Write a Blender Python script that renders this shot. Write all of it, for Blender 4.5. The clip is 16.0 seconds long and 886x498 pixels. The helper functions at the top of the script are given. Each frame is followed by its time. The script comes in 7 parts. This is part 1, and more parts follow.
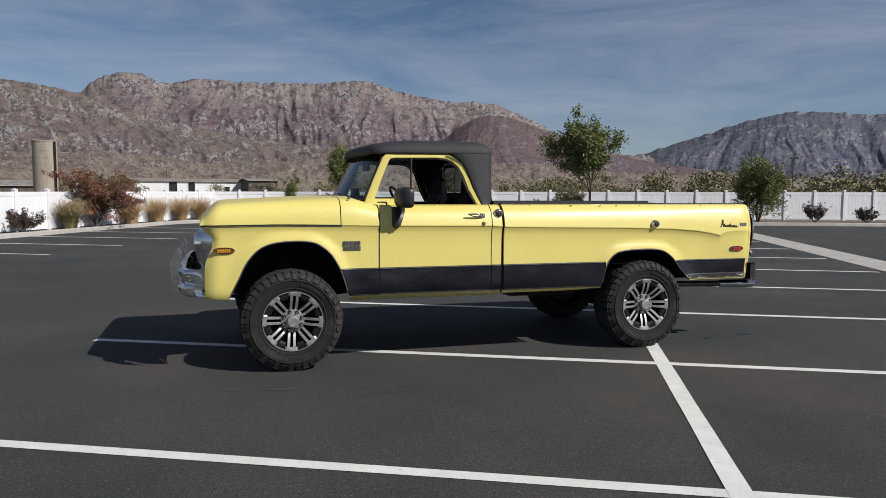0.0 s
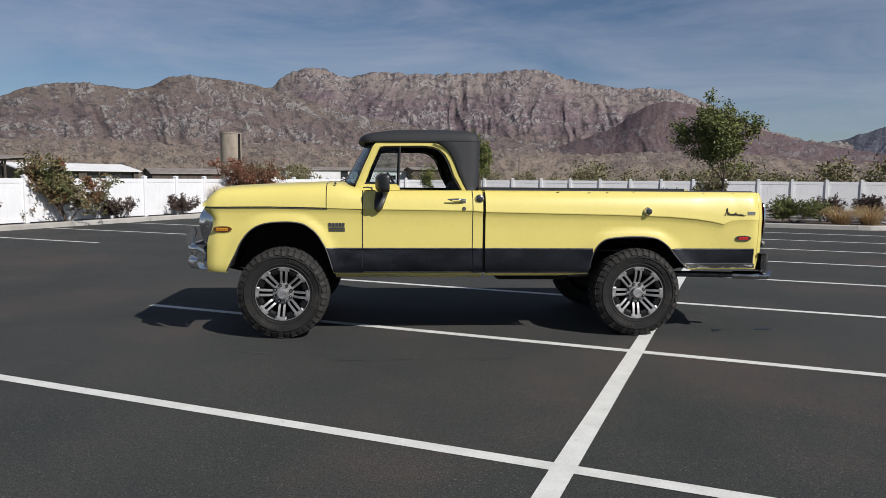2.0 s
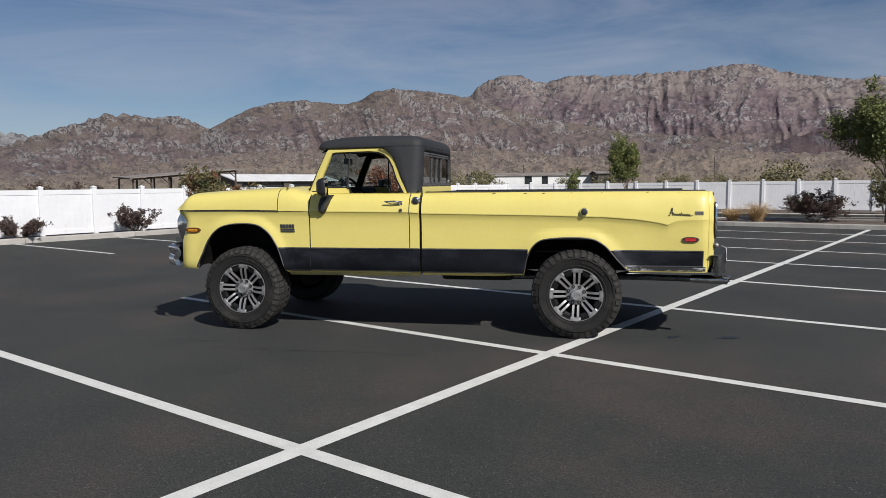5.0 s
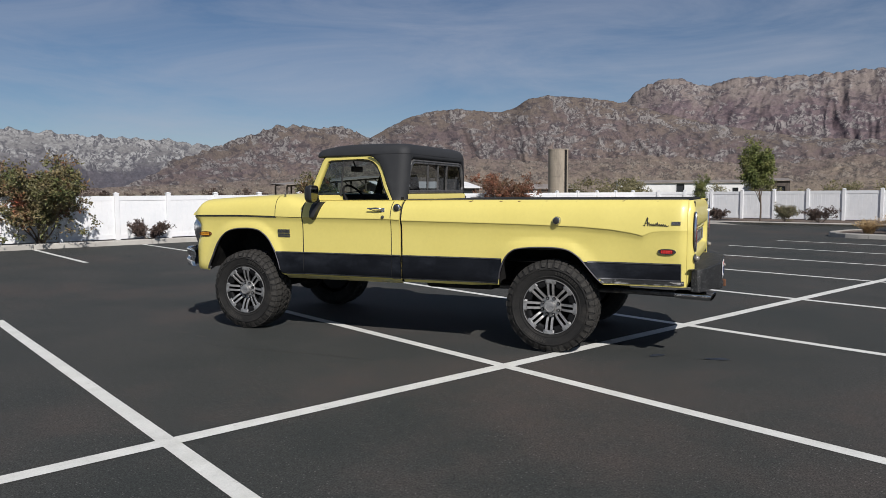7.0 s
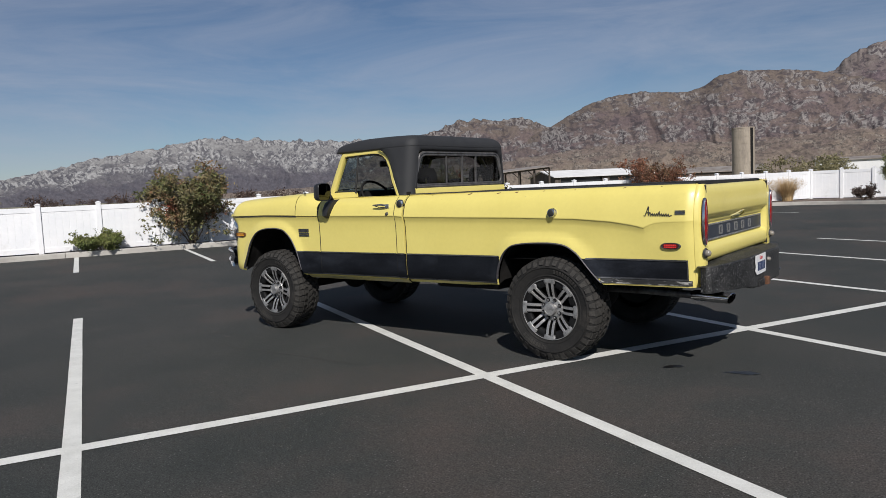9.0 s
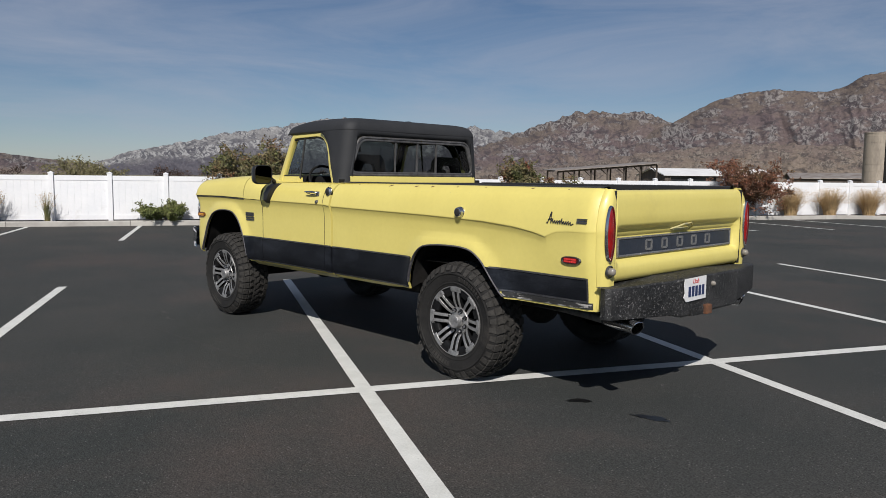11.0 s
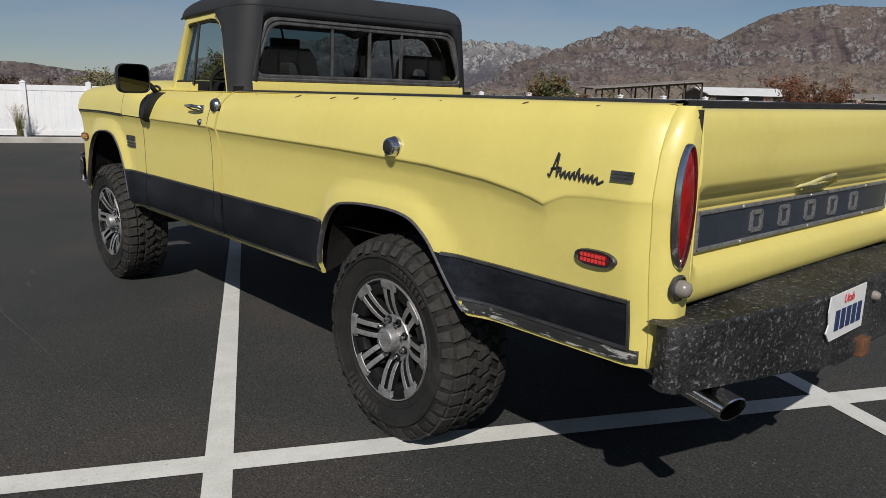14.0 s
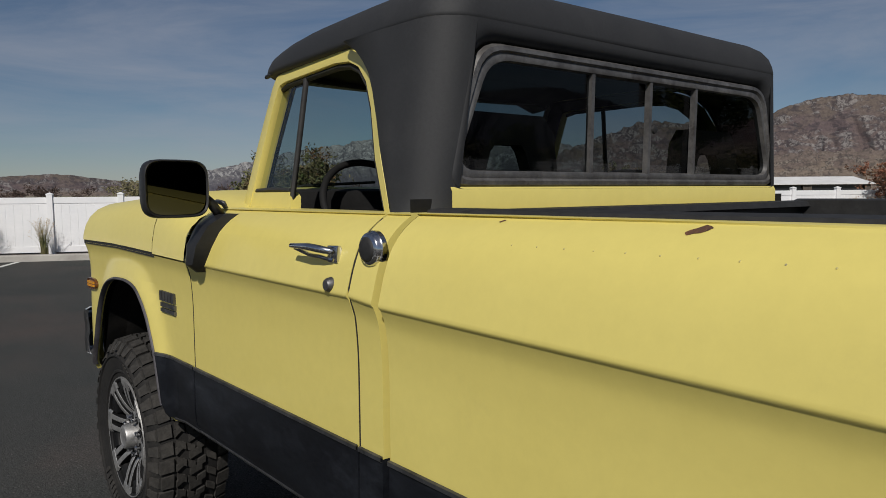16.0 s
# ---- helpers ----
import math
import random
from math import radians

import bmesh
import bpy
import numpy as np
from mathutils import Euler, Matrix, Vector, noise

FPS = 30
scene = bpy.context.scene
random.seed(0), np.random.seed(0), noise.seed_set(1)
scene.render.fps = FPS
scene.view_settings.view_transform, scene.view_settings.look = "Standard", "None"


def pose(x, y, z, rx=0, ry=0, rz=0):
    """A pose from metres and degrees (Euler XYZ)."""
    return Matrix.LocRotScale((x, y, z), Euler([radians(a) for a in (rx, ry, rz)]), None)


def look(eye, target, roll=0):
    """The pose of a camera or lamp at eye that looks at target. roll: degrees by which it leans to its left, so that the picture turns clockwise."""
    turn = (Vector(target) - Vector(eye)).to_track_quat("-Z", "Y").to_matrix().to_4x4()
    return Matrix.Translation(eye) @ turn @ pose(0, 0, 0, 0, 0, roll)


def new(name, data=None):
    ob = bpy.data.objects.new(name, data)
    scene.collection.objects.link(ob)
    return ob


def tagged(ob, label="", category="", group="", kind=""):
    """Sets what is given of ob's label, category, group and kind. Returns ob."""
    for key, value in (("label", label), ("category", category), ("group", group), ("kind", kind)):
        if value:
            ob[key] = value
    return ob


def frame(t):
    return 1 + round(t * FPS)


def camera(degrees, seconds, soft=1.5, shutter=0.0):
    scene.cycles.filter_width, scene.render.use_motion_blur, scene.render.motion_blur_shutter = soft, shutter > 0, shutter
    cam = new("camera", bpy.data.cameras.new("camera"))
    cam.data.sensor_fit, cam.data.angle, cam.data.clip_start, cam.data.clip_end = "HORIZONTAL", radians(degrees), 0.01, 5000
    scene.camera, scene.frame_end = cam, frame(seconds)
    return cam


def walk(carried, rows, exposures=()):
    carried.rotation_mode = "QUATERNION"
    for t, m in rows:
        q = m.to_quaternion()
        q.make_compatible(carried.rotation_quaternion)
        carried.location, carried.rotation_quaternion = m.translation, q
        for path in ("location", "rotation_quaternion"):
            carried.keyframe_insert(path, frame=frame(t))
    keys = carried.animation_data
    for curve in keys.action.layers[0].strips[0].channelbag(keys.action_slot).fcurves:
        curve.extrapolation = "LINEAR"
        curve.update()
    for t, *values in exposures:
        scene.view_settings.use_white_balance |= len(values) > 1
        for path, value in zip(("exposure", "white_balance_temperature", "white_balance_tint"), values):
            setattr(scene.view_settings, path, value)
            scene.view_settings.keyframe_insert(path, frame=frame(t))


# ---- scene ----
cam = camera(62.6, 16.0, soft=0.75)

PATH = [
    (0, (-3.84, -5.944, 1.472), (-3.25, -4.04, 1.312), 0.3),
    (0.5, (-3.42, -6.124, 1.451), (-2.953, -4.188, 1.267), 0.9),
    (1, (-3.087, -6.364, 1.446), (-2.71, -4.41, 1.25), 0.6),
    (1.5, (-2.706, -6.493, 1.444), (-2.469, -4.514, 1.272), 1.7),
    (2, (-2.301, -6.601, 1.459), (-2.158, -4.616, 1.266), 0.5),
    (2.5, (-1.945, -6.71, 1.473), (-1.889, -4.719, 1.288), -0.1),
    (3, (-1.52, -6.732, 1.439), (-1.647, -4.742, 1.276), 1.5),
    (3.5, (-1.155, -6.842, 1.437), (-1.298, -4.853, 1.281), 0.8),
    (3.7, (-1.0, -6.874, 1.445), (-1.155, -4.889, 1.259), 0.7),
    (5.8, (0.753, -6.585, 1.404), (0.197, -4.671, 1.235), 1.3),
    (6, (0.911, -6.566, 1.396), (0.32, -4.663, 1.225), 2.3),
    (6.5, (1.27, -6.429, 1.412), (0.53, -4.58, 1.231), 0.0),
    (7, (1.628, -6.223, 1.425), (0.847, -4.388, 1.269), -0.3),
    (7.5, (1.976, -6.052, 1.426), (1.059, -4.288, 1.214), -0.4),
    (8, (2.301, -5.772, 1.432), (1.303, -4.048, 1.251), 0.9),
    (8.2, (2.404, -5.629, 1.428), (1.363, -3.93, 1.257), -0.3),
    (10.3, (3.372, -4.004, 1.392), (1.985, -2.576, 1.202), -0.4),
    (10.5, (3.445, -3.87, 1.395), (2.044, -2.455, 1.211), -0.2),
    (11, (3.521, -3.538, 1.403), (2.092, -2.153, 1.208), 0.6),
    (11.5, (3.602, -3.177, 1.409), (2.104, -1.87, 1.185), 0.6),
    (12, (3.549, -2.894, 1.407), (2.026, -1.614, 1.196), 0.8),
    (12.5, (3.404, -2.634, 1.407), (1.885, -1.359, 1.147), 0.9),
    (13, (3.161, -2.299, 1.391), (1.629, -1.042, 1.119), 3.3),
    (13.5, (2.7, -1.997, 1.385), (1.236, -0.678, 1.039), 0.5),
    (14, (2.185, -1.662, 1.363), (0.722, -0.364, 0.947), 1.3),
    (14.5, (1.561, -1.427, 1.353), (0.13, -0.095, 0.93), 0.8),
    (15, (0.965, -1.202, 1.356), (-0.515, 0.082, 0.954), 0.8),
    (15.5, (0.354, -1.078, 1.391), (-1.169, 0.185, 1.099), 0.6),
    (16, (-0.196, -0.873, 1.395), (-1.738, 0.391, 1.24), -0.5),
]
walk(cam, [(t, look(eye, target, roll)) for t, eye, target, roll in PATH], exposures=[(0, 0.06, 6400, 12), (6, 0.0, 6400, 12), (11.5, -0.07, 6450, 12), (12.5, -0.14, 6500, 11), (14.2, -0.27, 6550, 11), (15, -0.37, 6600, 11), (16, -0.46, 6600, 11)])

# exposure and light --------------------------------------------------------
SUN = Vector((0.82, -0.88, 1.0)).normalized()
world = bpy.data.worlds.new("sky")
scene.world = world
world.use_nodes = True
wn, wl = world.node_tree.nodes, world.node_tree.links
wn.clear()
sky = wn.new("ShaderNodeTexSky")
sky.sky_type = "NISHITA"
sky.sun_disc = False
sky.sun_elevation = math.asin(SUN.z)
sky.sun_rotation = math.atan2(SUN.x, SUN.y)
sky.altitude = 1400
sky.air_density, sky.dust_density, sky.ozone_density = 1.0, 0.3, 3.5
wco = wn.new("ShaderNodeTexCoord")
wmap = wn.new("ShaderNodeMapping")
wmap.inputs["Scale"].default_value = (1.6, 1.6, 9.0)
wmap.inputs["Rotation"].default_value = (0.12, 0.06, 0.5)
wno = wn.new("ShaderNodeTexNoise")
wno.inputs["Scale"].default_value = 1.6
wno.inputs["Detail"].default_value = 7
wno.inputs["Roughness"].default_value = 0.62
wno.inputs["Distortion"].default_value = 0.6
wra = wn.new("ShaderNodeValToRGB")
wra.color_ramp.elements[0].position, wra.color_ramp.elements[0].color = 0.36, (0, 0, 0, 1)
wra.color_ramp.elements[1].position, wra.color_ramp.elements[1].color = 0.76, (0.55, 0.55, 0.55, 1)
wmx = wn.new("ShaderNodeMixRGB")
wmx.inputs[2].default_value = (7.4, 7.9, 9.2, 1)
wbg = wn.new("ShaderNodeBackground")
wbg.inputs["Strength"].default_value = 0.055
wou = wn.new("ShaderNodeOutputWorld")
wl.new(wco.outputs["Generated"], wmap.inputs["Vector"])
wl.new(wmap.outputs[0], wno.inputs["Vector"])
wl.new(wno.outputs["Fac"], wra.inputs[0])
wl.new(wra.outputs[0], wmx.inputs[0])
wl.new(sky.outputs[0], wmx.inputs[1])
wl.new(wmx.outputs[0], wbg.inputs[0])
wl.new(wbg.outputs[0], wou.inputs[0])

sun_data = bpy.data.lights.new("sun", "SUN")
sun_data.energy, sun_data.angle, sun_data.color = 4.7, radians(0.55), (1.0, 0.965, 0.91)
sun_lamp = new("sun", sun_data)
sun_lamp.matrix_world = look(SUN * 60, (0, 0, 0))


# materials -----------------------------------------------------------------
def material(name, c1, c2=None, rough=0.6, metal=0.0, scale=8.0, fine=0.0, fine_amt=0.0, bump=0.0, bump_scale=60.0,
             spread=(0.35, 0.65), coat=0.0, c3=None, scale3=1.0, spread3=(0.5, 0.7), stretch=(1, 1, 1), rough_var=0.0,
             rnd=0.0, island=0.0, spec=0.5, grit=None):
    m = bpy.data.materials.new(name)
    m.use_nodes = True
    n, l = m.node_tree.nodes, m.node_tree.links
    p = n["Principled BSDF"]
    p.inputs["Roughness"].default_value = rough
    p.inputs["Metallic"].default_value = metal
    p.inputs["Coat Weight"].default_value = coat
    p.inputs["Coat Roughness"].default_value = 0.12
    p.inputs["Specular IOR Level"].default_value = spec
    co = n.new("ShaderNodeTexCoord")
    mp = n.new("ShaderNodeMapping")
    mp.inputs["Scale"].default_value = stretch
    l.new(co.outputs["Object"], mp.inputs["Vector"])

    def tex(s, detail=6, rgh=0.6):
        t = n.new("ShaderNodeTexNoise")
        t.inputs["Scale"].default_value = s
        t.inputs["Detail"].default_value = detail
        t.inputs["Roughness"].default_value = rgh
        l.new(mp.outputs[0], t.inputs["Vector"])
        return t.outputs["Fac"]

    def ramp(src, a, b):
        r = n.new("ShaderNodeMapRange")
        r.inputs["From Min"].default_value, r.inputs["From Max"].default_value = a, b
        l.new(src, r.inputs["Value"])
        return r.outputs[0]

    def mix(f, a, b, mode="MIX"):
        x = n.new("ShaderNodeMixRGB")
        x.blend_type = mode
        for i, v in ((0, f), (1, a), (2, b)):
            if hasattr(v, "links") or hasattr(v, "is_linked"):
                l.new(v, x.inputs[i])
            elif i == 0:
                x.inputs[0].default_value = v
            else:
                x.inputs[i].default_value = (*v, 1)
        return x.outputs[0]

    col = None
    base = tex(scale)
    col = mix(ramp(base, *spread), c1, c2 or c1)
    if c3:
        col = mix(ramp(tex(scale3, 8, 0.7), *spread3), col, c3)
    if fine_amt:
        g = ramp(tex(fine, 3, 0.7), 0.3, 0.7)
        r = n.new("ShaderNodeMapRange")
        r.inputs["To Min"].default_value, r.inputs["To Max"].default_value = 1 - fine_amt, 1 + fine_amt
        l.new(g, r.inputs["Value"])
        v = n.new("ShaderNodeVectorMath")
        v.operation = "SCALE"
        l.new(col, v.inputs[0])
        l.new(r.outputs[0], v.inputs["Scale"])
        col = v.outputs[0]
    if grit:
        # pale stones in the binder, thicker in some patches than in others
        sp = n.new("ShaderNodeTexVoronoi")
        sp.inputs["Scale"].default_value = 58
        l.new(mp.outputs[0], sp.inputs["Vector"])
        ad = n.new("ShaderNodeMath")
        ad.operation = "MULTIPLY_ADD"
        ad.inputs[1].default_value = -0.34
        l.new(tex(1.7, 5, 0.7), ad.inputs[0])
        l.new(sp.outputs["Distance"], ad.inputs[2])
        dot = ramp(ad.outputs[0], 0.06, -0.02)
        near = n.new("ShaderNodeMath")
        near.operation = "MULTIPLY"
        l.new(dot, near.inputs[0])
        l.new(ramp(sp.outputs["Color"], 0.45, 0.95), near.inputs[1])
        col = mix(near.outputs[0], col, grit)
        mo = n.new("ShaderNodeMapRange")
        mo.inputs["From Min"].default_value, mo.inputs["From Max"].default_value = 0.3, 0.7
        mo.inputs["To Min"].default_value, mo.inputs["To Max"].default_value = 0.74, 1.26
        l.new(tex(26, 6, 0.75), mo.inputs["Value"])
        vm = n.new("ShaderNodeVectorMath")
        vm.operation = "SCALE"
        l.new(col, vm.inputs[0])
        l.new(mo.outputs[0], vm.inputs["Scale"])
        col = vm.outputs[0]
    if rnd or island:
        if rnd:
            o = n.new("ShaderNodeObjectInfo").outputs["Random"]
        else:
            o = n.new("ShaderNodeNewGeometry").outputs["Random Per Island"]
        r = n.new("ShaderNodeMapRange")
        k = rnd or island
        r.inputs["To Min"].default_value, r.inputs["To Max"].default_value = 1 - k, 1 + k
        l.new(o, r.inputs["Value"])
        v = n.new("ShaderNodeVectorMath")
        v.operation = "SCALE"
        l.new(col, v.inputs[0])
        l.new(r.outputs[0], v.inputs["Scale"])
        col = v.outputs[0]
    l.new(col, p.inputs["Base Color"])
    if rough_var:
        r = n.new("ShaderNodeMapRange")
        r.inputs["To Min"].default_value, r.inputs["To Max"].default_value = max(0, rough - rough_var), min(1, rough + rough_var)
        l.new(base, r.inputs["Value"])
        l.new(r.outputs[0], p.inputs["Roughness"])
    if bump:
        b = n.new("ShaderNodeBump")
        b.inputs["Strength"].default_value = min(1.0, bump)
        b.inputs["Distance"].default_value = 0.01 if bump <= 1 else 0.01 * bump
        l.new(tex(bump_scale, 5, 0.65), b.inputs["Height"])
        l.new(b.outputs[0], p.inputs["Normal"])
    return m


def glass(name, tint, rough=0.02, mixf=0.9):
    """Thin sheet glass: mostly clear with a tint, and a gloss that grows at grazing angles."""
    m = bpy.data.materials.new(name)
    m.use_nodes = True
    n, l = m.node_tree.nodes, m.node_tree.links
    n.clear()
    tr = n.new("ShaderNodeBsdfTransparent")
    tr.inputs[0].default_value = (*tint, 1)
    gl = n.new("ShaderNodeBsdfGlossy")
    gl.inputs["Roughness"].default_value = rough
    fa = n.new("ShaderNodeLayerWeight")
    fa.inputs[0].default_value = 0.5
    po = n.new("ShaderNodeMath")
    po.operation = "POWER"
    po.inputs[1].default_value = 4.5
    fr = n.new("ShaderNodeMath")
    fr.operation = "MULTIPLY_ADD"
    fr.inputs[1].default_value, fr.inputs[2].default_value = 0.8, 0.03
    l.new(fa.outputs["Facing"], po.inputs[0])
    l.new(po.outputs[0], fr.inputs[0])
    mx = n.new("ShaderNodeMixShader")
    ou = n.new("ShaderNodeOutputMaterial")
    l.new(fr.outputs[0], mx.inputs[0])
    l.new(tr.outputs[0], mx.inputs[1])
    l.new(gl.outputs[0], mx.inputs[2])
    l.new(mx.outputs[0], ou.inputs[0])
    return m


M = {}
M["asphalt"] = material("asphalt", (0.034, 0.0375, 0.035), (0.053, 0.052, 0.048), 0.88, scale=0.55, fine=95, fine_amt=0.75,
                        bump=0.7, bump_scale=130, c3=(0.070, 0.055, 0.048), scale3=0.27, spread3=(0.50, 0.72), rough_var=0.1, spec=0.3,
                        grit=(0.19, 0.183, 0.17))
M["paint_line"] = material("white_road_paint", (0.70, 0.70, 0.66), (0.60, 0.60, 0.56), 0.7, scale=5, fine=120, fine_amt=0.10,
                           c3=(0.25, 0.25, 0.24), scale3=14, spread3=(0.62, 0.78), bump=0.3, bump_scale=200)
M["concrete"] = material("concrete", (0.42, 0.40, 0.36), (0.34, 0.32, 0.29), 0.85, scale=2.2, fine=90, fine_amt=0.1,
                         c3=(0.26, 0.245, 0.22), scale3=1.2, spread3=(0.55, 0.75), bump=0.3, bump_scale=120, rnd=0.08)
M["mulch"] = material("mulch", (0.16, 0.12, 0.09), (0.07, 0.05, 0.04), 0.95, scale=9, fine=60, fine_amt=0.35, bump=1.0, bump_scale=40)
M["vinyl"] = material("white_vinyl", (0.80, 0.80, 0.80), (0.74, 0.75, 0.76), 0.42, scale=1.6, fine=12, fine_amt=0.02,
                      c3=(0.66, 0.66, 0.65), scale3=2.5, spread3=(0.58, 0.8), rnd=0.02)
M["valley"] = material("dry_valley", (0.24, 0.20, 0.14), (0.15, 0.15, 0.09), 0.95, scale=0.03, fine=0.4, fine_amt=0.3,
                       c3=(0.11, 0.13, 0.07), scale3=0.012)
M["yellow"] = material("yellow_paint", (0.72, 0.615, 0.176), (0.69, 0.585, 0.162), 0.40, scale=1.7, fine=30, fine_amt=0.02,
                       c3=(0.62, 0.52, 0.155), scale3=3.1, spread3=(0.6, 0.85), coat=0.25, rough_var=0.06)
M["yellow_edge"] = material("worn_yellow_paint", (0.62, 0.52, 0.16), (0.45, 0.42, 0.22), 0.5, scale=8, fine=50, fine_amt=0.08,
                            c3=(0.22, 0.21, 0.17), scale3=11, spread3=(0.55, 0.66))
M["black_panel"] = material("faded_black_panel", (0.0045, 0.0052, 0.0075), (0.009, 0.0105, 0.014), 0.42, spec=0.25, scale=3, fine=80, fine_amt=0.3,
                            c3=(0.030, 0.034, 0.043), scale3=2.0, spread3=(0.52, 0.80), rough_var=0.16, stretch=(0.7, 1, 1.6))
M["window_metal"] = material("weathered_aluminium", (0.20, 0.195, 0.19), (0.11, 0.107, 0.105), 0.5, metal=0.6, scale=18, fine=60, fine_amt=0.15,
                             c3=(0.07, 0.06, 0.055), scale3=12, spread3=(0.54, 0.7))
M["chipped"] = material("chipped_black_trim", (0.018, 0.018, 0.018), (0.04, 0.04, 0.038), 0.5, scale=9, fine=70, fine_amt=0.2,
                        c3=(0.40, 0.385, 0.36), scale3=34, spread3=(0.55, 0.60), stretch=(0.16, 1, 1.3))
M["vinyl_top"] = material("black_vinyl_roof", (0.017, 0.018, 0.020), (0.024, 0.025, 0.027), 0.72, scale=3, fine=120, fine_amt=0.12,
                          c3=(0.040, 0.040, 0.041), scale3=3.2, spread3=(0.55, 0.85), bump=0.06, bump_scale=300, rough_var=0.12)
M["rubber"] = material("black_rubber", (0.012, 0.012, 0.012), (0.022, 0.022, 0.022), 0.7, scale=30, fine=90, fine_amt=0.2)
M["tyre"] = material("tyre_rubber", (0.011, 0.0107, 0.0104), (0.020, 0.019, 0.0175), 0.82, scale=7, fine=60, fine_amt=0.25,
                     c3=(0.052, 0.047, 0.041), spec=0.3, scale3=5, spread3=(0.55, 0.8), bump=0.3, bump_scale=120)
M["tread"] = material("dusty_tread", (0.024, 0.023, 0.021), (0.044, 0.041, 0.037), 0.85, scale=9, fine=60, fine_amt=0.3, spec=0.3, bump=0.3, bump_scale=120)
M["alloy"] = material("machined_alloy", (0.44, 0.435, 0.425), (0.30, 0.297, 0.29), 0.5, metal=0.75, scale=22, fine=140, fine_amt=0.2,
                      c3=(0.20, 0.197, 0.19), scale3=40, spread3=(0.52, 0.68), rough_var=0.1)
M["black_gloss"] = material("gloss_black_wheel", (0.007, 0.007, 0.0075), (0.010, 0.010, 0.010), 0.5, spec=0.2, scale=8, fine=40, fine_amt=0.2)
M["chrome"] = material("worn_chrome", (0.68, 0.68, 0.70), (0.52, 0.52, 0.54), 0.16, metal=1.0, scale=9, c3=(0.25, 0.23, 0.2),
                       scale3=16, spread3=(0.62, 0.78), rough_var=0.08)
M["steel"] = material("dull_steel_trim", (0.20, 0.20, 0.205), (0.11, 0.11, 0.115), 0.5, metal=0.9, scale=14, c3=(0.06, 0.055, 0.05),
                      scale3=10, spread3=(0.52, 0.7), fine=60, fine_amt=0.1)
M["dull_trim"] = material("oxidised_trim", (0.085, 0.080, 0.088), (0.055, 0.052, 0.057), 0.6, metal=0.2, scale=14, c3=(0.14, 0.135, 0.13), scale3=20, spread3=(0.56, 0.7), fine=60, fine_amt=0.2)
M["bumper"] = material("rusty_black_bumper", (0.007, 0.0075, 0.008), (0.042, 0.041, 0.040), 0.55, scale=4.5, spread=(0.42, 0.72), fine=60, fine_amt=0.6,
                       c3=(0.20, 0.197, 0.19), scale3=70, spread3=(0.55, 0.65), bump=1.0, bump_scale=80, rough_var=0.15)
M["under"] = material("underbody_black", (0.006, 0.006, 0.006), (0.015, 0.0135, 0.012), 0.85, scale=6, fine=30, fine_amt=0.3, spec=0.25)
M["rust"] = material("rust", (0.17, 0.07, 0.03), (0.08, 0.04, 0.025), 0.85, scale=30, bump=0.5, bump_scale=90)
M["dark_trim"] = material("dark_plastic", (0.012, 0.012, 0.013), (0.020, 0.020, 0.021), 0.45, scale=6, fine=90, fine_amt=0.2)
M["interior"] = material("black_cab_trim", (0.007, 0.007, 0.007), (0.012, 0.012, 0.012), 0.75, scale=6, fine=60, fine_amt=0.2, spec=0.25)
M["seat"] = material("dark_seat_cloth", (0.009, 0.009, 0.009), (0.016, 0.015, 0.015), 0.9, scale=12, fine=200, fine_amt=0.3)
M["red_lens"] = material("red_lens", (0.34, 0.006, 0.006), (0.22, 0.003, 0.004), 0.12, scale=18, coat=0.6)
M["amber_lens"] = material("amber_lens", (0.42, 0.13, 0.012), (0.30, 0.08, 0.008), 0.2, scale=18, coat=0.5)
M["amber_body"] = material("amber_marker_body", (0.13, 0.045, 0.008), (0.09, 0.03, 0.006), 0.22, scale=18, coat=0.4)
M["red_body"] = material("red_marker_body", (0.13, 0.012, 0.010), (0.085, 0.007, 0.006), 0.22, scale=18, coat=0.4)
M["amber_cell"] = material("amber_cell", (0.70, 0.33, 0.03), (0.58, 0.24, 0.02), 0.2, scale=40, coat=0.4)
M["red_cell"] = material("red_cell", (0.75, 0.05, 0.045), (0.6, 0.03, 0.03), 0.2, scale=40, coat=0.4)
M["clear_lens"] = material("frosted_lens", (0.27, 0.245, 0.21), (0.19, 0.17, 0.14), 0.2, scale=12, coat=0.5)
M["logo_blue"] = material("dark_blue_trim_panel", (0.022, 0.030, 0.045), (0.034, 0.04, 0.052), 0.4, scale=8, fine=40, fine_amt=0.2)
M["white_plate"] = material("plate_white", (0.78, 0.78, 0.77), (0.70, 0.70, 0.69), 0.35, scale=20)
M["plate_ink"] = material("plate_blue_ink", (0.02, 0.035, 0.10), rough=0.5)
M["plate_red"] = material("plate_red_ink", (0.55, 0.05, 0.05), rough=0.5)
M["scuff"] = material("pale_scuff", (0.062, 0.058, 0.054), (0.042, 0.041, 0.038), 0.9, scale=6, fine=90, fine_amt=0.6)
M["oil"] = material("oil_wet", (0.006, 0.006, 0.006), (0.012, 0.012, 0.012), 0.35, scale=20)
M["glass"] = glass("clear_glass", (0.80, 0.86, 0.86))
M["tint"] = glass("tinted_glass", (0.24, 0.27, 0.28))
M["screen"] = glass("green_windscreen_glass", (0.42, 0.50, 0.50))
# silver dimmed to near black, standing in for a dark reflection
M["mirror"] = material("dimmed_mirror_silver", (0.05, 0.052, 0.055), rough=0.03, metal=1.0)
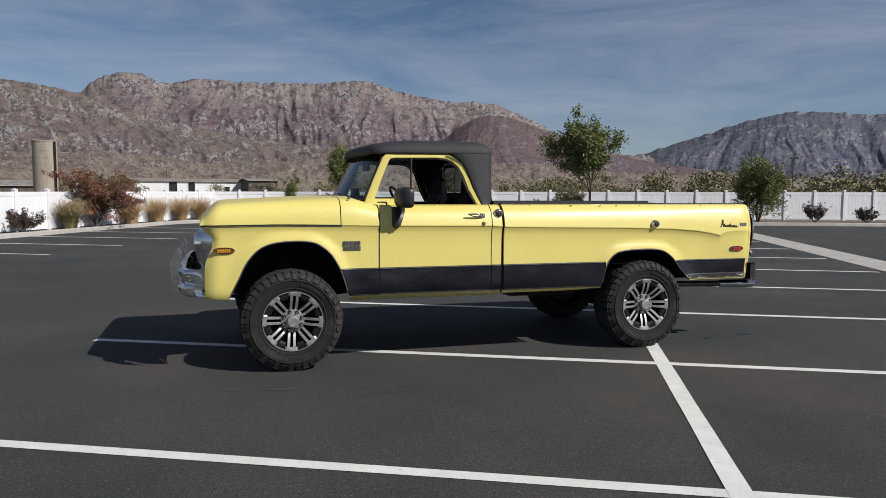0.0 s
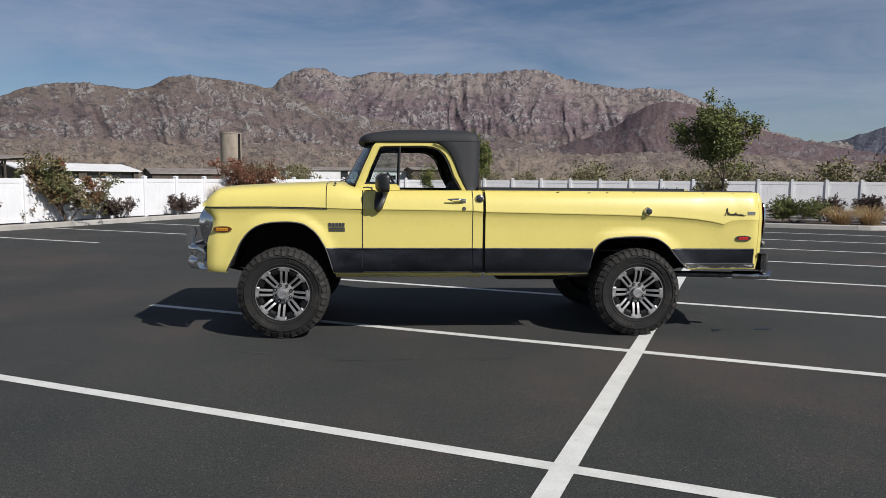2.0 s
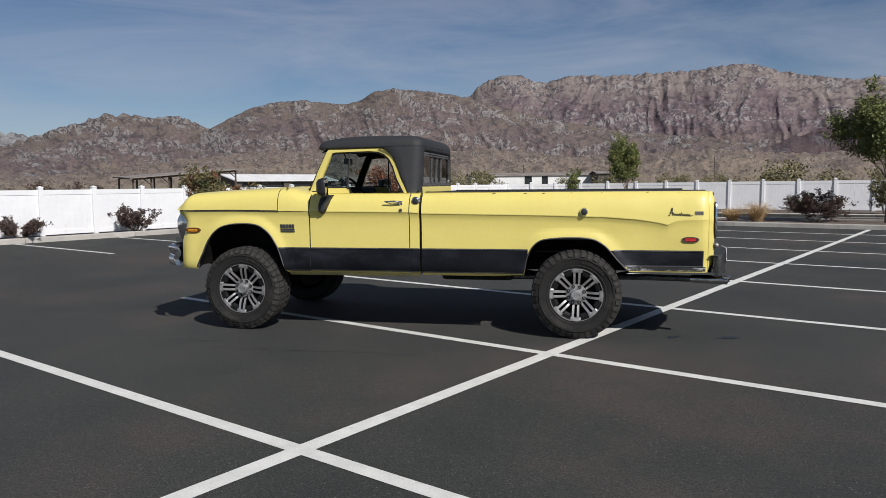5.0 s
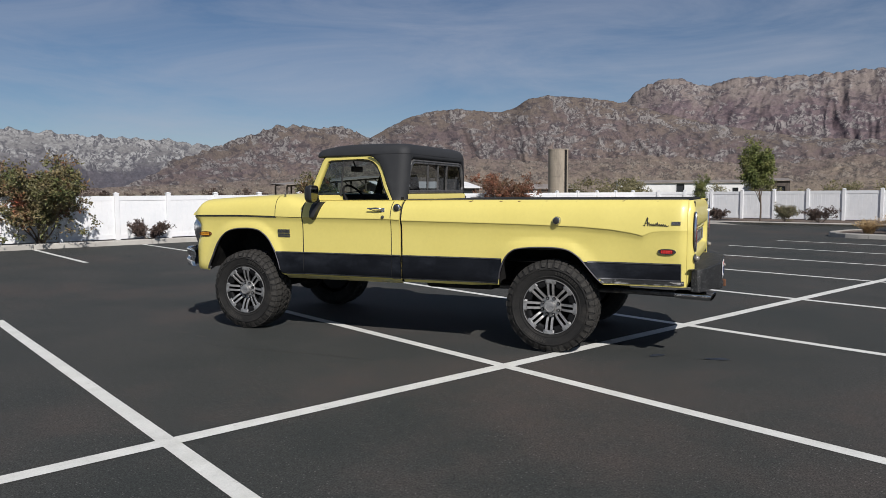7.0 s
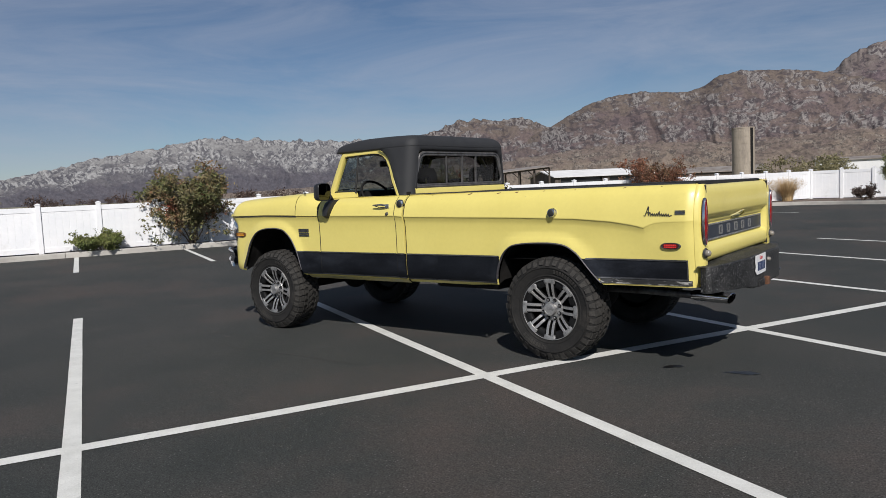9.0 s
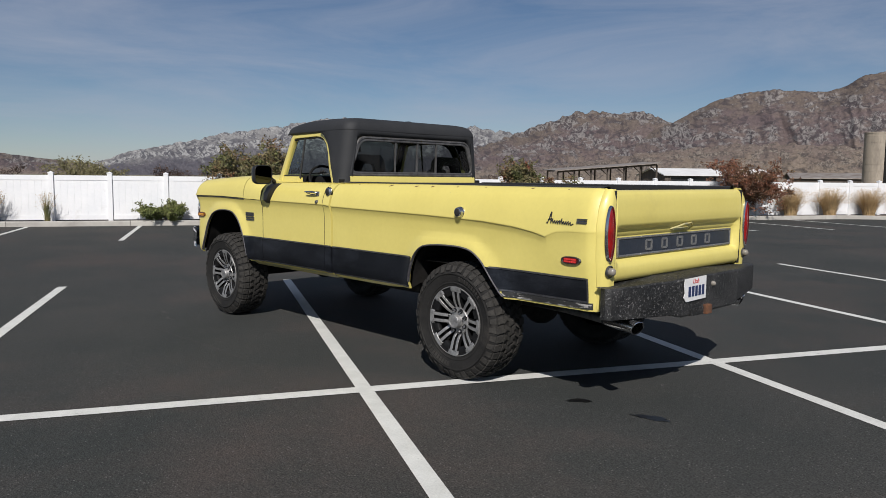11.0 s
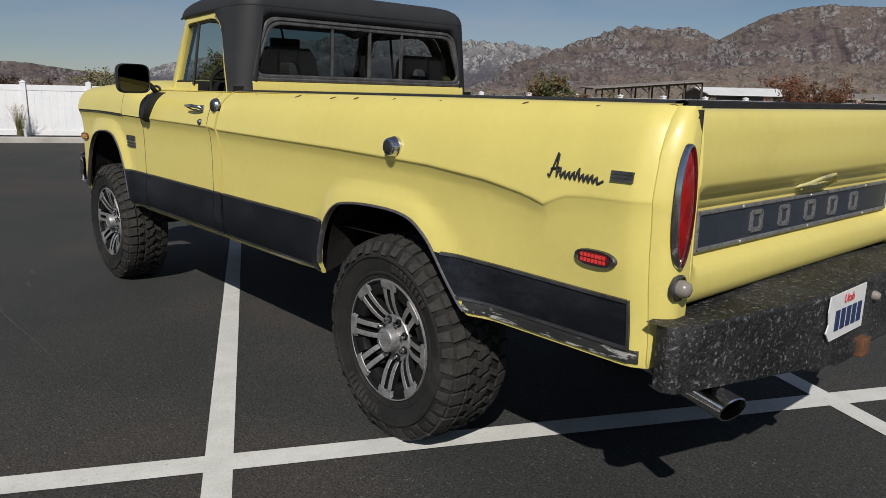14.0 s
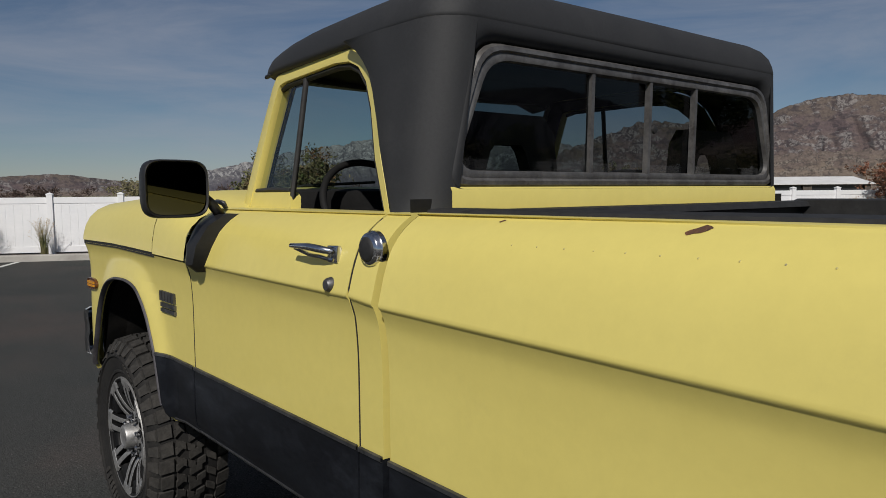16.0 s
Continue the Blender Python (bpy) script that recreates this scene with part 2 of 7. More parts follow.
M["bark"] = material("bark", (0.16, 0.12, 0.09), (0.08, 0.06, 0.045), 0.95, scale=12, stretch=(1, 1, 0.3), bump=0.8, bump_scale=30)
M["leaf_green"] = material("green_leaves", (0.095, 0.128, 0.030), (0.175, 0.18, 0.05), 0.6, scale=2.2, island=0.45)
M["leaf_mix"] = material("turning_leaves", (0.095, 0.112, 0.036), (0.17, 0.13, 0.06), 0.6, scale=1.3, spread=(0.4, 0.6), island=0.45,
                         c3=(0.20, 0.055, 0.03), scale3=1.4, spread3=(0.52, 0.66))
M["leaf_red"] = material("red_leaves", (0.21, 0.075, 0.040), (0.13, 0.075, 0.038), 0.6, scale=2.0, island=0.5,
                         c3=(0.07, 0.075, 0.025), scale3=1.5, spread3=(0.55, 0.7))
M["leaf_olive"] = material("olive_leaves", (0.19, 0.168, 0.082), (0.13, 0.122, 0.058), 0.7, scale=1.5, island=0.45,
                           c3=(0.26, 0.21, 0.115), scale3=0.9, spread3=(0.55, 0.7))
M["leaf_dark"] = material("dark_purple_leaves", (0.045, 0.028, 0.024), (0.075, 0.045, 0.032), 0.7, scale=3, island=0.5)
M["straw"] = material("dry_grass", (0.54, 0.385, 0.20), (0.40, 0.28, 0.14), 0.8, scale=3, island=0.4)
M["grass_green"] = material("green_grass", (0.13, 0.14, 0.05), (0.22, 0.18, 0.08), 0.8, scale=3, island=0.4)
M["silo"] = material("weathered_concrete", (0.36, 0.31, 0.25), (0.28, 0.24, 0.19), 0.9, scale=0.7, c3=(0.20, 0.17, 0.14), scale3=0.9,
                     stretch=(1, 1, 0.25), fine=5, fine_amt=0.08)
M["barn_wood"] = material("old_wood", (0.11, 0.09, 0.075), (0.06, 0.05, 0.042), 0.9, scale=3, stretch=(1, 1, 0.2))
M["tin"] = material("corrugated_tin", (0.34, 0.31, 0.28), (0.22, 0.18, 0.15), 0.6, metal=0.3, scale=0.8)
M["white_wall"] = material("white_siding", (0.72, 0.72, 0.71), (0.62, 0.62, 0.61), 0.7, scale=0.6)
M["dark_glass"] = material("dark_window", (0.02, 0.022, 0.025), (0.03, 0.032, 0.035), 0.15, scale=2)


# mesh helpers ----------------------------------------------------------------
def origin(ob):
    m = ob.matrix_basis.copy()
    return origin(ob.parent) @ ob.matrix_parent_inverse @ m if ob.parent else m


def thing(name, at, label, category, group="", kind=""):
    ob = new(name)
    ob.location = at
    return tagged(ob, label, category, group, kind)


def part(name, bm, mat, parent=None, label="", smooth=False, angle=None, kind=""):
    me = bpy.data.meshes.new(name)
    if isinstance(bm, bpy.types.Mesh):
        me = bm
    else:
        bmesh.ops.recalc_face_normals(bm, faces=bm.faces)
        bm.to_mesh(me)
        bm.free()
        me.materials.append(mat)
        if smooth:
            me.shade_smooth()
            if angle is not None:
                me.set_sharp_from_angle(angle=radians(angle))
    ob = new(name, me)
    if parent is not None:
        ob.parent = parent
        ob.matrix_parent_inverse = origin(parent).inverted()
    return tagged(ob, label, kind=kind)


def box(bm, x0, x1, y0, y1, z0, z1, bevel=0.0):
    r = bmesh.ops.create_cube(bm, size=1.0)
    for v in r["verts"]:
        v.co = Vector(((x0 + x1) / 2 + v.co.x * (x1 - x0), (y0 + y1) / 2 + v.co.y * (y1 - y0), (z0 + z1) / 2 + v.co.z * (z1 - z0)))
    if bevel:
        es = list({e for v in r["verts"] for e in v.link_edges})
        bmesh.ops.bevel(bm, geom=es, offset=bevel, segments=2, affect="EDGES", profile=0.6)
    return bm


def sheet(bm, rows, closed=False):
    """Faces between rows of points; closed joins each row's end to its start."""
    vs = [[bm.verts.new(p) for p in r] for r in rows]
    for a, b in zip(vs, vs[1:]):
        n = len(a)
        for i in range(n if closed else n - 1):
            j = (i + 1) % n
            q = [a[i], a[j], b[j], b[i]]
            if (q[0].co - q[3].co).length < 1e-6 and (q[1].co - q[2].co).length < 1e-6:
                continue
            bm.faces.new(q)
    return vs


def clean(bm, d=1e-5):
    bmesh.ops.remove_doubles(bm, verts=bm.verts, dist=d)
    bad = [f for f in bm.faces if f.calc_area() < 1e-9]
    if bad:
        bmesh.ops.delete(bm, geom=bad, context="FACES")
    return bm


def tube(bm, pts, r, n=8, caps=True):
    pts = [Vector(p) for p in pts]
    rs = r if isinstance(r, (list, tuple)) else [r] * len(pts)
    rings = []
    for i, p in enumerate(pts):
        d = (pts[min(i + 1, len(pts) - 1)] - pts[max(i - 1, 0)]).normalized()
        a = d.orthogonal().normalized() if abs(d.z) > 0.9 else d.cross(Vector((0, 0, 1))).normalized()
        b = d.cross(a)
        rings.append([p + rs[i] * (a * math.cos(2 * math.pi * k / n) + b * math.sin(2 * math.pi * k / n)) for k in range(n)])
    vs = sheet(bm, rings, closed=True)
    if caps:
        bm.faces.new(vs[0])
        bm.faces.new(vs[-1])
    return bm


def lathe(bm, profile, n=48, axis="y", at=(0, 0, 0)):
    """Turns (radius, along) pairs round an axis."""
    rows = []
    for r, h in profile:
        ring = []
        for k in range(n):
            c, s = r * math.cos(2 * math.pi * k / n), r * math.sin(2 * math.pi * k / n)
            q = (c, h, s) if axis == "y" else (h, c, s) if axis == "x" else (c, s, h)
            ring.append((q[0] + at[0], q[1] + at[1], q[2] + at[2]))
        rows.append(ring)
    return sheet(bm, rows, closed=True)


def prism(bm, outline, f):
    """A closed prism: outline points (u, v) mapped by f(u, v, side) for side 0 and 1."""
    a = [bm.verts.new(f(u, v, 0)) for u, v in outline]
    b = [bm.verts.new(f(u, v, 1)) for u, v in outline]
    bm.faces.new(a)
    bm.faces.new(list(reversed(b)))
    n = len(a)
    for i in range(n):
        bm.faces.new([a[i], b[i], b[(i + 1) % n], a[(i + 1) % n]])
    return bm


def lerp(x, table):
    if x <= table[0][0]:
        return table[0][1]
    for (a, u), (b, v) in zip(table, table[1:]):
        if x <= b:
            return u + (v - u) * (x - a) / (b - a) if b > a else v
    return table[-1][1]


def smooth(t):
    t = max(0.0, min(1.0, t))
    return t * t * (3 - 2 * t)


def soft(x, table):
    """Smooth curve through a table of points."""
    if x <= table[0][0]:
        return table[0][1]
    n = len(table)
    for i in range(n - 1):
        if x <= table[i + 1][0]:
            p0, p1, p2, p3 = table[max(i - 1, 0)], table[i], table[i + 1], table[min(i + 2, n - 1)]
            t = (x - p1[0]) / (p2[0] - p1[0])
            m1 = (p2[1] - p0[1]) / max(1e-6, p2[0] - p0[0]) * (p2[0] - p1[0])
            m2 = (p3[1] - p1[1]) / max(1e-6, p3[0] - p1[0]) * (p2[0] - p1[0])
            return (2 * t**3 - 3 * t**2 + 1) * p1[1] + (t**3 - 2 * t**2 + t) * m1 + (-2 * t**3 + 3 * t**2) * p2[1] + (t**3 - t**2) * m2
    return table[-1][1]


# the lot's own axes: A runs along the fence row, B towards the front fence
LOT = Vector((-0.212, -0.628, 0))
AX = Vector((0.442, 0.897, 0)).normalized()
BX = Vector((-AX.y, AX.x, 0))
STALL = 2.743


def lot(a, b, z=0.0):
    q = LOT + AX * a + BX * b
    return Vector((q.x, q.y, z))



# ground ----------------------------------------------------------------------
def flat(bm, pts, z):
    return bm.faces.new([bm.verts.new((p[0], p[1], z)) for p in pts])


bm = bmesh.new()
R = 4800
flat(bm, [(R * math.cos(2 * math.pi * k / 48), R * math.sin(2 * math.pi * k / 48)) for k in range(48)], -0.03)
tagged(part("ground", bm, M["valley"], kind="structure"), "dry tan valley floor reaching to the mountains", "ground")

BACK = lambda b: 26.6 - 0.13 * b
KERB_B = 16.9
bm = bmesh.new()
edge = [(-45, KERB_B), (21.5, KERB_B)]
for k in range(7):
    t = math.pi / 2 * k / 6
    edge.append((21.5 + 3.1 * math.sin(t), KERB_B - 3.4 + 3.4 * math.cos(t)))
edge += [(BACK(-40), -40), (-45, -40)]
pts = [lot(a, b) for a, b in edge]
flat(bm, pts, 0.0)
tagged(part("road", bm, M["asphalt"], kind="structure"), "dark grey asphalt parking lot with worn patches", "parking lot")

# tar seams and oil
def blob(name, at, r, label, seed, stretch=(1, 1), turn=0.0):
    rnd = random.Random(seed)
    bm = bmesh.new()
    ph = [rnd.uniform(0, 6.28) for _ in range(4)]
    ps = []
    for k in range(36):
        t = 2 * math.pi * k / 36
        q = r * (1 + 0.18 * math.sin(2 * t + ph[0]) + 0.16 * math.sin(3 * t + ph[1]) + 0.12 * math.sin(7 * t + ph[2]) + 0.08 * math.sin(13 * t + ph[3]))
        u, v = q * math.cos(t) * stretch[0], q * math.sin(t) * stretch[1]
        c, s = math.cos(turn), math.sin(turn)
        ps.append((at[0] + u * c - v * s, at[1] + u * s + v * c))
    flat(bm, ps, 0.004)
    return tagged(part(name, bm, M["oil"]), label, "oil stain")


blob("oil_stain", (0.89, 0.234), 0.056, "small black oil spot on the asphalt", 3, (1.1, 0.75), 0.74)
blob("oil_stain", (1.378, 0.272), 0.072, "black streaked oil drip on the asphalt", 5, (1.55, 0.5), 0.39)


# pale scuff left by a tyre, and a few more by the front wheel
for pts, w in ((((-3.32, -0.83), (-2.9, -0.845), (-2.6, -0.84), (-2.2, -0.822), (-1.9, -0.81), (-1.5, -0.82), (-1.24, -0.826)), 0.006), (((-3.82, -0.45), (-3.74, -0.47), (-3.66, -0.46)), 0.018), (((-3.55, -0.52), (-3.40, -0.57), (-3.28, -0.56)), 0.014)):
    bm = bmesh.new()
    n = len(pts) - 1
    sheet(bm, [[(x, y - w * math.sin(math.pi * (k + 0.25) / (n + 0.5)), 0.003), (x, y + w * math.sin(math.pi * (k + 0.25) / (n + 0.5)), 0.003)] for k, (x, y) in enumerate(pts)])
    tagged(part("tyre_scuff", bm, M["scuff"]), "faint pale tyre scuff on the asphalt", "scuff")


def strip(name, a0, b0, a1, b1, w, label, z=0.004):
    bm = bmesh.new()
    p, q = lot(a0, b0), lot(a1, b1)
    d = (q - p)
    n = max(2, int(d.length / 0.6))
    s = Vector((-d.y, d.x, 0)).normalized() * w / 2
    rnd = random.Random(int(a0 * 31 + b0 * 17))
    rows = []
    for k in range(n + 1):
        c = p + d * k / n
        j, h = rnd.uniform(-0.004, 0.004), rnd.uniform(-0.004, 0.004)
        up = Vector((0, 0, z))
        rows.append([c - s * (1 + j * 8) + up, c + s * (1 + h * 8) + up])
    sheet(bm, rows)
    return tagged(part(name, bm, M["paint_line"]), label, "road marking", "parking lines")


strip("parking_line", -24.6, 0, 18.75, 0, 0.125, "long white painted line crossing the stalls", 0.005)
for k in range(-9, 7):
    strip("parking_line", k * STALL - 0.03, -5.0, k * STALL + 0.035, 5.35, 0.105, "straight white painted stall line")
for k in range(-12, 8):
    strip("parking_line", k * STALL, 12.1, k * STALL, KERB_B - 0.02, 0.105, "short white stall line running to the kerb")

# concrete gutter
bm = bmesh.new()
for k in range(16):
    a0 = -24 + k * 3.05
    a1 = min(a0 + 3.03, BACK(-5.6) - 0.05)
    ps = [lot(a0, -5.15), lot(a1, -5.15), lot(a1, -6.05), lot(a0, -6.05)]
    flat(bm, ps, 0.006)
    if a1 < a0 + 3:
        break
tagged(part("gutter", bm, M["concrete"], kind="structure"), "flat grey concrete drainage gutter across the lot", "gutter")

# kerbs: a row of cast lengths with open joints
def kerb(name, line, label, width=0.16, height=0.14, length=3.0, closed=False):
    root = tagged(thing(name, (0, 0, 0), label, "kerb"), kind="structure")
    prof = [(0.0, -0.02), (0.012, height - 0.025), (0.035, height), (width, height), (width, -0.02)]
    pts = [Vector(p) for p in line]
    if closed:
        pts.append(pts[0])
    run = [0.0]
    for p, q in zip(pts, pts[1:]):
        run.append(run[-1] + (q - p).length)

    def at(s):
        for i in range(len(pts) - 1):
            if s <= run[i + 1] + 1e-6:
                d = (pts[i + 1] - pts[i]).normalized()
                return pts[i] + d * (s - run[i]), d
        return pts[-1], (pts[-1] - pts[-2]).normalized()

    s = 0.0
    while s < run[-1] - 0.05:
        e = min(s + length, run[-1])
        cuts = [s + 0.006] + [r for r in run if s + 0.05 < r < e - 0.05] + [e - 0.006]
        rows = []
        for c in cuts:
            p, d = at(c)
            n = Vector((-d.y, d.x, 0))
            rows.append([p + n * o + Vector((0, 0, h)) for o, h in prof])
        bm = bmesh.new()
        vs = sheet(bm, rows)
        bm.faces.new(vs[0])
        bm.faces.new(vs[-1])
        part("kerb_stone", bm, M["concrete"], root)
        s = e
    return root


line = [lot(21.5 + 3.1 * math.sin(math.pi / 2 * k / 8), KERB_B - 3.4 + 3.4 * math.cos(math.pi / 2 * k / 8)) for k in range(9)]
kerb("kerb_front", [lot(-36, KERB_B)] + [lot(21.5, KERB_B)], "pale grey concrete kerb along the front planting strip")
kerb("kerb_back", line + [lot(BACK(b), b) for b in (10, 0, -12, -26)], "pale grey concrete kerb curving along the back planting strip")
bm = bmesh.new()
outer = edge[:-2] + [(BACK(-26), -26)]
back_line = [(-36, KERB_B + 0.16)] + [(21.5, KERB_B + 0.16)] + [(21.5 + 3.2 * math.sin(math.pi / 2 * k / 6), KERB_B - 3.4 + 3.55 * math.cos(math.pi / 2 * k / 6)) for k in range(1, 7)] + [(BACK(-26) + 0.16, -26)]
far_line = [(32.5, -26), (31, 21), (-36, 21)]
flat(bm, [lot(a, b) for a, b in back_line + far_line], 0.10)
tagged(part("planting_bed", bm, M["mulch"], kind="structure"), "brown bark mulch bed beside the kerb", "planting bed")

# island
def island_line(grow=0.0):
    a0, a1, b0, b1, r = 18.9 - grow, 22.3 + grow, -5.3 - grow, 5.3 + grow, 1.2
    ps = []
    for ca, cb, t0 in ((a0 + r, b0 + r, 180), (a1 - r, b0 + r, 270), (a1 - r, b1 - r, 0), (a0 + r, b1 - r, 90)):
        for k in range(6):
            t = radians(t0 + 90 * k / 5)
            ps.append(lot(ca + r * math.cos(t), cb + r * math.sin(t)))
    return ps


kerb("kerb_island", island_line(), "pale concrete kerb ring round the planted island", closed=True)
bm = bmesh.new()
flat(bm, island_line(-0.14), 0.11)
tagged(part("island_bed", bm, M["mulch"], kind="structure"), "brown mulch bed inside the island kerb", "planting bed")


# vinyl fences ----------------------------------------------------------------
def fence(name, p, q, h0, h1, label, pitch=1.47):
    p, q = Vector(p), Vector(q)
    d = q - p
    L = d.length
    n = max(1, round(L / pitch))
    d.normalize()
    s = Vector((-d.y, d.x, 0))
    root = tagged(thing(name, p, label, "fence"), kind="structure")
    turn = Matrix(((d.x, s.x, 0), (d.y, s.y, 0), (0, 0, 1))).to_4x4()
    step = L / n

    def post_mesh():
        bm = bmesh.new()
        box(bm, -0.063, 0.063, -0.063, 0.063, 0.0, 1.0, 0.006)
        return bm

    bm = post_mesh()
    post_me = bpy.data.meshes.new("post")
    bm.to_mesh(post_me)
    bm.free()
    post_me.materials.append(M["vinyl"])
    bm = bmesh.new()
    box(bm, -0.072, 0.072, -0.072, 0.072, 0.0, 0.022, 0.004)
    top = [bm.verts.new((x, y, 0.022)) for x, y in ((-0.066, -0.066), (0.066, -0.066), (0.066, 0.066), (-0.066, 0.066))]
    tip = bm.verts.new((0, 0, 0.055))
    for i in range(4):
        bm.faces.new([top[i], top[(i + 1) % 4], tip])
    cap_me = bpy.data.meshes.new("cap")
    bm.to_mesh(cap_me)
    bm.free()
    cap_me.materials.append(M["vinyl"])
    bm = bmesh.new()
    w = step - 0.126
    box(bm, 0.063, 0.063 + w, -0.022, 0.022, -0.155, -0.02, 0.004)
    rails = bpy.data.meshes.new("top_rail")
    bm.to_mesh(rails)
    bm.free()
    rails.materials.append(M["vinyl"])
    bm = bmesh.new()
    box(bm, 0.063, 0.063 + w, -0.022, 0.022, 0.02, 0.155, 0.004)
    low = bpy.data.meshes.new("bottom_rail")
    bm.to_mesh(low)
    bm.free()
    low.materials.append(M["vinyl"])
    bm = bmesh.new()
    k = 8
    for i in range(k):
        x0 = 0.063 + w * i / k
        x1 = 0.063 + w * (i + 1) / k
        ps = [(x0, -0.006), (x0 + 0.005, -0.011), (x1 - 0.005, -0.011), (x1, -0.006), (x1, 0.011), (x0, 0.011)]
        prism(bm, ps, lambda u, v, e: (u, v, float(e)))
    boards = bpy.data.meshes.new("panel")
    bm.to_mesh(boards)
    bm.free()
    boards.materials.append(M["vinyl"])

    def add(nm, me, at, sz=1.0):
        ob = part(nm, me, None, root)
        ob.matrix_basis = Matrix.Translation(at) @ turn @ Matrix.Diagonal((1, 1, sz, 1))

    for i in range(n + 1):
        h = h0 + (h1 - h0) * i / n
        at = p + d * step * i
        add("post", post_me, at, h)
        add("post_cap", cap_me, at + Vector((0, 0, h)))
        if i < n:
            h2 = h0 + (h1 - h0) * (i + 0.5) / n - 0.035
            add("top_rail", rails, at + Vector((0, 0, h2)))
            add("bottom_rail", low, at + Vector((0, 0, 0.11)))
            add("panel", boards, at + Vector((0, 0, 0.26)), h2 - 0.15 - 0.26 + 0.01)
    return root


FENCE_B = 17.75
FB = lambda b: 28.6 - 0.13 * b
fence("fence_front", lot(-5.05 - 1.475 * 20, FENCE_B), lot(-5.05 + 1.475 * 22, FENCE_B), 1.41, 1.42, "white vinyl privacy fence behind the front kerb")
fence("fence_corner", lot(-5.05 + 1.475 * 22, FENCE_B), lot(FB(14.3) + 2.2, 14.3), 1.42, 1.43, "white vinyl fence panels turning the corner")
fence("fence_back", lot(FB(14.3) + 2.2, 14.3), lot(FB(-26) + 2.2, -26), 1.43, 1.60, "white vinyl privacy fence along the back of the lot")


# mountains -------------------------------------------------------------------
def rock(name, cols, scale, rough=0.95, cl=0.5, low=0.0):
    """Bare rock, scrub and dry grass in patches, broken up at several sizes and steeper where it is rock."""
    m = bpy.data.materials.new(name)
    m.use_nodes = True
    n, l = m.node_tree.nodes, m.node_tree.links
    p = n["Principled BSDF"]
    p.inputs["Roughness"].default_value = rough
    p.inputs["Specular IOR Level"].default_value = 0.1
    co = n.new("ShaderNodeAttribute")
    co.attribute_name = "face"

    def tex(s, st, detail=8, dist=0.0):
        mp = n.new("ShaderNodeMapping")
        mp.inputs["Scale"].default_value = (st[0], st[2], st[1])
        l.new(co.outputs["Vector"], mp.inputs["Vector"])
        t = n.new("ShaderNodeTexNoise")
        t.inputs["Scale"].default_value = s
        t.inputs["Detail"].default_value = detail
        t.inputs["Roughness"].default_value = 0.68
        t.inputs["Distortion"].default_value = dist
        l.new(mp.outputs[0], t.inputs["Vector"])
        return t.outputs["Fac"]

    def rng(v, a, b):
        r = n.new("ShaderNodeMapRange")
        r.inputs["From Min"].default_value, r.inputs["From Max"].default_value = a, b
        l.new(v, r.inputs["Value"])
        return r.outputs[0]

    def mix(f, a, b):
        x = n.new("ShaderNodeMixRGB")
        l.new(f, x.inputs[0])
        for i, v in ((1, a), (2, b)):
            if isinstance(v, tuple):
                x.inputs[i].default_value = (*v, 1)
            else:
                l.new(v, x.inputs[i])
        return x.outputs[0]

    def attr(nm):
        a = n.new("ShaderNodeAttribute")
        a.attribute_name = nm
        return a.outputs["Fac"]

    def math_(op, a, b):
        x = n.new("ShaderNodeMath")
        x.operation = op
        for i, v in ((0, a), (1, b)):
            if isinstance(v, float):
                x.inputs[i].default_value = v
            else:
                l.new(v, x.inputs[i])
        return x.outputs[0]

    big = tex(scale * 1.1, (1, 1, 2.0), 9, 0.6)
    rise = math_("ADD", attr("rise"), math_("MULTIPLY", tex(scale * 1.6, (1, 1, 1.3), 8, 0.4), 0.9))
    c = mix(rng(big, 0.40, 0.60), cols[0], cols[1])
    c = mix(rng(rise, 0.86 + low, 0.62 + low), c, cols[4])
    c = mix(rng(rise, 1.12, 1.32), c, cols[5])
    scrub = math_("MULTIPLY", rng(tex(scale * 3.6, (1, 1, 1.7), 12, 0.8), 0.50, 0.58), 0.75)
    c = mix(scrub, c, cols[2])
    crag = mix(rng(tex(scale * 5.5, (1.1, 1, 1.0), 10, 1.6), 0.45, 0.55), cols[2], cols[3])
    where = math_("ADD", tex(scale * 1.5, (0.8, 1, 1.6), 10, 1.4), math_("MULTIPLY", attr("bare"), 0.35))
    crags = math_("MULTIPLY", rng(where, 0.61 + cl * 0.06, 0.665 + cl * 0.06), rng(rise, 0.60 + low, 0.80 + low))
    c = mix(math_("MULTIPLY", crags, 0.78), c, crag)
    f = rng(tex(scale * 14, (1, 1, 1.0), 9), 0.34, 0.66)
    r = n.new("ShaderNodeMapRange")
    r.inputs["To Min"].default_value, r.inputs["To Max"].default_value = 0.76, 1.24
    l.new(f, r.inputs["Value"])
    v = n.new("ShaderNodeVectorMath")
    v.operation = "SCALE"
    l.new(c, v.inputs[0])
    l.new(r.outputs[0], v.inputs["Scale"])
    l.new(v.outputs[0], p.inputs["Base Color"])
    b = n.new("ShaderNodeBump")
    b.inputs["Strength"].default_value = 1.0
    b.inputs["Distance"].default_value = 0.011 / scale
    l.new(tex(scale * 5, (1, 1, 1.0), 12, 0.8), b.inputs["Height"])
    l.new(b.outputs[0], p.inputs["Normal"])
    return m


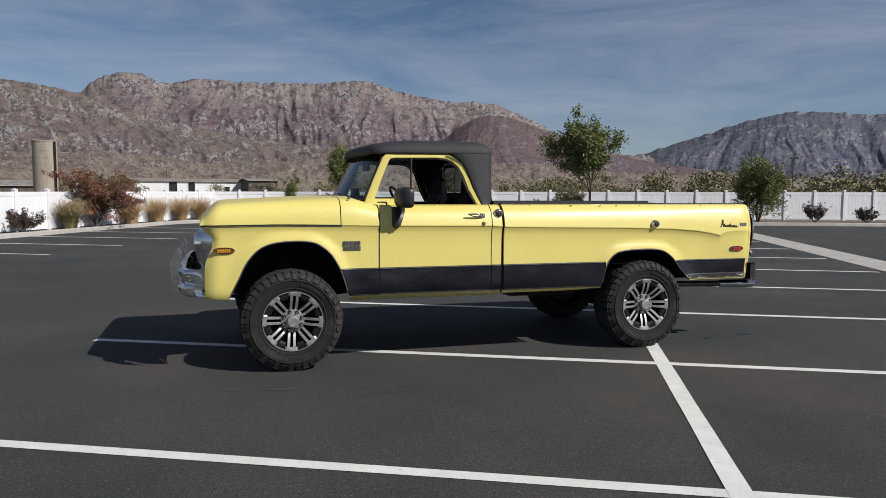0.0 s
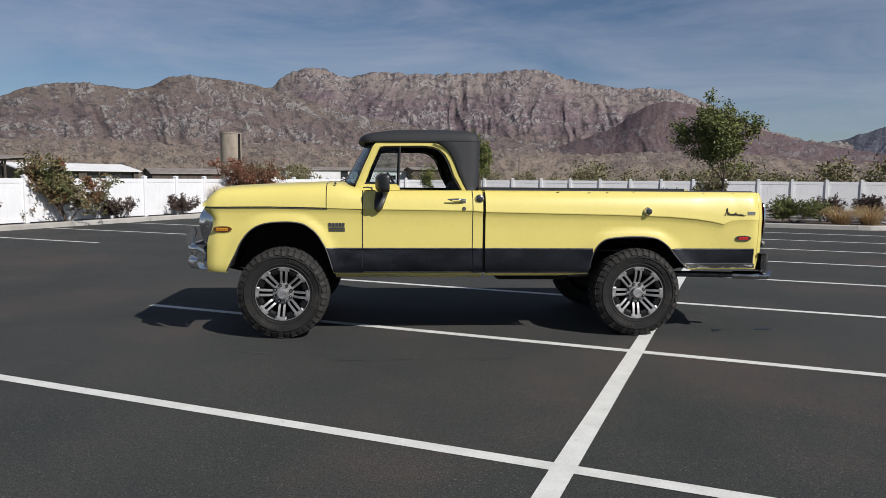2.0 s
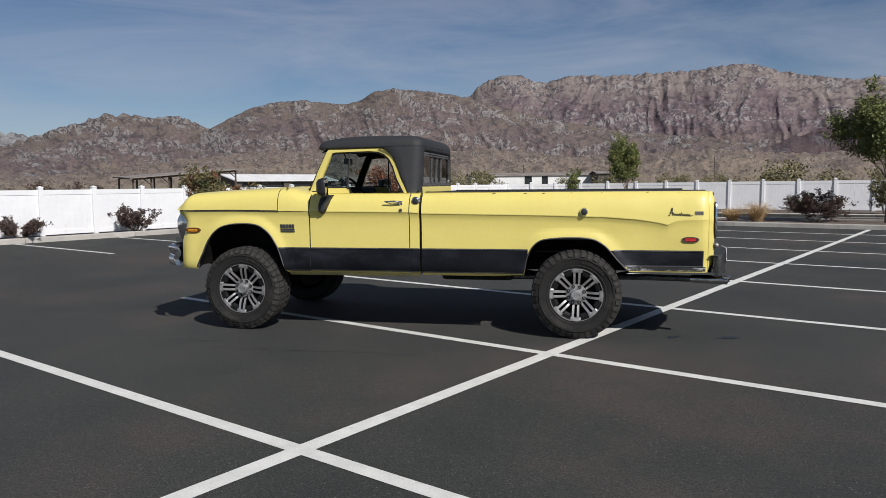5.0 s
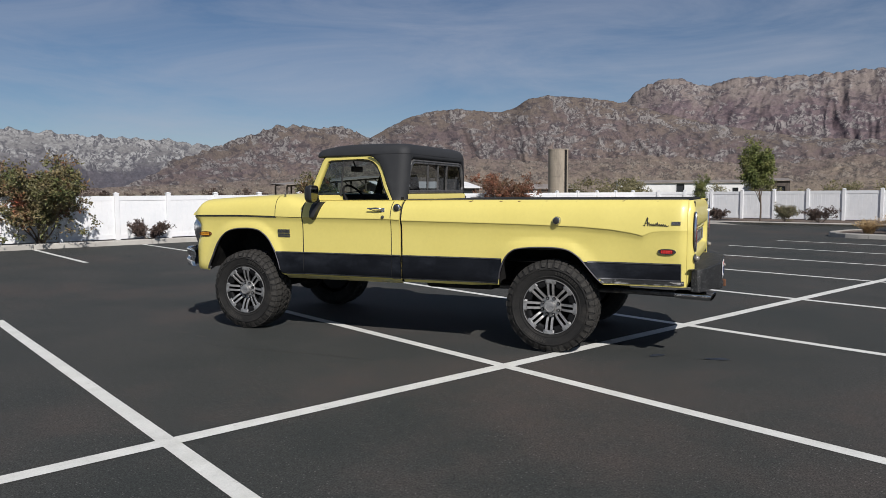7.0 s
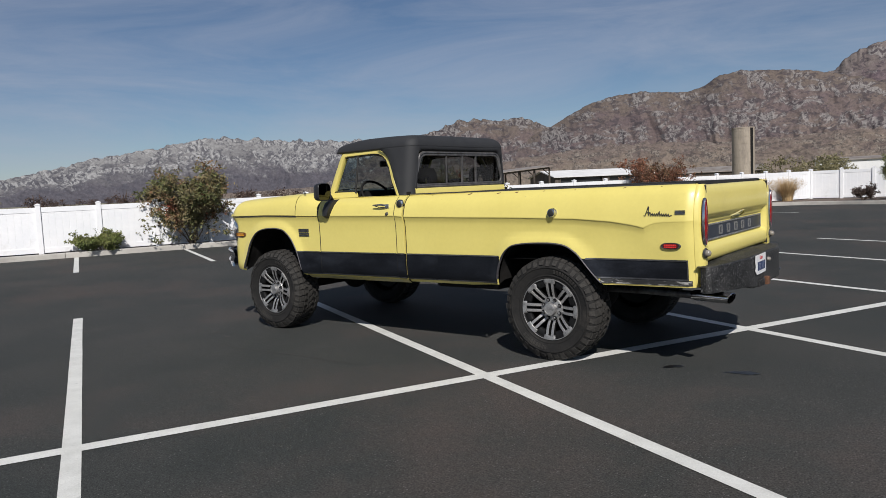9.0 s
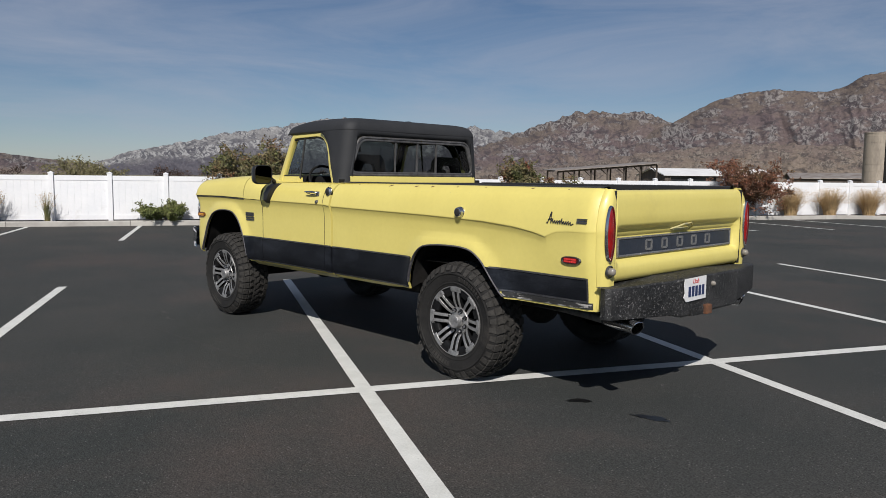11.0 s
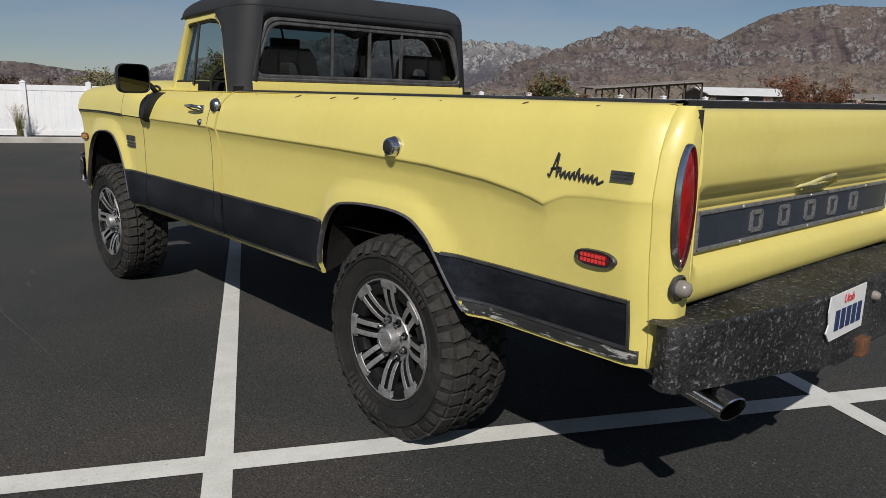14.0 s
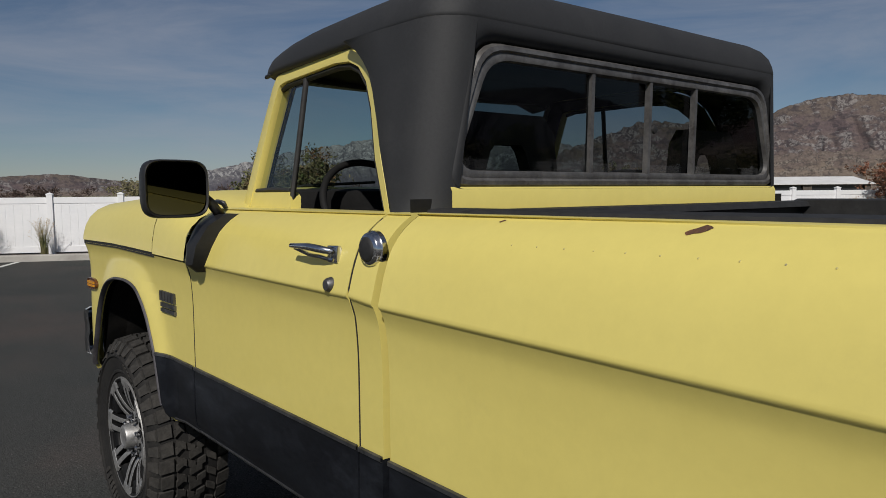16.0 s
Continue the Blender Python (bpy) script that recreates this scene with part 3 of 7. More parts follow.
def mountain(name, ridge, r0, r1, mat, label, seed, rough=0.10, gully=9.0, foot=0.0, bend=1.35, jag=0.12):
    """A range seen over azimuths (degrees from +y towards +x) with a ridge line of elevation angles, rising from r0 to r1."""
    az0, az1 = ridge[0][0], ridge[-1][0]
    fine = max(e for _, e in ridge) > 4
    cols = int((az1 - az0) / (0.07 if fine else 0.11))
    rows = 120 if fine else 72
    off = Vector((seed * 13.7, seed * 5.1, seed * 2.3))
    bm = bmesh.new()
    bare = bm.verts.layers.float.new("bare")
    lift = bm.verts.layers.float.new("rise")
    face = bm.verts.layers.float_vector.new("face")
    grid = []
    for i in range(cols + 1):
        az = az0 + (az1 - az0) * i / cols
        a = radians(az)
        el = soft(az, ridge)
        crest = jag * noise.fractal(Vector((az * 1.3, seed, 0)), 0.8, 2.2, 6) * min(1.0, el / 3) * math.radians(1) * r1
        top = max(0.0, math.tan(radians(max(el, 0))) * r1)
        col = []
        for j in range(rows + 4):
            s = j / rows
            w = 0.05 * noise.noise(Vector((az * 0.25, s * 2.0, seed + 9)))
            r = r0 + (r1 - r0) * s
            if s <= 1:
                z = top * (foot + (1 - foot) * (s ** bend))
                amp = math.sin(math.pi * min(1, s ** 0.8)) * 0.85 + 0.05 * s
                wx = 1.1 * noise.noise(Vector((az * 0.16, s * 1.6, seed + 3.0))) + 0.35 * noise.noise(Vector((az * 0.5, s * 4.0, seed + 5.0)))
                wz = 0.8 * noise.noise(Vector((az * 0.16, s * 1.6, seed + 17.0)))
                g = noise.ridged_multi_fractal(Vector((az * gully / 57.3 * 3.2 + wx * 1.5 + s * 0.7, s * 3.0 + wz * 1.3, 0)) + off, 1.05, 2.2, 6, 1.0, 2.0)
                spur = 1 - abs(noise.fractal(Vector((az * 0.55 + wx * 0.9 + s * 0.8, s * 1.6 + wz * 0.6, seed + 31.0)), 1.0, 2.2, 5))
                f = noise.fractal(Vector((az * 0.22, s * 3.2, seed)) * 2.2, 0.9, 2.1, 7)
                z += crest * s ** 9 + top * amp * (0.12 * rough * (g - 1.2) + 0.70 * rough * (spur - 0.75) + rough * 0.16 * f)
                bz = 0.40 + 0.10 * (g - 1.1) + 0.40 * (spur - 0.75) + 0.22 * math.sin(s * 17 + 2.5 * f + 1.5 * spur + seed) * (0.4 + abs(f))
            else:
                z = top * (1 - (s - 1) * 9)
                bz = 0.6
            v = bm.verts.new((r * math.sin(a), r * math.cos(a), max(z, -1.0) - (2.0 if j == 0 else 0)))
            v[bare] = bz
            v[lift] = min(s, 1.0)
            v[face] = (a * 3500, v.co.z / r * 3500, seed * 400.0)
            col.append(v)
        grid.append(col)
    for c, d in zip(grid, grid[1:]):
        for j in range(len(c) - 1):
            bm.faces.new([c[j], d[j], d[j + 1], c[j + 1]])
    return tagged(part(name, bm, mat, smooth=True, kind="structure"), label, "mountain")


# rock and scrub tones, with a bluish purple distance haze mixed into the colours
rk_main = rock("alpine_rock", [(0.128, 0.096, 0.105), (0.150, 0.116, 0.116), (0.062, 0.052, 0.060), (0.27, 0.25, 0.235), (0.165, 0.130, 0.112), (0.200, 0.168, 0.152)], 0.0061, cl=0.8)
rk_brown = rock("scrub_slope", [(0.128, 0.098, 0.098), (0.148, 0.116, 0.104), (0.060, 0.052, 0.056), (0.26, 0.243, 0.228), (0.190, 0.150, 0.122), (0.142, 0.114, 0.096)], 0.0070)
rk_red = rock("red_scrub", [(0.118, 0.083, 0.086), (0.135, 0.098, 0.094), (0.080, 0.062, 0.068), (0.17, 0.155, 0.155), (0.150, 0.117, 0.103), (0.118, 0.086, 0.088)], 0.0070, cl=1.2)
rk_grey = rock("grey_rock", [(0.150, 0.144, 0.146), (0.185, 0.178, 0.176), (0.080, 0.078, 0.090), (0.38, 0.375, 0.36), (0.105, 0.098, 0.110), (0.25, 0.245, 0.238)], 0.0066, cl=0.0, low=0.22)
# the blue here is distance haze put into the rock colour
rk_blue = rock("haze_blue_rock", [(0.090, 0.098, 0.126), (0.116, 0.116, 0.138), (0.052, 0.058, 0.082), (0.20, 0.202, 0.215), (0.125, 0.108, 0.112), (0.098, 0.104, 0.122)], 0.0066)
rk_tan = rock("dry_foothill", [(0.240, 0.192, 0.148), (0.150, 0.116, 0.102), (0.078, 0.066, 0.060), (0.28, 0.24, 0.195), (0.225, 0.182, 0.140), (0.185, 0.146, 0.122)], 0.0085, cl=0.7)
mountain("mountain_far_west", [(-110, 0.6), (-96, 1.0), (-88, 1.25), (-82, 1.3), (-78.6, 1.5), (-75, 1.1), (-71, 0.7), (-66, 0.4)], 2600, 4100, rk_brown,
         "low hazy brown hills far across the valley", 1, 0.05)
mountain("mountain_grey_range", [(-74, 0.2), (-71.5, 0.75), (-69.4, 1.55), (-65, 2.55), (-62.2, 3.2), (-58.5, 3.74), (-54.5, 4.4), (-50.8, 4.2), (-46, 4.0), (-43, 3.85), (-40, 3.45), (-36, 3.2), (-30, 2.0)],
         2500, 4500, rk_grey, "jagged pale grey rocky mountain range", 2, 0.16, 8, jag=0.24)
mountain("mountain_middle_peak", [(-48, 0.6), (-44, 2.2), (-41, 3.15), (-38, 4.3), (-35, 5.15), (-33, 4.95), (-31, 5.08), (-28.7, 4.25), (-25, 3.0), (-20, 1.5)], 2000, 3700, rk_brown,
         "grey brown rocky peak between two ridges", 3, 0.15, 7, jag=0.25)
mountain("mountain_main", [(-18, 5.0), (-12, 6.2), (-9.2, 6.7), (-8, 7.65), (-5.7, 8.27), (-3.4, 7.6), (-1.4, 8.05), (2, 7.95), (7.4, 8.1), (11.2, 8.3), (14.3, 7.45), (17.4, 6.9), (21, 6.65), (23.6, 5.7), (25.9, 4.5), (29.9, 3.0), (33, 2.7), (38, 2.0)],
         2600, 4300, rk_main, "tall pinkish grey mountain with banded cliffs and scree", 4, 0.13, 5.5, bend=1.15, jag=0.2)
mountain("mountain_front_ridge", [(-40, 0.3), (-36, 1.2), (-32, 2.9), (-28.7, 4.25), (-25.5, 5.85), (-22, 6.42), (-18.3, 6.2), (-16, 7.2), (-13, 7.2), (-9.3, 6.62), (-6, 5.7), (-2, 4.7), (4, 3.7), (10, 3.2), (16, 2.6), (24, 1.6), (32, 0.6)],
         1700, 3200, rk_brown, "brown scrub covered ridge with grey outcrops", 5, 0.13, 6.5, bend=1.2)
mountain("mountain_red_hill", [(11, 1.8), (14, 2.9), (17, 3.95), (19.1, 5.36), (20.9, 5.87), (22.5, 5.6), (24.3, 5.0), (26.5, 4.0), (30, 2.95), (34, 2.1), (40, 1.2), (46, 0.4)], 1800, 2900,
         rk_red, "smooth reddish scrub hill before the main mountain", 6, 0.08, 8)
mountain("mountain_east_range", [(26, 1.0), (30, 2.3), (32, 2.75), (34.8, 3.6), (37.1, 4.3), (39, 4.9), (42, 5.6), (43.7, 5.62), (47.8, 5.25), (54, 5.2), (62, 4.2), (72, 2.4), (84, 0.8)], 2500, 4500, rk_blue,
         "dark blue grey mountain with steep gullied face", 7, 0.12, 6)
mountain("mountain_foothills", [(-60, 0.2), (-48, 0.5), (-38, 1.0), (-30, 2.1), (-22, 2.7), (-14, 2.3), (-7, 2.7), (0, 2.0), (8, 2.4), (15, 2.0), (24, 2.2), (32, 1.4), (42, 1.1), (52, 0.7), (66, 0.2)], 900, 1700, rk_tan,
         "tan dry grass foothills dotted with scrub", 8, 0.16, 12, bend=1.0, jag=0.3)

# the pickup truck --------------------------------------------------------------
YC = 0.94          # the truck's middle
truck = thing("pickup_truck", (-1.6, YC, 0), "pale yellow and black vintage pickup truck parked across stall lines", "pickup truck")


def mir(p, far):
    return (p[0], 2 * YC - p[1], p[2]) if far else (p[0], p[1], p[2])


CREASE = [(-3.97, 1.186), (-3.35, 1.192), (-2.57, 1.178), (-1.55, 1.168), (-1.43, 1.157), (-0.3, 1.139), (0.256, 1.123), (0.53, 1.102),
          (0.70, 1.076), (0.79, 1.054), (0.83, 1.074), (0.87, 1.088), (0.95, 1.095), (1.25, 1.10)]
ARCH_R = [(-0.476, 0.586), (-0.468, 0.64), (-0.459, 0.70), (-0.438, 0.77), (-0.406, 0.836), (-0.36, 0.885), (-0.305, 0.914), (-0.18, 0.931), (-0.06, 0.936), (0.06, 0.934),
          (0.157, 0.918), (0.22, 0.885), (0.271, 0.844), (0.36, 0.739), (0.43, 0.665), (0.47, 0.632)]
ARCH_F = [(-3.765, 0.60), (-3.735, 0.67), (-3.684, 0.77), (-3.65, 0.845), (-3.613, 0.908), (-3.56, 0.97), (-3.493, 1.018), (-3.40, 1.047), (-3.3, 1.057), (-3.18, 1.057),
          (-3.082, 1.039), (-3.01, 0.995), (-2.958, 0.944), (-2.92, 0.885), (-2.883, 0.815), (-2.85, 0.72), (-2.816, 0.60)]
BELT = 1.345


def dense(t):
    """The same curve with a smooth middle point in every wide step."""
    q = [t[0]]
    for (a, b), (c, d) in zip(t, t[1:]):
        if c - a > 0.02:
            for k in (1, 2):
                x = a + (c - a) * k / 3
                q.append((x, soft(x, t)))
        q.append((c, d))
    return q


ARCH_R, ARCH_F = dense(ARCH_R), dense(ARCH_F)


def bottom(x):
    if x < ARCH_F[0][0]:
        return 0.605
    if x <= ARCH_F[-1][0]:
        return lerp(x, ARCH_F)
    if x < -1.45:
        return 0.585
    if x < ARCH_R[0][0]:
        return lerp(x, [(-0.75, 0.568), (-0.50, 0.585)])
    if x <= ARCH_R[-1][0]:
        return lerp(x, ARCH_R)
    return 0.632


def arch_gap(x, z):
    best = 9.0
    for t in (ARCH_R, ARCH_F):
        if t[0][0] - 0.2 < x < t[-1][0] + 0.2:
            for (a, b), (c, d) in zip(t, t[1:]):
                v, w = Vector((c - a, d - b)), Vector((x - a, z - b))
                k = max(0, min(1, w.dot(v) / max(v.length_squared, 1e-9)))
                best = min(best, (w - v * k).length)
    return best


def out(x, z, top=BELT):
    """How far the body side stands out from the plane y = 0 at a place along it."""
    zc = lerp(x, CREASE)
    amp = lerp(x, [(-3.97, 0.8), (-2.6, 0.85), (0.5, 1.0), (0.79, 0.75), (0.9, 0.35), (1.2, 0.25)])
    base = 0.004
    bulge = 0.026 * smooth((x - 0.55) / 0.55) * smooth((z - 0.68) / 0.28)
    if z >= zc:
        t = (z - zc) / max(0.02, top - zc)
        lean = lerp(x, [(-1.4, 1.0), (1.17, 0.8)])
        d = base + 0.030 * amp - lean * (0.046 * t + 0.062 * t ** 4.5)
    else:
        u = zc - z
        d = base + amp * (0.004 * (1 - smooth(u / 0.006)) + 0.011 * max(0.0, 1 - u / 0.05) ** 1.5 + 0.015 * max(0.0, 1 - u / 0.17) ** 2)
    d += bulge
    g = arch_gap(x, z)
    if g < 0.10 and z < zc:
        d += 0.026 * (1 - smooth(g / 0.10))
    if z < 0.66:
        d -= 0.055 * ((0.66 - z) / 0.1) ** 2
    if x < -3.84:
        d -= 0.055 * ((-3.84 - x) / 0.13) ** 2
    if x > 1.08:
        d -= 0.035 * ((x - 1.08) / 0.1) ** 2
    return d


def columns(x0, x1, step=0.045):
    xs = {round(x0, 4), round(x1, 4)}
    n = max(1, int((x1 - x0) / step))
    for k in range(n + 1):
        xs.add(round(x0 + (x1 - x0) * k / n, 4))
    for t in (ARCH_R, ARCH_F, CREASE):
        for x, _ in t:
            if x0 < x < x1:
                xs.add(round(x, 4))
    xs = sorted(xs)
    return [x for i, x in enumerate(xs) if i == 0 or x - xs[i - 1] > 0.004 or x in (x0, x1)]


def side(x0, x1, z1, z0=None, lift=0.0, far=False, inner=0.02, shelf=None, low=None, high=None):
    """A piece of the body side from x0 to x1, up to z1 (a number or 'crease'), with a turned-in edge."""
    bm = bmesh.new()
    xs = columns(x0, x1)
    cols = []
    for x in xs:
        zc = lerp(x, CREASE)
        zt = zc - 0.006 if z1 == "crease" else z1
        zb = bottom(x) if z0 is None else max(z0, bottom(x) + (0.012 if lift else 0))
        if high is not None:
            zt = min(zt, high)
        zs = [0.555, 0.58, 0.61, 0.64, 0.68, 0.74, 0.80, 0.86, 0.92, 0.98, 1.03, 1.07, zc - 0.18, zc - 0.15, zc - 0.115, zc - 0.085, zc - 0.066, zc - 0.05, zc - 0.036, zc - 0.022, zc - 0.009, zc - 0.005, zc - 0.002, zc + 0.003, zc + 0.010, zc + 0.03,
              zc + 0.06, zc + 0.10, 1.28, 1.30, 1.315, 1.33, 1.34]
        zs = sorted({round(min(max(z, zb), zt), 5) for z in zs} | {round(zb, 5), round(zt, 5)})
        cols.append((x, zs, zb, zt))
    m = max(len(c[1]) for c in cols)
    rows = []
    for x, zs, zb, zt in cols:
        zs = [zs[0]] * (m - len(zs)) + zs
        line = [(x, -out(x, z) - lift, z) for z in zs]
        line = [(x, -out(x, zb) - lift + inner, zb)] + line
        if z1 == "crease" or lift:
            line.append((x, -out(x, zt) - lift + (inner if not lift else 0.003), zt))
        elif shelf:
            line += [(x, 0.072, zt + 0.003), (x, 0.080, zt + 0.005), (x, shelf(x) if callable(shelf) else shelf, zt + 0.005)]
        rows.append([mir(p, far) for p in line])
    first = [(x, y + (0.02 if not far else -0.02), z) for x, y, z in rows[0]]
    last = [(x, y + (0.02 if not far else -0.02), z) for x, y, z in rows[-1]]
    sheet(bm, [first] + rows + [last])
    return clean(bm, 2e-5)


NOSE = [(0.55, -3.945), (0.86, -3.942), (0.94, -3.926), (1.00, -3.908), (1.06, -3.898), (1.09, -3.902), (1.13, -3.930), (1.165, -3.955), (1.185, -3.962)]


def nose(bm):
    """Cut the fender's front edge back round the headlight, tapering out behind it."""
    for v in bm.verts:
        w = smooth((-3.80 - v.co.x) / 0.145)
        v.co.x += w * (soft(v.co.z, NOSE) + 3.955)
    return bm


PAINT = M["yellow"]


def inset(x):
    """The cab's upper half draws in towards the windscreen."""
    return max(0.0, min(1.1, (-1.62 - x) / 0.98))


doors = {}
for far in (False, True):
    fender = part("fender", nose(side(-3.955, -2.562, "crease", far=far)), PAINT, truck, smooth=True, angle=40)
    door = part("door", side(-2.550, -1.562, BELT, far=far, shelf=lambda x: 0.155 + 0.085 * inset(x)), PAINT, truck, smooth=True, angle=40)
    doors[far] = door
    corner = part("cab_corner", side(-1.553, -1.464, BELT, far=far, shelf=0.20), PAINT, truck, smooth=True, angle=40)
    bed = part("bed_side", side(-1.438, 1.168, BELT + 0.002, far=far, shelf=0.105), PAINT, truck, smooth=True, angle=40)
    # rocker under the door and cab
    bm = bmesh.new()
    rows = []
    for z, y in ((0.60, 0.026), (0.588, 0.030), (0.566, 0.058), (0.548, 0.085), (0.54, 0.13)):
        rows.append([mir((x, y, z), far) for x in (-2.80, -2.2, -1.6, -1.47)])
    sheet(bm, rows)
    part("rocker_panel", bm, M["yellow_edge"], truck, "scuffed yellow sill with bare patches", smooth=True, angle=50)
    for x, zt, hw, dp in ((-2.556, 1.335, 0.0055, 0.0015), (-1.5575, 1.338, 0.0042, 0.0015), (-1.451, 1.335, 0.020, 0.030)):
        bm = bmesh.new()
        sheet(bm, [[mir((x + dx, -out(x, z) + dp, z), far) for dx in (-hw, hw)] for z in [0.60 + (zt - 0.60) * k / 24 for k in range(25)]])
        part("panel_gap", bm, M["rubber"], door, "dark gap beside the door")
    # black side panels and their metal edging
    for owner, x0, x1, zb in ((fender, -2.90, -2.5614, 0.60), (door, -2.5506, -1.5614, 0.605), (corner, -1.5536, -1.4634, 0.60), (bed, -1.4386, -0.44, 0.600), (bed, 0.30, 1.098, 0.686)):
        part("side_stripe", side(x0, x1, 0.822, zb, 0.004, far), M["black_panel"], owner, "faded black lower panel", smooth=True, angle=40)
        xs = columns(x0, x1, 0.06)
        for zt, h in ((0.822, 0.013), (zb, 0.012)):
            bm = bmesh.new()
            keep = [x for x in xs if bottom(x) < zt - 0.012]
            if len(keep) > 1:
                sheet(bm, [[mir((x, -out(x, z) - k, z), far) for x in keep] for z, k in
                           ((zt - h / 2, 0.003), (zt - h / 2 + 0.002, 0.009), (zt + h / 2 - 0.002, 0.009), (zt + h / 2, 0.003))])
                part("trim_strip", bm, M["steel"], owner, "dull worn metal moulding")
            else:
                bm.free()
    bm = side(0.45, 1.145, 0.682, 0.640, 0.005, far)
    part("trim_strip", bm, M["chipped"], bed, "black moulding with chipped white paint")
    for x in (1.104,):
        bm = bmesh.new()
        sheet(bm, [[mir((x + dx, -out(x, z) - k, z), far) for z in (0.682, 0.73, 0.78, 0.828)] for dx, k in ((-0.008, 0.003), (-0.006, 0.009), (0.006, 0.009), (0.008, 0.003))])
        part("trim_strip", bm, M["steel"], bed, "dull worn metal moulding")
    # wheel arch lips
    for owner, t in ((bed, ARCH_R), (fender, ARCH_F)):
        bm = bmesh.new()
        pts = t[1:-1]
        rows = []
        for i, (x, z) in enumerate(pts):
            a, b = pts[max(0, i - 1)], pts[min(len(pts) - 1, i + 1)]
            n = Vector((-(b[1] - a[1]), b[0] - a[0])).normalized()
            y = -out(x, z)
            rows.append([mir(q, far) for q in ((x + n.x * 0.007, y - 0.001, z + n.y * 0.007), (x + n.x * 0.005, y - 0.006, z + n.y * 0.005), (x - n.x * 0.001, y - 0.008, z - n.y * 0.001),
                                               (x - n.x * 0.005, y + 0.0, z - n.y * 0.005), (x - n.x * 0.005, y + 0.012, z - n.y * 0.005))])
        sheet(bm, rows)
        part("arch_trim", bm, M["dull_trim"], owner, "dull metal wheel arch moulding", smooth=True, angle=50)
    # wheel housings
    for owner, t in ((bed, ARCH_R), (fender, ARCH_F)):
        bm = bmesh.new()
        ring = [(x, z) for x, z in t]
        rows = [[mir((x, y, z + dz), far) for x, z in ring] for y, dz in ((0.015, 0.0), (0.10, 0.03), (0.42, 0.04), (0.46, 0.0))]
        vs = sheet(bm, rows)
        # black back wall, added so no daylight shows through the arch
        bm.faces.new(vs[-1])
        part("wheel_housing", bm, M["under"], owner, "dark sooty wheel housing")
    # door frame, vent window and glass line
    yg = lambda z, x: 0.132 + (z - BELT) * 0.135 + 0.082 * inset(x)
    outer = [(-2.640, 1.352), (-2.555, 1.56), (-2.468, 1.752), (-2.44, 1.784), (-2.38, 1.792), (-2.0, 1.797), (-1.90, 1.790), (-1.825, 1.762), (-1.765, 1.71), (-1.722, 1.63), (-1.672, 1.49), (-1.600, BELT)]
    inner = [(-2.560, 1.352), (-2.492, 1.54), (-2.412, 1.722), (-2.398, 1.742), (-2.36, 1.750), (-2.0, 1.756), (-1.915, 1.748), (-1.855, 1.725), (-1.805, 1.68), (-1.765, 1.61), (-1.718, 1.48), (-1.642, BELT)]
    bm = bmesh.new()
    rows = []
    for (xo, zo), (xi, zi) in zip(outer, inner):
        rows.append([mir(q, far) for q in ((xo, yg(zo, xo) + 0.075, zo), (xo, yg(zo, xo) - 0.004, zo), (xo * 0.8 + xi * 0.2, yg(zo, xo) - 0.012, zo * 0.8 + zi * 0.2),
                                           (xi * 0.9 + xo * 0.1, yg(zi, xi) - 0.008, zi * 0.9 + zo * 0.1), (xi, yg(zi, xi) + 0.004, zi), (xi, yg(zi, xi) + 0.035, zi))])
    sheet(bm, rows)
    part("window_frame", bm, PAINT, door, "yellow painted window frame", smooth=True, angle=40)
    bm = bmesh.new()
    sheet(bm, [[mir(q, far) for q in ((xo, yg(zo, xo) + 0.078, zo), (xo, yg(zo, xo) + 0.045, zo), (xi, yg(zi, xi) + 0.040, zi))] for (xo, zo), (xi, zi) in zip(outer, inner)])
    part("frame_lining", bm, M["interior"], door, "black inner frame lining")
    bm = bmesh.new()
    ins = [(-2.405, 1.735), (-2.36, 1.744), (-2.0, 1.749), (-1.92, 1.741), (-1.862, 1.719), (-1.812, 1.675), (-1.772, 1.606), (-1.725, 1.475), (-1.655, 1.352)]
    tube(bm, [mir((x, yg(z, x) + 0.008, z), far) for x, z in ins], 0.009, 6)
    tube(bm, [mir((x, yg(z, x) + 0.004, z), far) for x, z in ((-2.232, 1.352), (-2.226, 1.50), (-2.216, 1.747))], 0.009, 6)
    tube(bm, [mir((x, yg(z, x) + 0.006, z), far) for x, z in ((-2.545, 1.405), (-2.40, 1.408), (-2.25, 1.404))], 0.009, 6)
    part("window_seal", bm, M["rubber"], door, "black rubber window seal", smooth=True, angle=60)
    bm = bmesh.new()
    prism(bm, [(-2.60, BELT), (-2.215, BELT), (-2.225, 1.385), (-2.25, 1.40), (-2.575, 1.40)], lambda u, v, e: mir((u, yg(v, u) - 0.006 + 0.035 * e, v), far))
    part("vent_sill", bm, PAINT, door)
    bm = bmesh.new()
    sheet(bm, [[mir((x, yg(z, x) + 0.01, z), far) for x, z in ((-2.535, 1.41), (-2.475, 1.56), (-2.41, 1.73))], [mir((x, yg(z, x) + 0.01, z), far) for x, z in ((-2.235, 1.41), (-2.226, 1.56), (-2.218, 1.74))]])
    part("vent_glass", bm, M["glass"], door, "small tinted quarter glass").visible_shadow = False
    # handle, lock, screw latch
    bm = bmesh.new()
    y0 = -out(-1.70, 1.26)
    box(bm, -1.665, -1.622, y0 - 0.012, y0 + 0.002, 1.236, 1.276, 0.004)
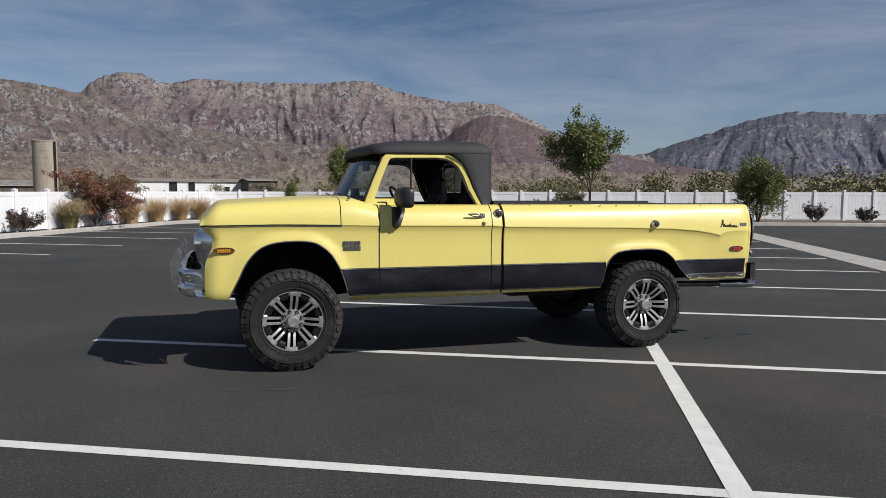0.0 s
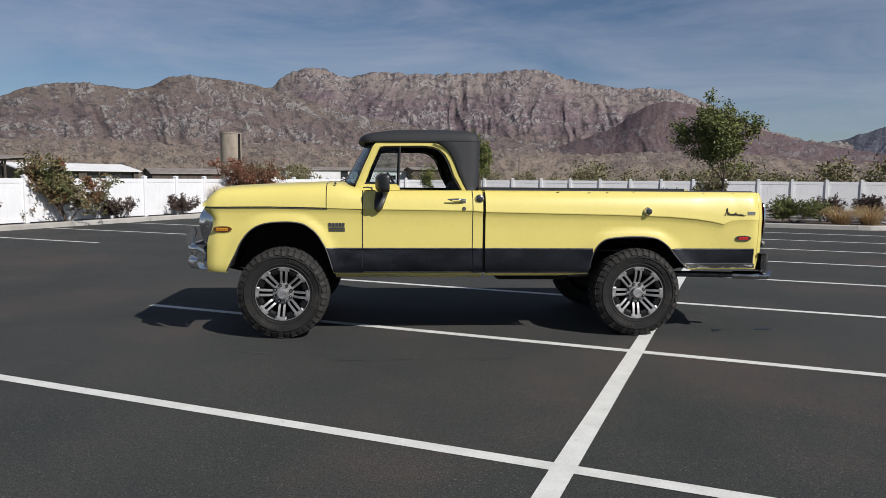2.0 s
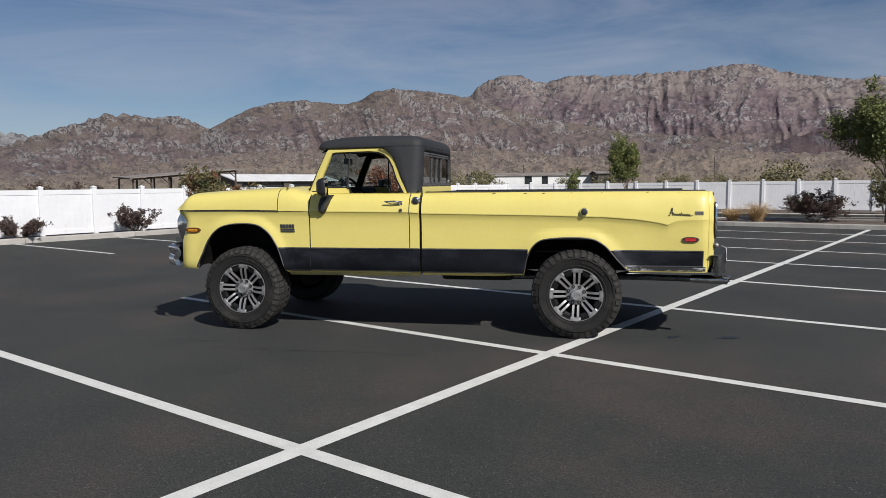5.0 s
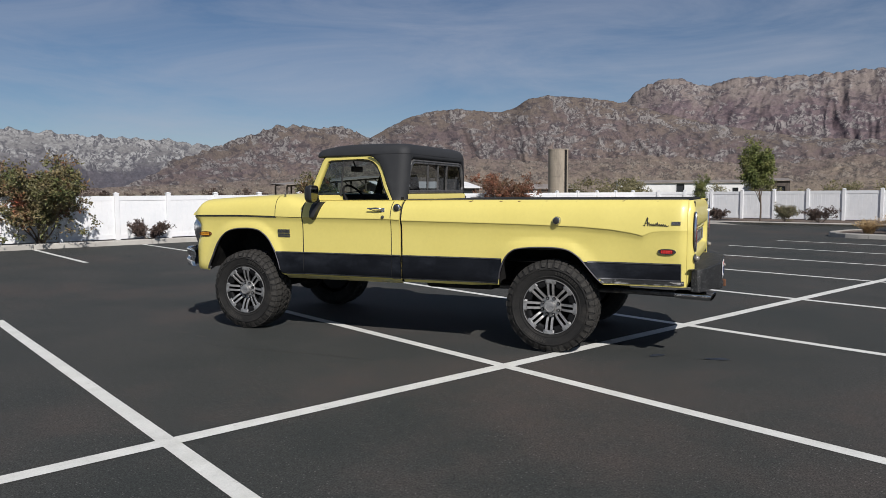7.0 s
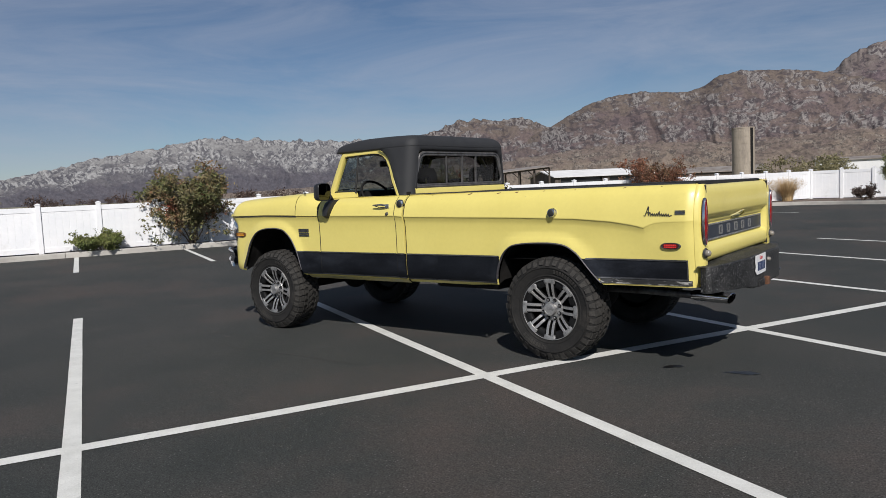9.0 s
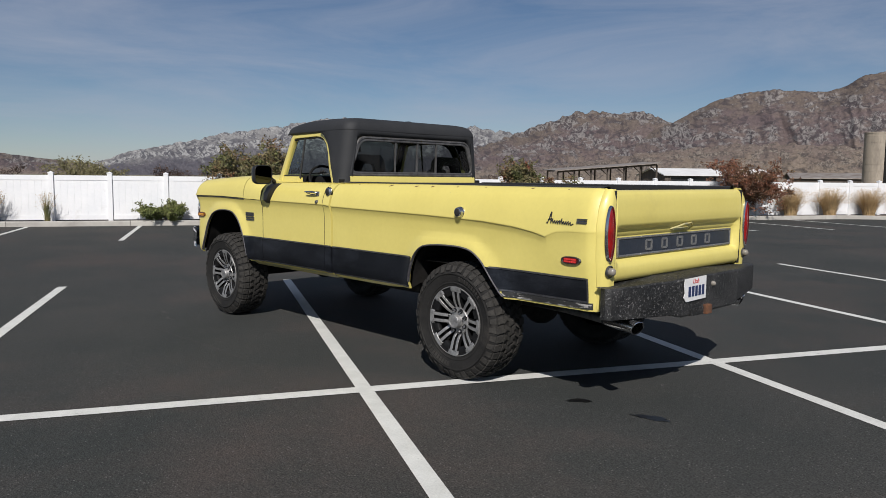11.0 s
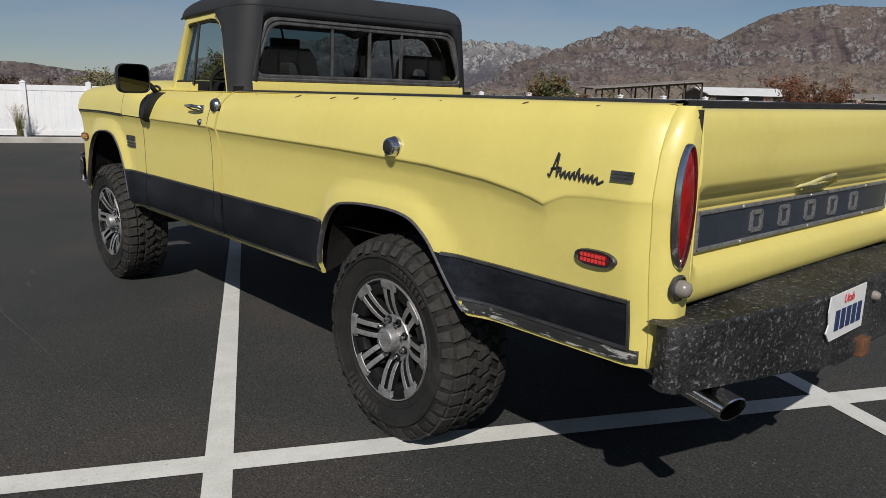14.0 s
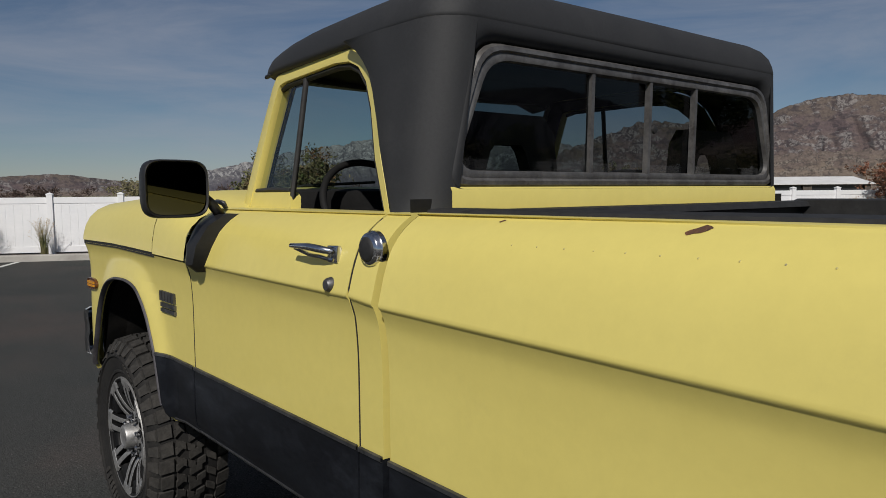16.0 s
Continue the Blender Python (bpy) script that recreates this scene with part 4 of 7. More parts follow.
    tube(bm, [(-1.64, y0 - 0.012, 1.262), (-1.655, y0 - 0.035, 1.268), (-1.70, y0 - 0.042, 1.272), (-1.79, y0 - 0.038, 1.270)], [0.008, 0.009, 0.009, 0.006], 8)
    tube(bm, [(-1.64, y0 - 0.012, 1.242), (-1.67, y0 - 0.026, 1.250), (-1.73, y0 - 0.020, 1.250), (-1.775, y0 - 0.036, 1.266)], 0.005, 6)
    if far:
        bmesh.ops.transform(bm, matrix=Matrix.Diagonal((1, -1, 1, 1)), verts=bm.verts)
        bmesh.ops.translate(bm, vec=(0, 2 * YC, 0), verts=bm.verts)
    part("door_handle", bm, M["chrome"], door, "chrome pull handle", smooth=True, angle=50)
    if not far:
        bm = bmesh.new()
        lathe(bm, [(0.0, -0.012), (0.012, -0.012), (0.016, -0.006), (0.018, 0.004)], 20, "y", (-1.638, -out(-1.638, 1.187), 1.187))
        part("lock", bm, M["steel"], door, "round key lock", smooth=True, angle=50)
        bm = bmesh.new()
        tube(bm, [(-2.47, 0.085, 1.345), (-2.475, 0.075, 1.366), (-2.50, 0.066, 1.372), (-2.555, 0.078, 1.370)], [0.006, 0.009, 0.008, 0.005], 6)
        part("wiper_peg", bm, M["steel"], door, smooth=True)

# front: hood, cowl, grille --------------------------------------------------------
HOOD_Z = [(-3.95, 1.262), (-3.90, 1.318), (-3.84, 1.362), (-3.77, 1.374), (-3.6, 1.384), (-3.35, 1.398), (-3.1, 1.410), (-2.88, 1.418), (-2.62, 1.418)]


def hood_row(x, zc, drop=0.0):
    zt = soft(x, HOOD_Z) - drop
    q = []
    for s, h in ((0.0, 0.0), (0.0, 0.18), (0.006, 0.42), (0.020, 0.62), (0.045, 0.78), (0.085, 0.89), (0.15, 0.945), (0.25, 0.965), (0.36, 0.97), (0.40, 0.985), (0.46, 1.0), (0.7, 1.01), (YC, 1.015)):
        y = -out(x, zc + 0.001) + s + 0.018 * h
        q.append((x, y, zc + (zt - zc) * h))
    return q + [(x, 2 * YC - y, z) for x, y, z in reversed(q[:-1])]


bm = bmesh.new()
rows = []
for x in (-3.945, -3.93, -3.91, -3.89, -3.87, -3.85, -3.83, -3.80, -3.76, -3.7, -3.55, -3.4, -3.2, -3.0, -2.90, -2.882):
    zc = lerp(x, CREASE) + 0.006
    rows.append(hood_row(x, zc))
f = rows[0]
front = [[(px - 0.022 * k, py, 1.192 + (pz - 1.192) * (1 - 0.30 * k)) for px, py, pz in f] for k in (1.0, 0.5)]
lip = [[(-3.972, py, 1.192 + (pz - 1.192) * 0.35) for px, py, pz in f], [(-3.965, py, 1.190) for px, py, pz in f]]
sheet(bm, [lip[1], lip[0], front[0], front[1]] + rows)
hood = part("hood", clean(bm), PAINT, truck, smooth=True, angle=42)
bm = bmesh.new()
rows = []
for x in (-2.874, -2.84, -2.76, -2.68, -2.62, -2.56):
    rows.append(hood_row(x, lerp(x, CREASE) + 0.001, drop=0.0 if x < -2.7 else 0.02 + (x + 2.7) * 0.3))
sheet(bm, rows)
part("cowl", clean(bm), PAINT, truck, smooth=True, angle=42)
bm = bmesh.new()
sheet(bm, [[(x, -out(x, lerp(x, CREASE)) + 0.006, lerp(x, CREASE) + dz) for x in columns(-3.95, -2.87)] for dz in (-0.012, 0.012)])
sheet(bm, [[(x2, y + (0.006 if y < YC else -0.006), z - 0.008) for x2, y, z in hood_row(x, lerp(x, CREASE))] for x in (-2.890, -2.866)])
part("hood_gap", bm, M["rubber"], hood, "dark gap under the hood edge")
bm = bmesh.new()
tube(bm, [(-2.80, 0.055, 1.398), (-2.80, 0.05, 1.415), (-2.79, 0.045, 1.428)], [0.012, 0.008, 0.004], 6)
part("hood_peg", bm, M["steel"], truck, smooth=True)

bm = bmesh.new()
box(bm, -3.93, -3.90, 0.06, 2 * YC - 0.06, 0.62, 1.19)
part("grille_panel", bm, M["dark_trim"], truck, "dark recessed grille")
for k in range(6):
    bm = bmesh.new()
    box(bm, -3.955, -3.93, 0.20, 2 * YC - 0.20, 0.90 + k * 0.045, 0.918 + k * 0.045, 0.003)
    part("grille_bar", bm, M["chrome"], truck, "chrome horizontal grille bar")
for far in (False, True):
    bm = bmesh.new()
    rows = []
    for z, fwd, top in ((0.865, -3.985, 0.0), (0.90, -3.990, 0.0), (0.93, -4.000, 0.0), (0.98, -4.012, 0.3), (1.03, -4.018, 1.0), (1.09, -4.016, 1.0), (1.13, -4.002, 0.7), (1.155, -3.988, 0.2), (1.178, -3.972, 0.0)):
        xe = soft(z, NOSE)
        ye = -out(xe, z) + 0.012
        rows.append([mir(q, far) for q in ((xe + 0.02, ye + 0.004, z), (xe - 0.004, ye, z), (xe * 0.55 + fwd * 0.45, ye + 0.010, z), (fwd + 0.018, ye + 0.026, z), (fwd, ye + 0.055, z), (fwd + 0.006 + 0.012 * top, ye + 0.09, z), (fwd + 0.016 + 0.02 * top, ye + 0.22, z), (-3.93, ye + 0.26, z))])
    sheet(bm, rows)
    part("headlight_bezel", bm, M["chrome"], truck, "silver headlight surround", smooth=True, angle=45)
    bm = bmesh.new()
    lathe(bm, [(0.0, -4.02), (0.05, -4.016), (0.075, -4.004), (0.082, -3.99)], 24, "x", (0, 2 * YC - 0.145 if far else 0.145, 1.06))
    part("headlight", bm, M["clear_lens"], truck, "round clear headlight", smooth=True, angle=50)
# front bumper and its guard
bm = bmesh.new()
plan = [(-3.962, 0.006), (-4.02, 0.0), (-4.10, 0.04), (-4.135, 0.16), (-4.145, 0.5), (-4.15, YC)]
plan += [(x, 2 * YC - y) for x, y in reversed(plan[:-1])]
rows = []
for z, o in ((0.635, 0.035), (0.645, 0.0), (0.70, -0.012), (0.725, 0.0), (0.735, 0.012), (0.78, 0.012), (0.79, 0.0), (0.825, -0.008), (0.845, 0.015), (0.848, 0.05)):
    rows.append([(x + o, y, z) for x, y in plan])
sheet(bm, rows)
part("front_bumper", bm, M["chrome"], truck, "chrome front bumper with a dark groove", smooth=True, angle=35)
for y in (0.36, 2 * YC - 0.36):
    bm = bmesh.new()
    prism(bm, [(-4.205, 0.625), (-4.16, 0.62), (-4.15, 0.86), (-4.125, 0.945), (-4.150, 0.985), (-4.185, 0.92), (-4.22, 0.885)], lambda u, v, e: (u, y + 0.05 * e, v))
    part("bumper_guard", bm, M["chrome"], truck, "upright dull metal bumper guard")

# cab: roof, rear pillars, back --------------------------------------------------
back_x = lambda z: -1.480 + (z - 1.335) * 0.03
hwz = lambda z: 0.825 - (z - 1.335) * 0.125
EAVE = 1.797
RC = Vector((-2.03, YC))


def eave_outline():
    """Half outline of the roof's edge, from the front middle round the near side to the rear middle."""
    hw, xr = hwz(EAVE), back_x(EAVE)
    q = [(-2.625, YC), (-2.622, YC - 0.2), (-2.612, YC - 0.38), (-2.595, YC - 0.52), (-2.575, YC - 0.60), (-2.55, YC - 0.655), (-2.515, YC - 0.683), (-2.46, YC - hw + 0.068)]
    for x in (-2.35, -2.2, -2.0, -1.85, -1.75, -1.68):
        q.append((x, YC - hw - 0.003 + 0.075 * inset(x)))
    for k in range(9):
        t = math.pi / 2 * k / 8
        q.append((xr - 0.10 + 0.10 * math.sin(t), YC - hw + 0.10 - 0.10 * math.cos(t)))
    for y in (0.5, 0.3, 0.1, 0.0):
        q.append((xr + 0.004 * (1 - y / 0.5), YC - y))
    return q


half = eave_outline()
loop = half + [(x, 2 * YC - y) for x, y in reversed(half[1:-1])]
bm = bmesh.new()
rows = []
SWELL = ((0.90, -0.012), (0.985, -0.010), (1.0, 0.0), (1.0, 0.07), (0.995, 0.22), (0.981, 0.44), (0.952, 0.64), (0.905, 0.79), (0.83, 0.89), (0.70, 0.95), (0.5, 0.98), (0.28, 0.995), (0.06, 1.0))
for k, h in SWELL:
    ring = []
    for x, y in loop:
        p = RC + (Vector((x, y)) - RC) * k
        if h > 0:
            # fuller corners towards the crown's edge
            ze = EAVE
            zt = 1.926 - 0.034 * smooth((-2.16 - p.x) / 0.42) - 0.006 * smooth((p.x + 1.9) / 0.3)
            z = ze + (zt - ze) * h
        else:
            z = EAVE + h
        ring.append((p.x, p.y, z))
    rows.append(ring)
vs = sheet(bm, rows, closed=True)
bm.faces.new(vs[-1])
roof = part("roof", bm, M["vinyl_top"], truck, "matte black vinyl covered roof", smooth=True, angle=60)
bm = bmesh.new()
box(bm, -1.665, -1.605, YC + 0.0, YC + 0.035, 1.895, 1.917, 0.006)
tube(bm, [(-1.62, YC + 0.02, 1.912), (-1.575, YC + 0.05, 1.893), (-1.53, YC + 0.085, 1.863), (-1.508, YC + 0.10, 1.83), (-1.500, YC + 0.095, 1.79)], 0.003, 5)
part("antenna_base", bm, M["rubber"], roof, "small black antenna base with its cable", smooth=True, angle=40)

for far in (False, True):
    bm = bmesh.new()
    rows = []
    for z in (1.343, 1.37, 1.40, 1.44, 1.50, 1.58, 1.65, 1.70, 1.73, 1.75, 1.765, 1.782, EAVE):
        xe = lerp(z, [(1.34, -1.604), (1.49, -1.672), (1.63, -1.722), (1.71, -1.765), (1.762, -1.825), (1.80, -1.90)])
        y = YC - hwz(z)
        xb = back_x(z)
        fl = 0.010 * (1 - smooth((z - 1.343) / 0.03))
        line = [(xe, y + 0.02, z), (xe, y + 0.004, z), (xe + 0.012, y - 0.003, z), (xe * 0.5 + (xb - 0.10) * 0.5, y - 0.003, z)]
        for k in range(7):
            t = math.pi / 2 * k / 6
            line.append((xb - 0.10 + 0.10 * math.sin(t), y - fl * (1 - k / 6) + 0.10 - 0.10 * math.cos(t), z))
        rows.append([mir(p, far) for p in line])
    sheet(bm, rows)
    part("rear_pillar", bm, M["vinyl_top"], roof, "black vinyl rear pillar", smooth=True, angle=60)
    bm = bmesh.new()
    gut = [(-2.52, 1.790), (-2.47, 1.794), (-2.3, 1.803), (-2.0, 1.808), (-1.90, 1.80), (-1.82, 1.772), (-1.757, 1.715), (-1.714, 1.632), (-1.664, 1.49), (-1.598, 1.35)]
    tube(bm, [mir((x, yg(z, x) - 0.012, z), far) for x, z in gut], 0.007, 6)
    part("drip_rail", bm, M["rubber"], roof, "worn black drip rail", smooth=True)
def ring_pts(hb, ht, z0, z1, r, grow=0.0, n=5):
    """Outline of the rear window, wider at the foot, with rounded corners."""
    c = [(-hb, z0), (hb, z0), (ht, z1), (-ht, z1)]
    ps = []
    for i in range(4):
        p, a, b = Vector(c[i]), Vector(c[i - 1]), Vector(c[(i + 1) % 4])
        u, v = (a - p).normalized(), (b - p).normalized()
        q0, q1 = p + u * r, p + v * r
        for k in range(n + 1):
            t = k / n
            ps.append((1 - t) ** 2 * q0 + 2 * t * (1 - t) * p + t * t * q1)
    return ps


# soft dished surround between the pillars, the roof edge and the window
bm = bmesh.new()
lo, hi = ring_pts(hwz(1.402) - 0.099, hwz(EAVE) - 0.099, 1.402, EAVE, 0.006), ring_pts(0.766, 0.660, 1.403, 1.753, 0.075)
rows = []
for t, d in ((0.0, 0.0), (0.25, 0.001), (0.5, 0.0), (0.72, -0.005), (0.9, -0.015), (1.0, -0.024), (1.0, -0.06)):
    rows.append([(back_x(z) + d, YC + y, z) for y, z in ((p.x + (q.x - p.x) * t, p.y + (q.y - p.y) * t) for p, q in zip(lo, hi))])
sheet(bm, rows, closed=True)
part("window_surround", bm, M["vinyl_top"], roof, smooth=True, angle=60)
bm = bmesh.new()
sheet(bm, [[(-1.468, y, z) for y in (0.075, YC, 2 * YC - 0.075)] for z in (0.60, 1.30, 1.338)])
sheet(bm, [[(-1.474 + dx, y, z) for y in (0.198, YC, 2 * YC - 0.198)] for z, dx in ((1.335, 0.0), (1.396, 0.0), (1.407, -0.006), (1.410, -0.04))])
part("cab_back", bm, PAINT, truck, "yellow cab back panel", smooth=True, angle=40)


bm = bmesh.new()
outl = ring_pts(0.762, 0.656, 1.406, 1.750, 0.075)
rings = []
for g, d in ((0.0, -0.004), (0.006, 0.008), (0.016, 0.010), (0.022, 0.003), (0.030, 0.006), (0.038, 0.004), (0.042, -0.02)):
    sz = 1.578
    ring = []
    for p in outl:
        v = Vector((p.x, p.y - sz))
        k = Vector((v.x * (1 - g / 0.69), v.y * (1 - g / 0.170)))
        ring.append((back_x(k.y + sz) + d - 0.014, YC + k.x, k.y + sz))
    rings.append(ring)
sheet(bm, rings, closed=True)
rear_window = part("rear_window", bm, M["window_metal"], truck, "sliding rear window with weathered grey frame", smooth=True, angle=35)
zr0, zr1 = 1.443, 1.712
for i, (y0, y1, d) in enumerate(((-0.72, -0.245, 0.0), (-0.245, 0.0, -0.008), (0.0, 0.245, -0.008), (0.245, 0.72, 0.0))):
    bm = bmesh.new()
    cut = lambda y, z: max(-0.72 + (z - 1.425) * 0.29, min(0.72 - (z - 1.425) * 0.29, y))
    sheet(bm, [[(back_x(z) - 0.024 + d, YC + cut(y, z), z) for y in (y0, y1)] for z in (zr0 - 0.01, 1.5, 1.6, zr1 + 0.01)])
    part("pane", bm, M["tint"], rear_window, "dark tinted glass pane")
for y in (-0.245, 0.012, 0.245):
    bm = bmesh.new()
    xz = lambda z: back_x(z) - 0.012
    sheet(bm, [[(xz(z) + dx, YC + y + dy, z) for dx, dy in ((-0.018, -0.006), (0.0, -0.006), (0.0, 0.006), (-0.018, 0.006))] for z in (zr0 - 0.008, zr1 + 0.008)])
    part("divider", bm, M["window_metal"], rear_window, "narrow grey metal divider")
bm = bmesh.new()
lathe(bm, [(0.0, 0.008), (0.011, 0.006), (0.013, 0.0)], 12, "x", (back_x(1.575) - 0.012, YC + 0.03, 1.575))
part("latch", bm, M["rubber"], rear_window, "small black latch")

# windscreen
bm = bmesh.new()
rows = []
for t in (0, 0.25, 0.5, 0.75, 1.0):
    row = []
    for s in (-1, -0.96, -0.85, -0.6, -0.3, 0, 0.3, 0.6, 0.85, 0.96, 1):
        hw = 0.700 - 0.040 * t
        bow = 0.155 * (1 - abs(s) ** 2.6)
        row.append((-2.632 + 0.182 * t - bow * (1 - 0.35 * t), YC + s * hw, 1.392 + 0.402 * t))
    rows.append(row)
sheet(bm, rows)
ws = part("windscreen", bm, M["screen"], truck, "wrapped windscreen glass", smooth=True)
ws.visible_shadow = False
bm = bmesh.new()
loop = rows[0] + [r[-1] for r in rows[1:]] + list(reversed(rows[-1][:-1])) + [r[0] for r in reversed(rows[1:-1])] + [rows[0][0]]
tube(bm, loop, 0.014, 6, False)
part("windscreen_seal", bm, M["rubber"], ws, "black rubber windscreen seal", smooth=True)
for k, y in enumerate((0.42, 1.15)):
    bm = bmesh.new()
    tube(bm, [(-2.80, y, 1.405), (-2.782, y + 0.1, 1.425), (-2.765, y + 0.42, 1.44)], 0.006, 5)
    part("wiper", bm, M["rubber"], ws, "thin black wiper arm")

# interior
bm = bmesh.new()
box(bm, -2.60, -1.50, 0.10, 2 * YC - 0.10, 0.70, 0.74)
part("cab_floor", bm, M["interior"], truck)
bm = bmesh.new()
for far in (False, True):
    sheet(bm, [[mir((x, 0.10, z), far) for x in (-2.60, -1.50)] for z in (0.70, 1.335)])
sheet(bm, [[(-1.50, y, z) for y in (0.10, 2 * YC - 0.10)] for z in (0.70, 1.38)])
part("inner_lining", bm, M["interior"], truck, "dark inner door lining")
bm = bmesh.new()
box(bm, -2.66, -2.36, 0.26, 2 * YC - 0.26, 1.08, 1.410, 0.04)
box(bm, -2.60, -2.40, 0.11, 2 * YC - 0.11, 1.08, 1.325, 0.02)
part("dashboard", bm, M["interior"], truck, "black padded dashboard", smooth=True, angle=40)
for y in (0.47, 1.41):
    seat = None
    bm = bmesh.new()
    box(bm, -2.10, -1.62, y - 0.25, y + 0.25, 0.80, 0.98, 0.05)
    seat = part("seat", bm, M["seat"], truck, "dark cloth bucket seat", smooth=True, angle=40)
    bm = bmesh.new()
    prism(bm, [(-1.78, 0.95), (-1.64, 0.93), (-1.555, 1.40), (-1.575, 1.45), (-1.64, 1.45), (-1.68, 1.38)], lambda u, v, e: (u, y + 0.25 * (2 * e - 1) * (1 if v < 1.3 else 0.85), v))
    bmesh.ops.bevel(bm, geom=list(bm.edges), offset=0.03, segments=2, affect="EDGES")
    part("backrest", bm, M["seat"], seat, smooth=True, angle=40)
    bm = bmesh.new()
    o = [(-0.185, 1.42), (0.185, 1.42), (0.165, 1.55), (0.125, 1.598), (-0.125, 1.598), (-0.165, 1.55)]
    i = [(-0.085, 1.435), (0.085, 1.435), (0.062, 1.50), (0.045, 1.518), (-0.045, 1.518), (-0.062, 1.50)]
    r = [[(x, y + u, v) for u, v in pts] for x, pts in ((-1.575, i), (-1.57, o), (-1.62, o), (-1.615, i), (-1.575, i))]
    sheet(bm, r, closed=True)
    part("headrest", clean(bm), M["seat"], seat, "dark headrest with an open middle", smooth=True, angle=50)
bm = bmesh.new()
wc, wr = Vector((-2.22, 0.50, 1.335)), 0.20
axis = Vector((0.80, 0, 0.55)).normalized()
u = Vector((0, 1, 0))
v = axis.cross(u)
tube(bm, [wc + wr * (u * math.cos(2 * math.pi * k / 36) + v * math.sin(2 * math.pi * k / 36)) for k in range(37)], 0.012, 8, False)
tube(bm, [wc - u * wr, wc - axis * 0.03, wc + u * wr], 0.010, 6)
tube(bm, [wc - axis * 0.02, wc - axis * 0.35], 0.022, 8)
part("steering_wheel", bm, M["interior"], truck, "thin black steering wheel", smooth=True, angle=60)
bm = bmesh.new()
box(bm, -2.49, -2.46, YC - 0.11, YC + 0.11, 1.655, 1.715, 0.01)
tube(bm, [(-2.49, YC, 1.70), (-2.53, YC, 1.80)], 0.008, 6)
part("interior_mirror", bm, M["dark_trim"], truck, "black interior mirror", smooth=True, angle=40)
bm = bmesh.new()
sheet(bm, [[(x, YC + s * (lerp(x, [(-2.55, 0.63), (-2.3, 0.69), (-1.56, 0.74)]) - 0.015), lerp(x, [(-2.55, 1.79), (-2.3, 1.835), (-1.7, 1.84), (-1.56, 1.80)]) - (0.04 if abs(s) == 1 else 0)) for s in (-1, -0.8, 0, 0.8, 1)] for x in (-2.55, -2.3, -1.7, -1.56)])
part("headliner", bm, M["interior"], truck, "dark headliner")

# bed ------------------------------------------------------------------------------
bm = bmesh.new()
xa, xb = -1.40, 1.145
ya, yb = 0.155, 2 * YC - 0.155
sheet(bm, [[(xa, ya, 1.34), (xb, ya, 1.34)], [(xa, ya + 0.02, 0.90), (xb, ya + 0.02, 0.90)], [(xa, yb - 0.02, 0.90), (xb, yb - 0.02, 0.90)], [(xa, yb, 1.34), (xb, yb, 1.34)]])
for x in (xa, xb):
    bm.faces.new([bm.verts.new(q) for q in ((x, ya, 1.34), (x, ya + 0.02, 0.90), (x, yb - 0.02, 0.90), (x, yb, 1.34))])
for k in range(9):
    y = 0.28 + k * 0.165
    box(bm, xa + 0.02, xb - 0.02, y, y + 0.07, 0.90, 0.915, 0.004)
for far in (False, True):
    for k in range(10):
        x = xa + 0.14 + k * 0.25
        q = [mir((x + dx, ya + 0.012, z), far) for dx in (0, 0.08) for z in (0.95, 1.30)]
        y0, y1 = min(p[1] for p in q), max(p[1] for p in q)
        box(bm, x, x + 0.08, y0 - 0.012, y1 + 0.012, 0.95, 1.30, 0.006)
part("bed_liner", bm, M["dark_trim"], truck, "black ribbed plastic bed liner")
for far in (False, True):
    bm = bmesh.new()
    rows = []
    rr = random.Random(7)
    for k in range(40):
        x = -1.425 + 2.57 * k / 39
        w = 0.003 * math.sin(k * 1.7) + rr.uniform(-0.0015, 0.0015)
        rows.append([mir(p, far) for p in ((x, 0.088 + w, 1.351), (x, 0.092 + w, 1.358), (x, 0.13, 1.362), (x, 0.158, 1.356), (x, 0.162, 1.26))])
    sheet(bm, rows)
    part("rail_cap", bm, M["rubber"], truck, "black plastic bed rail cap", smooth=True, angle=40)
    # screw heads along the rail
    if not far:
        bm = bmesh.new()
        for k in range(22):
            lathe(bm, [(0.0, -0.0014), (0.0012, -0.001), (0.0018, 0.001)], 8, "y", (-1.1 + k * 0.06, -out(-1.1 + k * 0.06, 1.302), 1.302))
        part("rivet_row", bm, M["yellow_edge"], truck, "row of small rivets under the rail", kind="stuff")
# chipped paint along the rail
rr = random.Random(19)
for x, L, z in ((-0.765, 0.042, 1.338), (-0.47, 0.034, 1.337), (-0.30, 0.034, 1.338), (-0.05, 0.02, 1.341), (0.22, 0.015, 1.341), (0.62, 0.025, 1.342), (0.90, 0.014, 1.341), (-1.17, 0.014, 1.341)):
    bm = bmesh.new()
    ring = []
    for k in range(11):
        t = 2 * math.pi * k / 11
        u, v = x + L * 0.5 * math.cos(t) * rr.uniform(0.7, 1.2), z + L * 0.13 * math.sin(t) * rr.uniform(0.6, 1.3) + 0.10 * L * math.cos(t)
        v = min(v, 1.346)
        ring.append(bm.verts.new((u, -out(u, v) - 0.0012, v)))
    bm.faces.new(ring)
    part("paint_chip", bm, M["rust"], truck, "small rusty chip in the paint")
bm = bmesh.new()
prism(bm, [(-1.425, 1.335), (-1.365, 1.335), (-1.375, 1.353), (-1.415, 1.356)], lambda u, v, e: (u, 0.12 + 1.64 * e, v))
part("bed_lip", bm, M["rubber"], truck, "black bed liner lip behind the cab")
